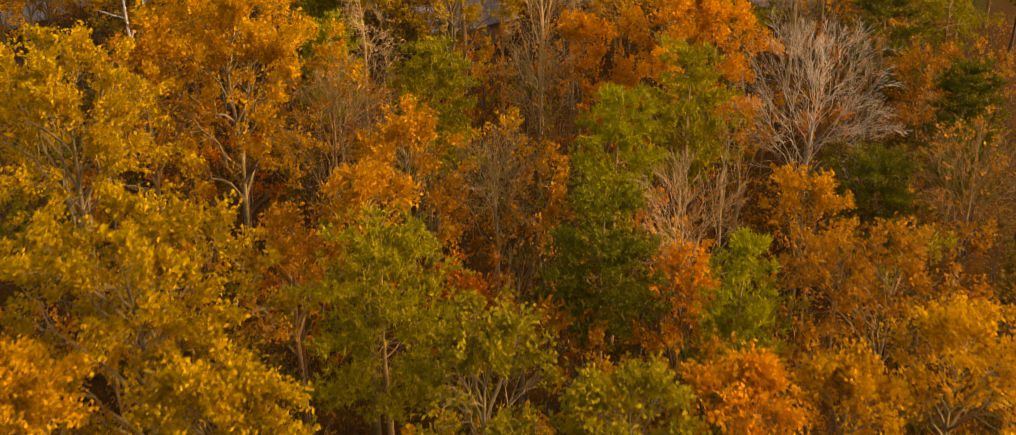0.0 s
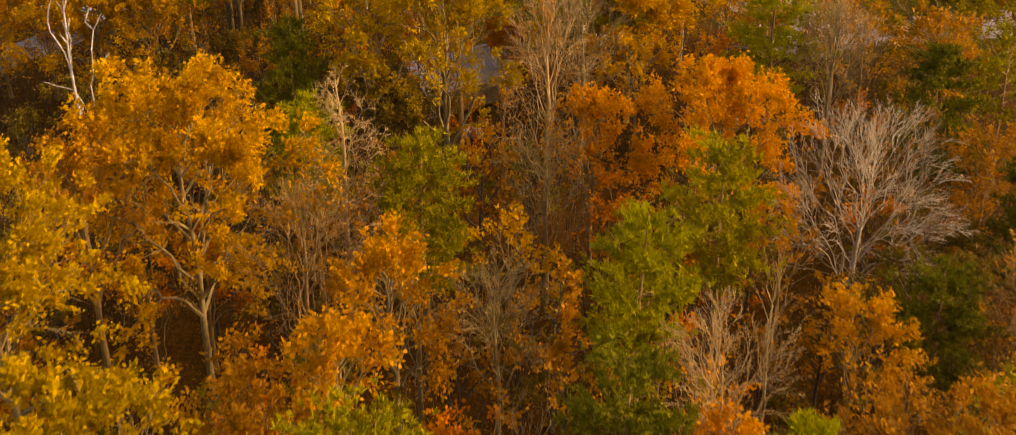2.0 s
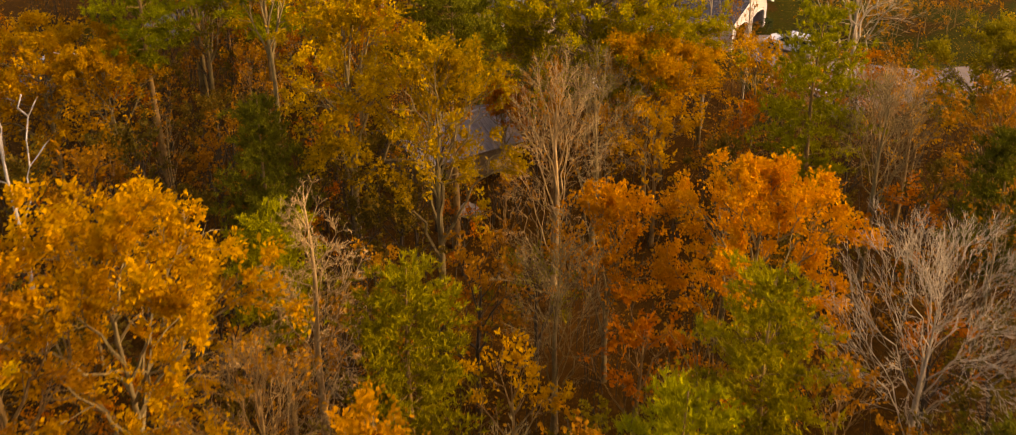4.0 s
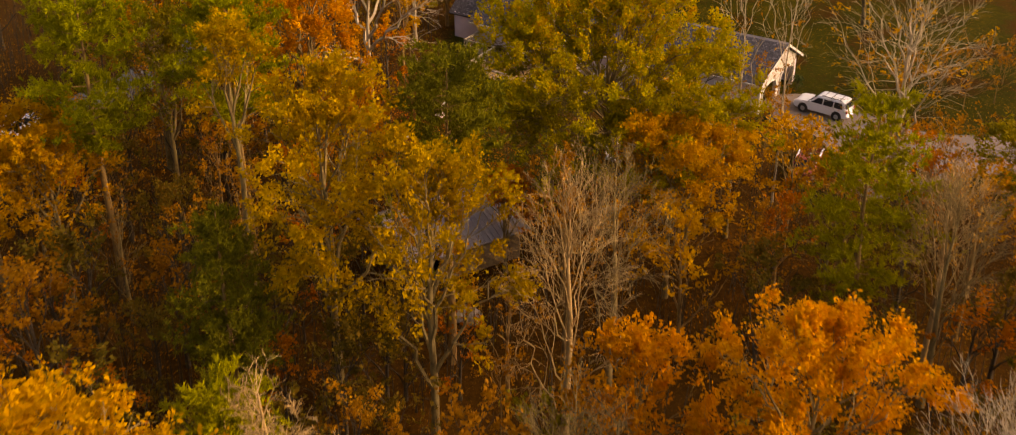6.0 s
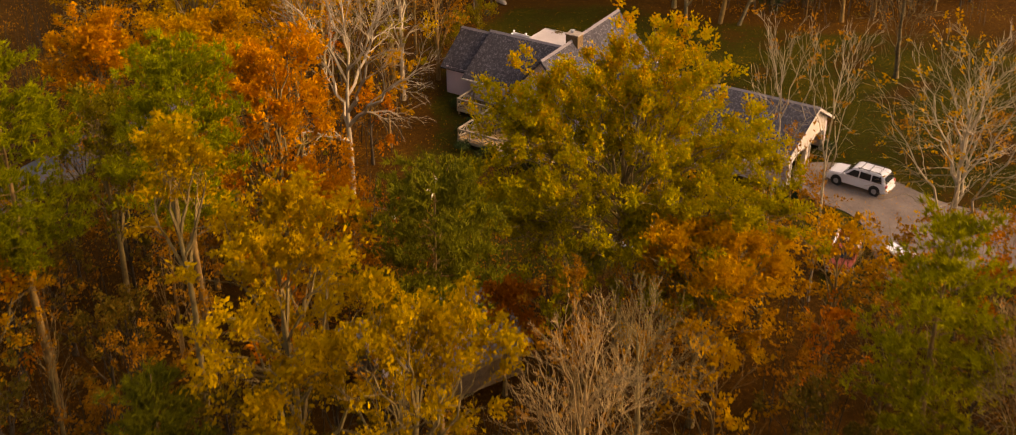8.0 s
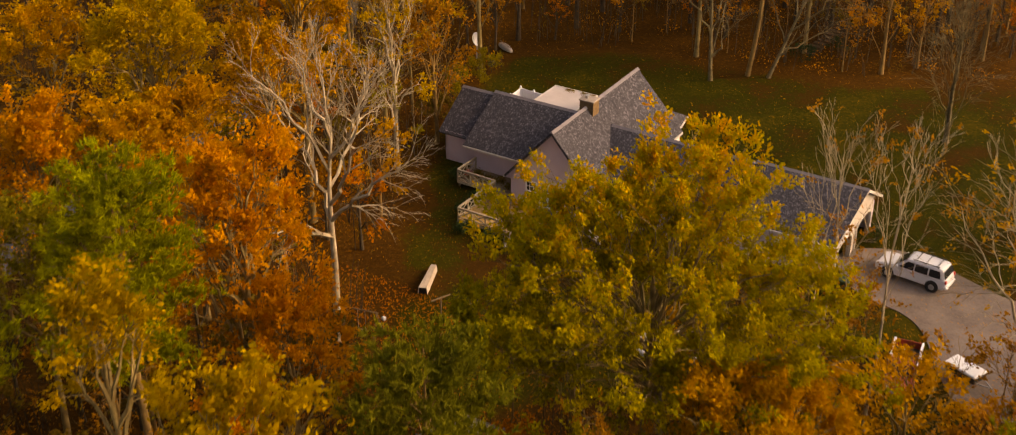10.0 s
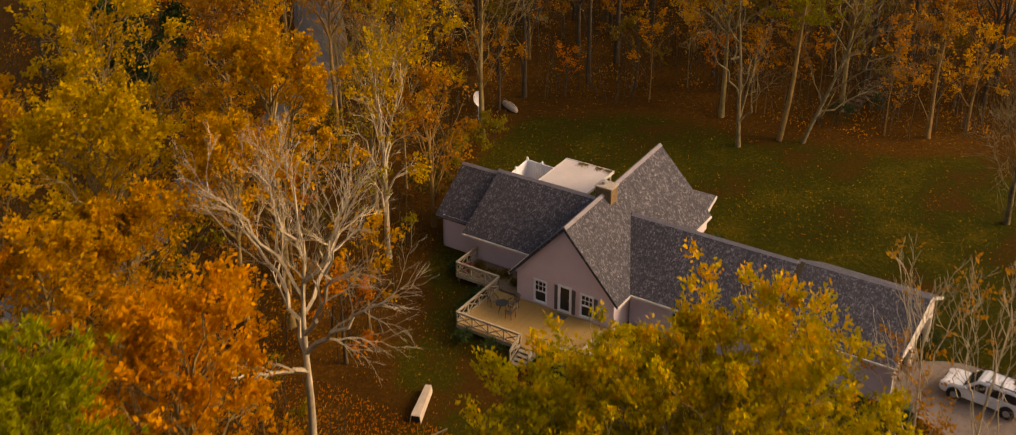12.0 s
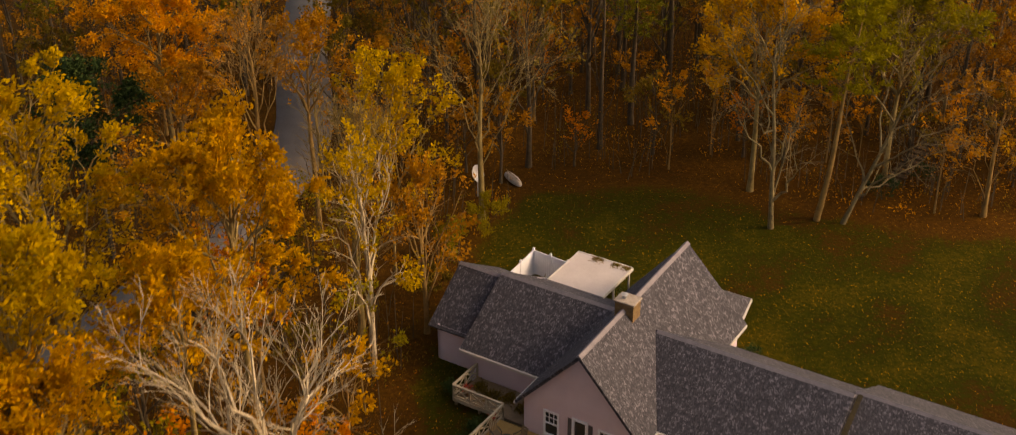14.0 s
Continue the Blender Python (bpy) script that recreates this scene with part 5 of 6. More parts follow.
part("keel", bm, M_WOOD, ky)
kb = thing("kettle_grill", pose(-3.6, 184.0, 0), "black kettle grill on three legs", "grill")
bm = bmesh.new()
bmesh.ops.create_uvsphere(bm, u_segments=16, v_segments=10, radius=0.32, matrix=Matrix.Translation((0, 0, 0.8)))
part("kettle", bm, M_BLACK, kb)
for a in (0.5, 2.6, 4.7):
    bm = bmesh.new()
    rod(bm, (0.3 * math.cos(a), 0.3 * math.sin(a), 0), (0.15 * math.cos(a), 0.15 * math.sin(a), 0.6), 0.02, seg=6)
    part("leg", bm, M_BLACK, kb)
wr = thing("stone_heap", pose(-4.1, 113.2, 0), "pale weathered stump and stones under the trees", "stones")
rng = next_rng()
for k in range(4):
    bm = bmesh.new()
    bmesh.ops.create_icosphere(bm, subdivisions=2, radius=rng.uniform(0.35, 0.7))
    o = Vector((rng.uniform(-0.7, 0.7), rng.uniform(-0.5, 0.5), 0.25))
    for v in bm.verts:
        v.co = v.co * (1 + 0.3 * noise.noise(v.co * 2 + o * 5)) + o
        v.co.z = max(v.co.z, 0.0)
    part("stone", bm, M_STONE, wr)
ring = thing("stone_ring", pose(8.8, 137.8, 0), "ring of whitewashed stones round a bed under the maple", "stone ring")
for k in range(19):
    bm = bmesh.new()
    bmesh.ops.create_icosphere(bm, subdivisions=2, radius=rng.uniform(0.18, 0.3))
    a = k * 0.331
    o = Vector((2.2 * math.cos(a) + rng.normal() * 0.06, 1.7 * math.sin(a) + rng.normal() * 0.06, 0.1))
    for v in bm.verts:
        v.co = v.co * (1 + 0.35 * noise.noise(v.co * 3 + o * 5)) + o
        v.co.z = max(v.co.z, 0.0)
    part("stone", bm, M_DISH, ring)
st = thing("garden_steps", pose(27.6, 188.6, 0, 0, 0, 53), "run of old stone steps leading into the wood", "steps")
for k in range(11):
    bm = bmesh.new()
    add_box(bm, (k * 0.95, -0.75 + 0.1 * math.sin(k * 2.1), 0), (k * 0.95 + 0.7, 0.75 + 0.12 * math.sin(k * 1.3), 0.10 + 0.03 * k), 0.04)
    part("step", bm, M_OLDSTONE, st)


def shrub(x, y, r, h, kind, label, amount=900, size=0.14):
    rng = next_rng(x, y)
    s = thing("shrub", pose(x, y, -0.05), label, "shrub", "garden shrubs")
    pos, par, rad, order = limbs(rng, h * 0.5, r, h * 0.5, h * 0.4, 0.2, 0.05, tip=0.01, counts=(6, 4, 2, 0))
    v, f = tubes(pos, par, rad, par >= 0, 3)
    tagged(mesh_from("branchwork", v, f, BARK["dark"], s), kind="stuff")
    at = pos[rng.choice(np.nonzero(pos[:, 2] > 0.15)[0], size=amount)]
    v, f = leaves(rng, at, size, 0.14)
    mesh_from("foliage", v, f, LEAF[kind], s)


def garden(u, v, r, h, kind, label, amount=700):
    p = HOUSE @ Vector((u, v, 0))
    shrub(p.x, p.y, r, h, kind, label, amount)


for u, v, r, h in ((-2.6, -1.2, 0.5, 0.7), (-2.4, -3.0, 0.6, 0.8), (-0.6, -5.8, 0.6, 0.7), (1.6, -5.8, 0.7, 0.8), (5.6, -5.9, 0.8, 1.2), (6.8, -5.8, 0.7, 1.0), (-5.9, 1.2, 0.5, 0.7)):
    garden(u, v, r, h, "magnolia", "dark evergreen shrub beside the deck")
for u, v, r, h in ((-4.3, 1.9, 0.4, 0.9), (-3.2, 1.6, 0.45, 0.8), (-2.2, 1.9, 0.4, 0.9), (-1.0, 1.5, 0.4, 0.8)):
    garden(u, v, r, h, "shrub", "browning plants in the raised bed", 500)
garden(8.3, 14.2, 0.6, 0.9, "magnolia", "dark evergreen shrub behind the house")
garden(25.9, 9.4, 0.7, 1.6, "magnolia", "dark evergreen shrub at the garage corner")
garden(-3.0, 16.3, 0.9, 1.3, "magnolia", "dark evergreen shrub behind the patio cover")
shrub(26.7, 186.4, 1.1, 2.0, "magnolia", "clipped dark evergreen shrub at the wood's edge", 1500)
shrub(31.0, 189.4, 0.9, 1.4, "magnolia", "clipped dark evergreen shrub at the wood's edge", 1000)
shrub(-4.2, 181.0, 1.6, 3.0, "olive", "green thicket at the edge of the lawn", 2200, 0.2)
shrub(-6.6, 177.0, 1.6, 3.2, "olive", "green thicket at the edge of the lawn", 2200, 0.2)
shrub(-8.2, 172.0, 1.5, 2.6, "shrub", "browning thicket at the edge of the lawn", 1800, 0.2)


# ---- trees that stand singly in view ----
broadleaf("yellow", -24.9, 64.0, 21.9, 16.6, 5.8, 5.3, name="deciduous_tree", label="tall yellow-leaved tree with a broad crown", bark="grey", wood=(9, 6, 4, 0), amount=1.15)
broadleaf("yellow", -17.8, 49.5, 19.9, 14.8, 5.9, 5.1, name="deciduous_tree", label="tall yellow-leaved tree with a broad crown", bark="grey", wood=(9, 6, 4, 0), amount=1.15)
broadleaf("yellow", -12.8, 43.0, 15.5, 13.8, 3.1, 1.7, name="deciduous_tree", label="tall yellow-leaved tree with a broad crown", bark="grey", wood=(9, 6, 4, 0), amount=1.15)
broadleaf("gold", -20.5, 42.0, 16.3, 13.9, 2.9, 2.5, name="deciduous_tree", label="golden-orange autumn oak with a spreading crown", bark="grey", wood=(9, 6, 4, 0), amount=1.15)
pine("pine_olive", -6.3, 50.5, 18.6, 4.3, 8.5, broad=0.4, tufts=1.25, label="olive-green pine with open tiers of boughs")
broadleaf("olive", -1.3, 45.0, 17.0, 13.7, 2.9, 3.3, name="deciduous_tree", label="tree with olive-green and yellow leaves")
broadleaf("olive", 4.8, 43.0, 15.1, 13.9, 2.2, 1.2, name="deciduous_tree", label="tree with olive-green and yellow leaves")
broadleaf("orange", 10.6, 45.0, 14.1, 12.7, 2.7, 1.5, name="deciduous_tree", label="bright orange autumn tree")
broadleaf("gold", 20.5, 48.0, 14.8, 12.6, 3.2, 2.2, name="deciduous_tree", label="thin amber-orange autumn tree", sparse=0.7)
broadleaf("gold", 15.0, 46.0, 14.0, 12.6, 1.8, 1.3, name="deciduous_tree", label="golden-orange autumn oak with a spreading crown", bark="grey", wood=(9, 6, 4, 0), amount=1.15)
broadleaf("rust", 19.8, 57.0, 13.5, 10.7, 4.7, 2.8, name="deciduous_tree", label="thin-crowned tree with rust-brown leaves", sparse=0.4, bark="brown")
broadleaf("amber", 18.3, 71.0, 10.3, 8.2, 2.3, 2.1, name="deciduous_tree", label="amber autumn tree with a thinning crown", sparse=0.7)
broadleaf("orange", 9.1, 59.0, 12.2, 8.5, 2.0, 3.7, name="deciduous_tree", label="bright orange autumn tree")
pine("pine_dark", 4.5, 56.5, 17.3, 3.7, 9.1, tufts=1.8, label="dark green pine with dense boughs")
pine("pine_green", 11.1, 52.6, 16.5, 3.1, 5.5, broad=0.55, tufts=1.25, label="fresh green pine with a rounded cone of boughs")
broadleaf("rust", -12.1, 58.5, 14.3, 11.3, 3.0, 3.0, name="deciduous_tree", label="thin-crowned tree with rust-brown leaves", sparse=0.55, bark="brown")
broadleaf("amber", -8.0, 58.0, 17.1, 16.0, 2.0, 1.1, name="deciduous_tree", label="amber autumn tree with a thinning crown", sparse=0.75)
broadleaf("gold", -18.2, 75.0, 21.8, 14.6, 7.3, 8.0, label="golden-orange autumn oak with a spreading crown", bark="grey", wood=(9, 7, 4, 0), sparse=0.9, trunk=0.24, low=1.2, droop=-25)
pine("pine_dark", 30.0, 98.0, 13.7, 3.9, 4.0, tufts=1.8, label="dark green pine with dense boughs")
pine("pine_olive", 37.1, 104.0, 13.0, 4.5, 6.1, label="olive-green pine with open tiers of boughs")
pine("pine_dark", 32.4, 84.0, 13.1, 3.4, 3.6, tufts=1.7, label="dark green pine with dense boughs")
broadleaf("rust", -23.0, 72.0, 19.8, 15.8, 3.9, 3.9, name="deciduous_tree", label="thin-crowned tree with rust-brown leaves", sparse=0.55, bark="brown")
bare(-11.2, 70.0, 18.0, 13.6, 2.8, 4.5, label="nearly leafless tree with a few rust leaves", bark="brown", leaf="rust", amount=700)
bare(-10.3, 80.0, 19.1, 12.5, 2.6, 6.6, label="dead conifer with level pinkish-brown boughs", bark="pink", spread=0.95, rise=-0.05, droop=-45, leader=0.98, fork=6.0, wood=(24, 10, 6, 3), tip=0.013)
broadleaf("amber", -6.3, 66.0, 16.9, 14.1, 2.7, 2.7, name="deciduous_tree", label="amber autumn tree with a thinning crown", sparse=0.75)
pine("pine_olive", -5.6, 78.0, 17.0, 3.4, 7.0, tufts=1.4, label="olive-green pine with open tiers of boughs")
bare(-1.2, 66.5, 15.6, 12.5, 2.6, 3.1, label="leafless grey tree with fine upright twigs", bark="grey")
bare(1.8, 87.0, 14.0, 8.8, 3.0, 5.2, label="leafless grey tree with fine upright twigs", bark="grey")
broadleaf("orange", 5.0, 92.0, 13.3, 9.1, 2.7, 4.2, name="deciduous_tree", label="bright orange autumn tree")
broadleaf("orange", 12.7, 88.0, 16.4, 11.8, 5.0, 4.9, name="deciduous_tree", label="bright orange autumn tree with a full dome", amount=1.6, size=0.235, ragged=0.82)
pine("pine_olive", 11.6, 78.0, 16.6, 3.8, 7.3, tufts=1.4, label="olive-green pine with open tiers of boughs")
pine("pine_green", 5.9, 66.5, 18.7, 2.9, 11.0, tufts=1.5, label="fresh green pine with a rounded crown")
bare(21.2, 83.0, 15.8, 10.2, 5.4, 5.6, label="pale leafless tree with a broad dome of fine twigs", bark="pale", wood=(17, 11, 7, 3), spread=0.66, droop=-24, leader=0.15, fork=3.2, seed=18)
bare(9.3, 61.0, 16.6, 12.8, 3.0, 3.7, label="leafless tree with pinkish-brown twigs", bark="pink", droop=-20, leader=0.2)
bare(11.6, 63.0, 19.4, 14.5, 1.7, 4.9, label="slender leafless tree with a forked pale stem", bark="grey", wood=(5, 3, 3, 0), fork=9.0, tip=0.012, thick=0.4, trunk=0.13)
broadleaf("rust", 31.5, 90.0, 11.4, 7.6, 3.2, 3.8, name="deciduous_tree", label="thin-crowned tree with rust-brown leaves", sparse=0.55, bark="brown")
bare(29.3, 72.5, 13.1, 9.1, 4.0, 4.0, label="nearly leafless tree with a few rust leaves", bark="brown", leaf="rust", amount=700)
bare(-30.7, 95.0, 20.3, 15.5, 2.4, 4.8, label="dead white trunk with broken limbs", bark="white", wood=(4, 2, 0, 0), tip=0.05, trunk=0.2)
pine("pine_dark", -16.5, 100.0, 15.6, 3.1, 4.5, broad=0.7, tufts=1.9, label="dark green cone-shaped pine with dense boughs")
pine("pine_green", -12.9, 84.0, 16.2, 2.6, 9.0, broad=0.45, tufts=1.5, label="fresh green pine beside the golden oak")
bare(24.6, 107.0, 14.2, 11.2, 3.0, 3.0, label="leafless tree with pinkish-brown twigs", bark="pink")
broadleaf("rust", 30.6, 102.0, 15.6, 11.7, 2.9, 4.0, name="deciduous_tree", label="thin-crowned tree with rust-brown leaves", sparse=0.55, bark="brown")
broadleaf("olive", 35.8, 118.0, 12.8, 9.7, 5.0, 3.1, name="deciduous_tree", label="tree with olive-green and yellow leaves", bark="grey", wood=(9, 6, 4, 0))
broadleaf("gold", 9.5, 116.0, 13.3, 9.0, 3.9, 4.2, name="deciduous_tree", label="golden-orange autumn oak with a spreading crown", bark="grey", wood=(9, 6, 4, 0))
broadleaf("gold", -35.5, 115.0, 14.0, 10.7, 6.0, 3.3, name="deciduous_tree", label="golden-orange autumn oak with a spreading crown", bark="grey", wood=(9, 6, 4, 0))
broadleaf("oldgold", -11.3, 104.0, 21.4, 16.0, 5.0, 5.4, ragged=0.68, name="deciduous_tree", label="tall yellow-leaved tree with a broad crown", bark="grey", wood=(9, 6, 4, 0))
broadleaf("oldgold", -5.4, 100.6, 19.6, 13.6, 4.2, 6.0, ragged=0.68, name="deciduous_tree", label="tall yellow-leaved tree with a broad crown", bark="grey", wood=(9, 6, 4, 0))
broadleaf("gold", -29.7, 112.0, 13.8, 11.0, 2.9, 2.9, name="deciduous_tree", label="golden-orange autumn oak with a spreading crown", bark="grey", wood=(9, 6, 4, 0))
bare(2.1, 99.6, 18.6, 12.0, 3.6, 6.6, label="leafless tree with pinkish-brown twigs", bark="pink", spread=0.72, rise=0.07, wood=(14, 9, 6, 3), droop=-25)
bare(4.9, 104.6, 16.6, 11.0, 3.3, 5.6, label="leafless tree with pale twisting twigs", bark="grey", spread=0.7, wood=(12, 9, 6, 3), droop=-20)
broadleaf("redorange", -1.5, 119.0, 7.6, 5.8, 1.5, 1.8, name="deciduous_tree", label="small deep red-orange autumn tree")
pine("pine_green", 20.0, 108.5, 18.3, 4.6, 5.9, label="green pine with a rounded crown", tufts=1.2)
pine("pine_dark", 23.6, 74.0, 10.8, 3.6, 3.4, tufts=1.7, label="dark green pine with dense boughs")
broadleaf("gold", 11.1, 119.0, 11.4, 9.3, 3.8, 2.1, name="deciduous_tree", label="golden-orange autumn oak with a spreading crown", bark="grey", wood=(9, 6, 4, 0))
bare(23.8, 104.0, 15.8, 10.8, 2.8, 4.9, label="leafless grey tree with fine upright twigs", bark="grey")
pine("pine_dark", -4.8, 108.0, 21.1, 3.9, 12.8, broad=0.35, tufts=1.9, label="fresh green pine with a rounded crown")
pine("pine_mid", -27.8, 116.0, 23.0, 4.5, 11.5, broad=0.42, tufts=1.7, label="green pine with a rounded crown")
pine("pine_mid", -19.4, 119.5, 22.2, 4.2, 12.5, broad=0.33, label="green pine with a rounded crown", tufts=2.0)
broadleaf("gold", -17.7, 147.0, 17.9, 15.6, 3.0, 2.3, name="deciduous_tree", label="golden-orange autumn oak with a spreading crown", bark="grey", wood=(9, 6, 4, 0))
broadleaf("yellow", -17.7, 111.5, 21.5, 18.8, 1.7, 2.8, name="deciduous_tree", label="tall yellow-leaved tree with a broad crown", bark="grey", wood=(9, 6, 4, 0))
broadleaf("orange", -15.5, 127.0, 20.5, 15.4, 4.3, 5.1, name="deciduous_tree", label="bright orange autumn tree")
broadleaf("orange", -29.1, 135.0, 17.3, 14.2, 2.8, 3.1, name="deciduous_tree", label="bright orange autumn tree")
bare(-12.9, 138.7, 21.5, 13.4, 6.8, 8.0, label="large pale leafless tree at the yard's edge", bark="pale", wood=(9, 8, 7, 4), trunk=0.27, thick=0.66, fork=8.2, leader=0.25, rise=0.10, spread=0.66, droop=-20, tip=0.011, twiggy=0.6, lean=(0.3, 0.6), seed=9)
bare(28.6, 131.0, 19.1, 13.0, 5.8, 6.0, label="nearly leafless tree with a few rust leaves", bark="pale", leaf="gold", amount=1100, leader=0.2, fork=3.5, wood=(13,9,6,1), droop=-22, spread=0.75, rise=0.05, thick=0.45, seed=14)
broadleaf("olive", -25.4, 124.0, 17.5, 14.3, 3.4, 3.2, name="deciduous_tree", label="tree with olive-green and yellow leaves", sparse=0.8)
broadleaf("gold", 18.7, 122.0, 10.4, 7.7, 3.2, 2.7, name="deciduous_tree", label="thin amber autumn tree", sparse=0.4)
broadleaf("rust", 21.8, 118.0, 9.6, 7.2, 2.4, 2.4, name="deciduous_tree", label="thin-crowned tree with rust-brown leaves", bark="brown", sparse=0.4)
broadleaf("yellow", -24.0, 143.0, 21.2, 17.7, 4.2, 3.5, name="deciduous_tree", label="tall yellow-leaved tree with a broad crown", bark="grey", wood=(9, 6, 4, 0))
broadleaf("gold", -32.7, 150.0, 18.7, 15.5, 3.2, 3.2, name="deciduous_tree", label="golden-orange autumn oak with a spreading crown", bark="grey", wood=(9, 6, 4, 0))
broadleaf("orange", -28.8, 135.0, 18.5, 15.3, 2.3, 3.2, name="deciduous_tree", label="bright orange autumn tree")
broadleaf("gold", -24.8, 136.0, 17.4, 15.2, 2.6, 2.2, name="deciduous_tree", label="golden-orange autumn oak with a spreading crown", bark="grey", wood=(9, 6, 4, 0))
broadleaf("gold", -21.9, 141.0, 16.3, 14.0, 2.8, 2.3, name="deciduous_tree", label="golden-orange autumn oak with a spreading crown", bark="grey", wood=(9, 6, 4, 0))
broadleaf("orange", -16.6, 128.5, 17.8, 14.0, 3.4, 3.8, name="deciduous_tree", label="bright orange autumn tree")
broadleaf("orange", -13.4, 126.0, 11.4, 8.6, 3.4, 2.8, name="deciduous_tree", label="bright orange autumn tree")
broadleaf("gold", -16.7, 154.5, 20.9, 16.2, 5.2, 4.7, ragged=0.75, amount=1.25, name="deciduous_tree", label="golden-orange autumn oak with a spreading crown", bark="grey", wood=(9, 6, 4, 0))
broadleaf("yellow", -26.3, 154.0, 24.5, 17.5, 4.5, 7.0, name="deciduous_tree", label="tall yellow-leaved tree with a broad crown", bark="grey", wood=(9, 6, 4, 0))
broadleaf("magnolia", -31.6, 178.0, 15.0, 11.5, 3.5, 3.5, name="evergreen_tree", label="dark glossy evergreen tree", size=0.30, amount=1.3, bark="dark")
broadleaf("yellow", -10.5, 174.0, 17.5, 11.6, 3.9, 5.9, label="slender tree with sparse yellow leaves", sparse=0.55, wood=(10, 6, 5, 0), bark="grey", trunk=0.1)
bare(-12.3, 168.0, 17.4, 11.8, 2.8, 5.7, label="leafless grey tree with fine upright twigs", bark="grey")
broadleaf("rust", -8.0, 168.0, 12.5, 9.0, 2.4, 3.5, name="deciduous_tree", label="thin-crowned tree with rust-brown leaves", sparse=0.55, bark="brown")
bare(-4.7, 183.5, 18.3, 13.2, 5.6, 5.1, label="leafless grey tree with fine upright twigs", bark="grey")
broadleaf("orange", -30.1, 192.0, 16.4, 13.1, 5.8, 3.2, name="deciduous_tree", label="bright orange autumn tree")
broadleaf("oldgold", -11.0, 163.4, 17.2, 11.5, 2.6, 5.6, label="slender tree with sparse yellow leaves", sparse=0.4, wood=(8, 6, 5, 0), bark="pale")
bare(-19.3, 175.0, 20.3, 16.7, 2.6, 3.6, label="nearly leafless tree with a few rust leaves", bark="brown", leaf="rust", amount=700)
broadleaf("rust", -23.9, 174.0, 16.1, 14.0, 2.4, 2.1, name="deciduous_tree", label="thin-crowned tree with rust-brown leaves", sparse=0.55, bark="brown")
broadleaf("rust", -16.8, 181.0, 17.0, 14.8, 2.8, 2.2, name="deciduous_tree", label="thin-crowned tree with rust-brown leaves", sparse=0.55, bark="brown")
bare(17.2, 181.9, 19.8, 10.7, 5.2, 9.1, label="pale leafless tree with long spreading limbs", fork=3.5, rise=0.02, bark="lichen", spread=0.85, wood=(12,8,5,1), trunk=0.2, thick=0.5, droop=-25, lean=(-1.0, 0.1))
pine("pine_olive", 20.9, 183.0, 18.1, 3.4, 10.9, label="olive-green pine with open tiers of boughs", lean=(1.6, 0.0))
bare(22.8, 182.6, 16.9, 9.2, 6.5, 7.6, label="pale leafless tree with long spreading limbs", fork=3.5, rise=0.02, bark="lichen", spread=0.85, wood=(12,8,5,1), trunk=0.19, thick=0.5, droop=-25, lean=(4.6, 0.4))
broadleaf("gold", 16.6, 188.0, 16.5, 13.4, 5.5, 3.1, name="deciduous_tree", label="golden-orange autumn oak with a spreading crown", bark="grey", wood=(9, 6, 4, 0), sparse=0.6)
broadleaf("olive", 27.5, 189.0, 16.3, 13.5, 5.2, 2.8, name="deciduous_tree", label="tree with olive-green and yellow leaves", sparse=0.7)
bare(35.6, 168.6, 15.7, 9.5, 3.2, 6.1, label="leafless grey tree with fine upright twigs", bark="lichen", lean=(-2.1, -4.6))
broadleaf("gold", -23.6, 141.0, 15.5, 11.7, 3.8, 3.8, name="deciduous_tree", label="golden-orange autumn oak with a spreading crown", bark="grey", wood=(9, 6, 4, 0))
HEADS = ((1.4, 1, 20.6), (-4.3, 1.0, 19.0), (3.8, -1.5, 20.0), (-1.5, 0, 17.7), (6.2, -2, 16.4), (8.2, -3, 15.2), (-7.4, -1, 15.8), (-6, 0, 16.4), (4.5, 3, 17.3), (0, 4.5, 16.0),
         (-4, 5, 16.0), (7, 2.5, 14.6), (2, -5.5, 15.0), (-3.5, -5.5, 14.6), (6, -5.5, 12.6), (-7, -4, 12.4), (0, -7, 11.6), (3.5, 6.5, 13.4), (-1.5, 7.5, 13.0), (-7, 4, 12.6), (0.5, -2.5, 16.9), (-4.5, -2.5, 16.4),
         (-4.4, 0.2, 18.4), (-6.0, 0.6, 16.8), (-4.0, 2.2, 16.8), (1.7, 0.2, 19.6), (4.5, 0.6, 18.0), (-6.8, 0.8, 15.4), (-0.4, 0.0, 19.4),
         (3.2, 0.5, 19.4), (-0.8, 1.5, 19.6), (0.5, -1.5, 18.8), (2.6, 2.5, 18.4), (-2.6, -1.2, 18.2), (-5, -7, 9.6), (4, -8, 9.2), (9.4, -4, 11.6), (9, 0.5, 11.4), (-8.4, 0.5, 10.6), (1, -4.5, 12.0), (-3, -3, 12.5), (4.5, -3, 14.0), (-5.5, 2.5, 14.0))
BOUGHS = [(8.2 * math.cos(b) * math.cos(a), 7.4 * math.cos(b) * math.sin(a), 10.2 + 7.4 * math.sin(b))
          for a, b in ((k * 2.4, math.asin(-0.3 + 1.1 * (k + 0.5) / 30)) for k in range(30))]
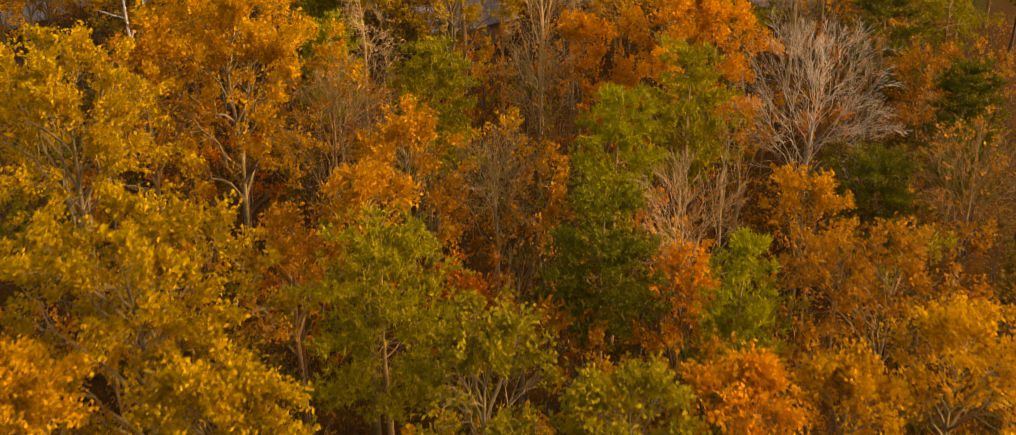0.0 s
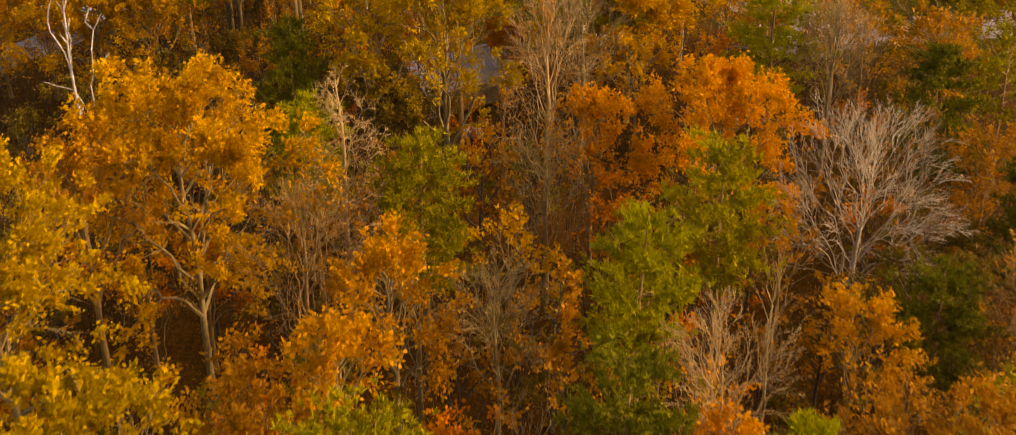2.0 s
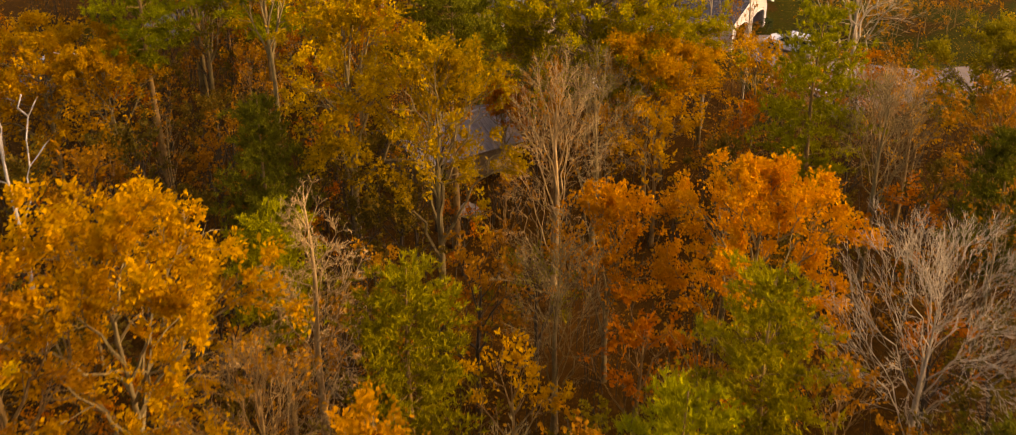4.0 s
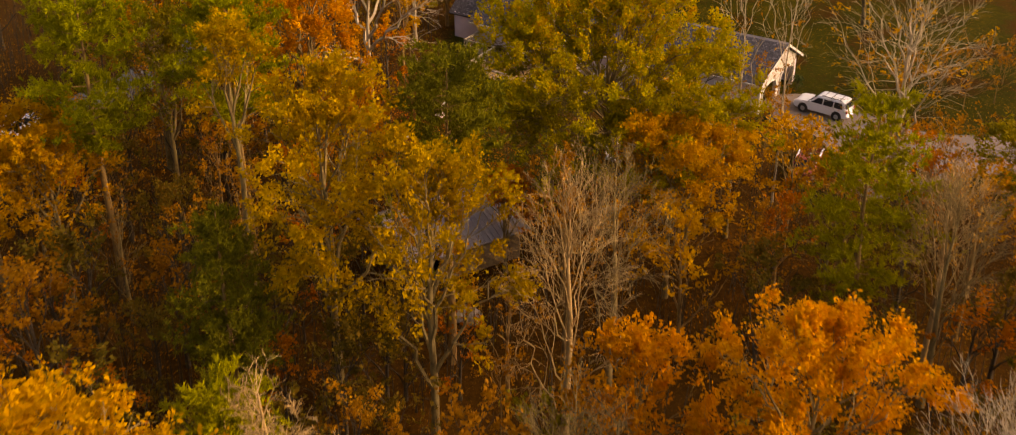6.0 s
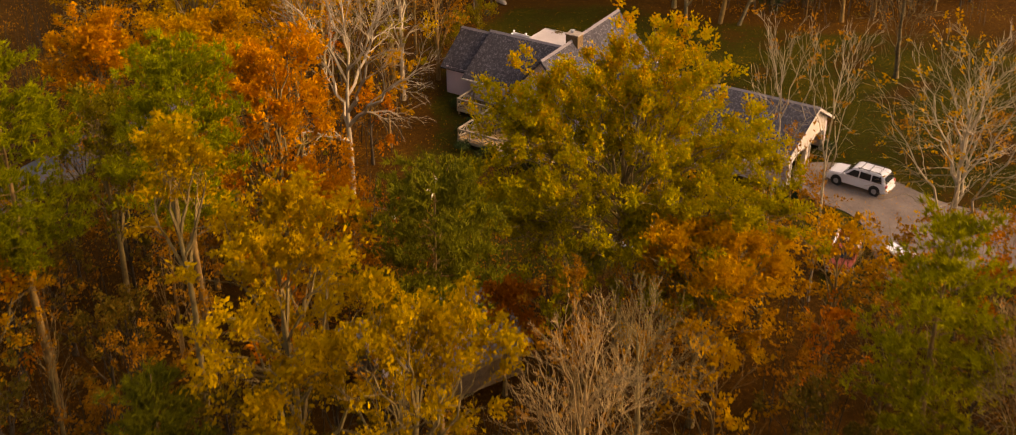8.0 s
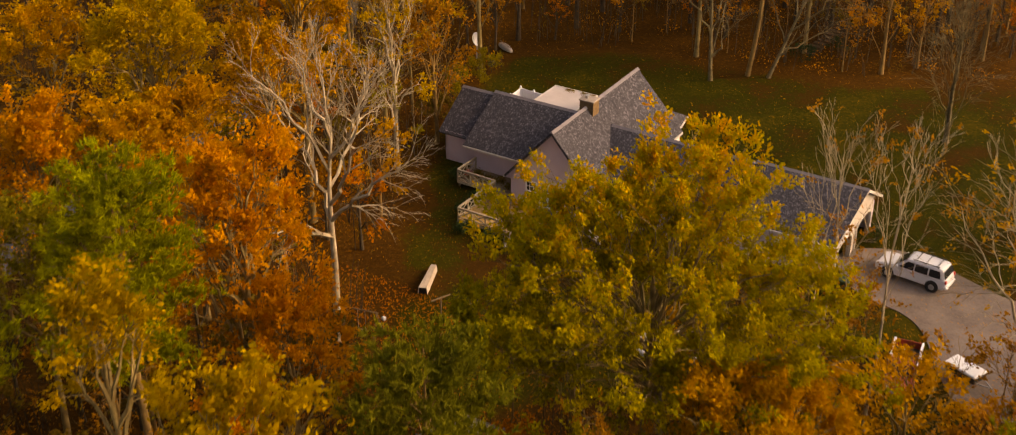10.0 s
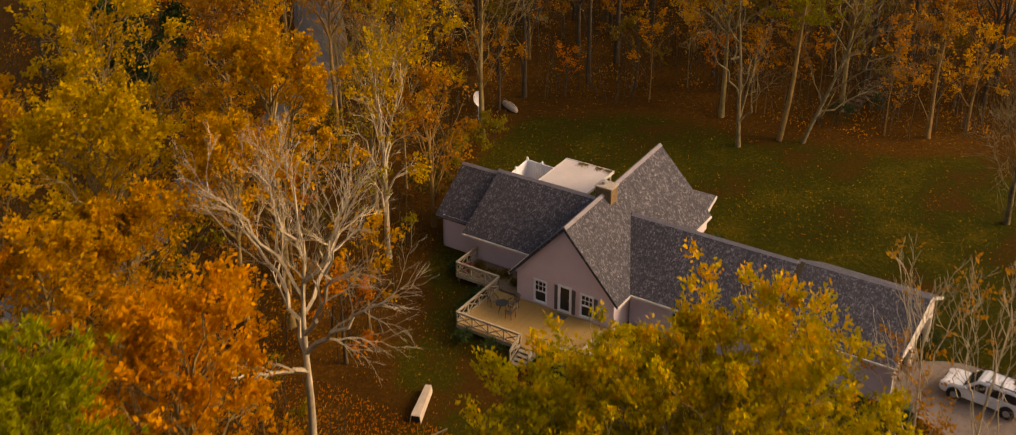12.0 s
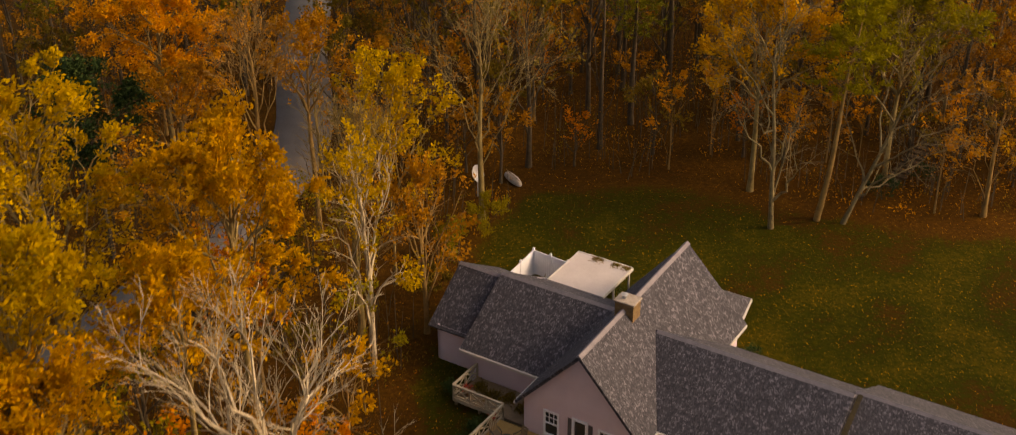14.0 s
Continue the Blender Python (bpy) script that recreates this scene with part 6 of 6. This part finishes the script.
broadleaf("maple", 5.5, 123.4, 22.2, 13.4, 9.4, 9.4, name="maple_tree", label="large green-gold maple with orange tips before the house", size=0.225, amount=2.35, lift=0.75, spray=0.85, trunk=0.2, bark="grey", wood=(15, 6, 5, 0), low=0.9, heads=HEADS + tuple(BOUGHS))
for x, y, zc, r, up in ((15.6, 128.3, 16.0, 2.6, 5.6), (19.2, 129.4, 15.0, 2.8, 5.4)):
    bare(x, y, zc + up, zc, r, up, bark="pale", leaf="rust", amount=200, fork=6.0, trunk=0.10, wood=(7, 5, 4, 2), rise=0.2, spread=0.55, tip=0.010, thick=0.4, label="slender leafless tree with upright pale stems")
for kind, x, y, top, zc, r, up in (("gold", -45.5, 113.0, 13.5, 9.0, 4.2, 4.5), ("rust", -50.0, 116.5, 14.0, 9.0, 4.2, 5.0), ("orange", -42.0, 120.5, 12.5, 8.0, 3.8, 4.5), ("olive", 44.5, 122.0, 13.0, 8.0, 4.2, 5.0), ("rust", 48.5, 125.0, 13.5, 8.5, 4.4, 5.0), ("yellow", 42.5, 127.5, 10.5, 6.5, 3.4, 4.0), ("rust", -46.5, 121.0, 11.0, 7.0, 3.6, 4.0), ("oldgold", -48.8, 126.0, 11.0, 7.0, 3.4, 4.0)):
    broadleaf(kind, x, y, top, zc, r, up, amount=0.6, label="autumn tree at the edge of the lane", bark="brown")
for x, y, h in ((20.6, 143.4, 6.0), (21.2, 138.2, 5.2), (24.6, 131.0, 5.5), (28.4, 132.4, 5.0), (19.2, 134.6, 6.2), (17.4, 138.4, 5.6), (21.5, 129.5, 6.0), (30.4, 130.6, 7.2), (33.0, 131.6, 7.0), (27.4, 129.2, 7.0), (35.6, 131.2, 6.4), (31.8, 128.2, 7.4)):
    bare(x, y, h, h * 0.55, 2.1, h * 0.45, bark="brown", leaf="rust", amount=420, trunk=0.05, wood=(7, 5, 3, 0), name="brush", label="thin rust-leaved brush beside the driveway", group="brush by the driveway")

for x, y, h in ((33.4, 145.6, 4.6), (36.6, 146.4, 5.2), (39.6, 147.4, 4.8), (42.8, 148.6, 5.4), (46.0, 149.6, 5.0), (35.0, 149.2, 5.4), (38.4, 150.6, 5.0), (41.6, 152.0, 5.6), (31.6, 150.4, 4.2), (45.0, 153.0, 5.2)):
    bare(x, y, h, h * 0.5, 2.3, h * 0.5, bark="brown", leaf="rust", amount=260, trunk=0.05, wood=(8, 6, 4, 0), name="brush", label="tan twiggy brush behind the driveway", group="brush by the driveway")


# ---- the rest of the wood ----
NAMED = [o.location.copy() for o in scene.objects if o.get("category") == "tree"]


def free(x, y, gap, placed):
    if yard(x, y) > 0.08 or road_off(x, y) < 3.6 or math.hypot(x + 6, y - 121.6) < 7.0 or math.hypot(x - 8.8, y - 137.8) < 3.6:
        return False
    if 20 < x < 60 and 128 < y < 152:
        return False
    return all((q.x - x) ** 2 + (q.y - y) ** 2 > gap * gap for q in placed)


def scatter(makers, tries, area, gap, low, high, group):
    """Copies of a few trees over a stretch of wood, turned and scaled, clear of the yard, the lane and one another."""
    rng = np.random.default_rng(len(makers) * 31 + tries)
    firsts, placed = [], list(NAMED)
    for _ in range(tries):
        x, y = rng.uniform(area[0], area[2]), rng.uniform(area[1], area[3])
        if not free(x, y, gap, placed):
            continue
        k = rng.integers(len(makers))
        s = rng.uniform(low, high)
        m = Matrix.LocRotScale((x, y, level(x, y) - 0.1), Euler((0, 0, rng.uniform(0, 6.28))), (s, s, s * rng.uniform(0.9, 1.1)))
        while len(firsts) <= k:
            firsts.append(None)
        if firsts[k] is None:
            ob = makers[k]()
            ob.matrix_basis = m
            ob["group"] = group
            firsts[k] = ob
        else:
            c = firsts[k].copy()
            scene.collection.objects.link(c)
            c.matrix_basis = m
            for child in firsts[k].children:
                d = child.copy()
                scene.collection.objects.link(d)
                d.parent = c
        placed.append(Vector((x, y, 0)))
    return placed


YOUNG = [
    lambda: bare(0, 0, 8, 4.4, 2.0, 3.4, bark="brown", leaf="rust", amount=420, label="brown twiggy sapling with a few rust leaves", name="sapling", trunk=0.06, wood=(6, 4, 3, 0), rise=0.2),
    lambda: broadleaf("rust", 0, 0, 7, 3.8, 2.2, 2.8, amount=0.17, label="young rust-leaved tree in the understorey", name="sapling", bark="dark", wood=(4, 4, 2, 0)),
    lambda: bare(0, 0, 9, 5.0, 1.9, 3.8, bark="brown", leaf="orange", amount=480, label="thin twiggy sapling with orange leaves", name="sapling", trunk=0.06, wood=(6, 4, 3, 0), rise=0.2),
    lambda: broadleaf("redorange", 0, 0, 7, 4.2, 1.9, 2.6, amount=0.15, label="young red-brown tree in the understorey", name="sapling", bark="dark", wood=(4, 4, 2, 0)),
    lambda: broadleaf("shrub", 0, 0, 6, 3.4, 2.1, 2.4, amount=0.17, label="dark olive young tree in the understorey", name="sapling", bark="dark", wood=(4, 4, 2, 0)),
    lambda: bare(0, 0, 8, 4.6, 1.8, 3.4, bark="brown", leaf="olive", amount=360, label="thin grey sapling with olive leaves", name="sapling", trunk=0.06, wood=(6, 4, 3, 0), rise=0.2),
]
MID = [
    lambda: broadleaf("rust", 0, 0, 11.5, 7.2, 3.2, 4.0, amount=0.21, size=0.31, label="half-grown tree with thin brown leaves", name="understorey_tree", bark="dark", wood=(3, 4, 3, 0)),
    lambda: bare(0, 0, 12.5, 7.2, 2.8, 5.0, bark="brown", leaf="rust", amount=900, label="half-grown brown and twiggy tree", name="understorey_tree", wood=(8, 5, 4, 0)),
    lambda: broadleaf("olive", 0, 0, 11.5, 7.0, 3.0, 4.0, amount=0.19, size=0.31, label="half-grown tree with olive and yellow leaves", name="understorey_tree", bark="dark", wood=(3, 4, 3, 0)),
    lambda: broadleaf("gold", 0, 0, 11, 6.8, 2.9, 3.8, amount=0.19, size=0.31, label="half-grown tree with golden leaves", name="understorey_tree", bark="brown", wood=(3, 4, 3, 0)),
    lambda: broadleaf("redorange", 0, 0, 10.5, 6.6, 2.8, 3.6, amount=0.19, size=0.31, label="half-grown tree with red-brown leaves", name="understorey_tree", bark="brown", wood=(3, 4, 3, 0)),
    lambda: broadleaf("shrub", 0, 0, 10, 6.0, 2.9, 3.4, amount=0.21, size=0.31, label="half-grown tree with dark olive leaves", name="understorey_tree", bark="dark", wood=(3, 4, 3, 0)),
    lambda: bare(0, 0, 12.5, 7.4, 2.8, 5.0, bark="grey", leaf="rust", amount=240, label="half-grown leafless tree with pale brown bark", name="understorey_tree", wood=(8, 6, 4, 0)),
]
TALL = [
    lambda: bare(0, 0, 17, 11.0, 3.2, 5.5, bark="dark", leaf="rust", amount=500, label="tall bare woodland tree with a few brown leaves", name="woodland_tree", wood=(7, 4, 3, 0)),
    lambda: broadleaf("rust", 0, 0, 16, 10.5, 3.6, 4.8, amount=0.15, size=0.32, label="tall woodland tree with thin rust leaves", name="woodland_tree", bark="dark", wood=(3, 4, 2, 0)),
    lambda: broadleaf("gold", 0, 0, 17, 11.5, 3.8, 4.8, amount=0.15, size=0.32, label="tall woodland tree with golden leaves", name="woodland_tree", bark="dark", wood=(3, 4, 2, 0)),
    lambda: bare(0, 0, 18, 11.5, 2.8, 6.0, bark="dark", label="tall dark leafless woodland tree", name="woodland_tree", wood=(7, 4, 3, 0)),
    lambda: broadleaf("shrub", 0, 0, 14, 9.0, 3.2, 4.2, amount=0.16, size=0.32, label="woodland tree with dull brown leaves", name="woodland_tree", bark="dark", wood=(3, 4, 2, 0)),
    lambda: pine("pine_dark", 0, 0, 17, 2.8, 8.0, label="tall dark woodland pine", tufts=0.4, bark="dark"),
]
# Darkest kinds: partly dark greenery, partly leaf colour standing in for shadow.
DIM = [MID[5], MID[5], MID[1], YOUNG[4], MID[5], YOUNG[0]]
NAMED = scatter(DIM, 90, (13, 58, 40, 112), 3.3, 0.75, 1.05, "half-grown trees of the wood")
# This stretch lies in shade; dark olive and brown leaf kinds imitate that.
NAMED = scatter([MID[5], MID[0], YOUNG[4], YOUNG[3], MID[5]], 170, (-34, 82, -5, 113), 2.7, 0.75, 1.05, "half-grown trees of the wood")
NAMED = scatter(MID, 520, (-38, 38, 38, 186), 3.9, 0.75, 1.1, "half-grown trees of the wood")
NAMED = scatter(MID, 200, (-38, 100, -7, 134), 3.0, 0.7, 1.0, "half-grown trees of the wood")
NAMED = scatter(MID, 120, (-22, 42, 24, 80), 2.8, 0.75, 1.0, "half-grown trees of the wood")
NAMED = scatter(YOUNG, 330, (-38, 38, 38, 196), 1.9, 0.75, 1.2, "understorey saplings")
NAMED = scatter(TALL + [TALL[5], TALL[4]], 190, (-54, 190, 58, 240), 3.7, 0.85, 1.2, "trees of the far wood")
NAMED = scatter([MID[0], MID[5], YOUNG[3], YOUNG[1], MID[1]], 330, (-40, 187, 50, 232), 2.7, 0.7, 1.05, "half-grown trees of the far wood")
scatter(TALL, 16, (-62, 30, -44, 186), 6.0, 0.8, 1.1, "trees of the side wood")
scatter(TALL, 16, (46, 30, 62, 186), 6.0, 0.8, 1.1, "trees of the other side wood")

# ---- undergrowth and fallen leaves ----
rng = np.random.default_rng(7)
spots = []
while len(spots) < 900:
    x, y = rng.uniform(-55, 55), rng.uniform(36, 235)
    if yard(x, y) < 0.25 and road_off(x, y) > 3.2 and not (20 < x < 60 and 128 < y < 152):
        spots.append((x, y, level(x, y)))
for kind, label, lo, hi in (("rust", "low brown undergrowth over the forest floor", 0, 450), ("shrub", "low dark green and brown undergrowth", 450, 700), ("orange", "low orange undergrowth", 700, 900)):
    sp = np.repeat(np.array(spots[lo:hi]), 46, axis=0)
    sp = sp + rng.normal(size=sp.shape) * np.array([0.75, 0.75, 0.35]) + np.array([0, 0, 0.65])
    sp[:, 2] = np.maximum(sp[:, 2], 0.1)
    v, f = leaves(rng, sp, 0.22, 0.12)
    tagged(mesh_from("undergrowth", v, f, LEAF[kind]), label, "undergrowth", kind="stuff")
spots = []
while len(spots) < 2000:
    x, y = rng.uniform(-52, 52), rng.uniform(36, 235)
    if yard(x, y) < 0.15 and road_off(x, y) > 3.4 and not (20 < x < 60 and 128 < y < 152) and math.hypot(x + 6, y - 121.6) > 6.0:
        spots.append((x, y, level(x, y)))
spots = np.array(spots)
foot = np.repeat(spots, 3, axis=0) + rng.normal(size=(6000, 3)) * np.array([0.7, 0.7, 0])
tall = rng.uniform(2.0, 6.5, 6000)
drift = rng.normal(size=(6000, 2)) * 0.55
mid = foot + np.column_stack([drift * 0.35, tall * 0.55])
tip = foot + np.column_stack([drift, tall])
pos = np.concatenate([foot, mid, tip])
par = np.concatenate([np.full(6000, -1), np.arange(6000), np.arange(6000) + 6000])
v, f = tubes(pos, par, np.concatenate([np.full(6000, 0.045), np.full(6000, 0.03), np.full(6000, 0.012)]), par >= 0, 3)
tagged(mesh_from("thicket_stems", v, f, BARK["dark"]), "thin dark stems of woodland undergrowth", "undergrowth", kind="stuff")
w = rng.uniform(0.25, 1.0, (6000, 9, 1))
at = (foot[:, None] * (1 - w) + tip[:, None] * w).reshape(-1, 3)
for kind, lo, hi in (("rust", 0, 28000), ("shrub", 28000, 45000), ("olive", 45000, 54000)):
    v, f = leaves(rng, at[lo:hi], 0.17, 0.35)
    tagged(mesh_from("thicket_leaves", v, f, LEAF[kind]), "thin brown and olive leaves of the undergrowth", "undergrowth", kind="stuff")
fl = np.column_stack([rng.uniform(-14, 48, 12000), rng.uniform(126, 196, 12000), np.zeros(12000)])
keep = rng.random(12000) < np.array([0.25 + 0.75 * max(0, noise.noise((x * 0.12, y * 0.12, 5)) + 0.35) for x, y, _ in fl])
hx = np.array([(HOUSE.inverted() @ Vector(p))[:2] for p in fl])
keep &= ~((hx[:, 0] > -9) & (hx[:, 0] < 25) & (hx[:, 1] > 0) & (hx[:, 1] < 14))
fl = fl[keep]
fl[:, 2] = np.array([level(x, y) for x, y, _ in fl]) + 0.11
v, f = leaves(rng, fl, 0.12, 0.005, lie=0.85)
tagged(mesh_from("fallen_leaves", v, f, LEAF["amber"]), "scattered rusty fallen leaves on the grass", "fallen leaves", kind="stuff")

rl = np.random.default_rng(21)
fl = np.column_stack([rl.normal(-9, 5.5, 9000), rl.normal(139, 9.5, 9000), np.zeros(9000)])
hx = np.array([(HOUSE.inverted() @ Vector(p))[:2] for p in fl])
fl = fl[(fl[:, 0] > -18) & (fl[:, 1] > 120) & (hx[:, 0] < -7.5 - 2.5 * rl.random(9000)) | (fl[:, 0] > -18) & (hx[:, 1] < -14) & (fl[:, 1] > 120)]
fl[:, 2] = np.array([level(x, y) for x, y, _ in fl]) + 0.09
v, f = leaves(rl, fl, 0.15, 0.005, lie=0.8)
tagged(mesh_from("fallen_leaves", v, f, LEAF["redorange"]), "carpet of orange-brown leaves under the bare tree", "fallen leaves", kind="stuff")
fl = np.column_stack([rl.uniform(22, 50, 900), rl.uniform(130, 149, 900), np.full(900, 0.075)])
v, f = leaves(rl, fl, 0.14, 0.004, lie=0.9)
tagged(mesh_from("fallen_leaves", v, f, LEAF["rust"]), "rusty leaves blown over the driveway and its edges", "fallen leaves", kind="stuff")

# ---- deck boards ----
bm = bmesh.new()
add_box(bm, (-1.6, -0.068, -0.02), (7.48, 0.068, 0.02))
board = part("board", bm, M_DECK, deck)
board.location = (0, -4.83, DZ - 0.018)
for k in range(1, 34):
    b = board.copy()
    scene.collection.objects.link(b)
    b.location = (0, -4.83 + 0.142 * k, DZ - 0.018 + 0.002 * math.sin(k * 2.3))
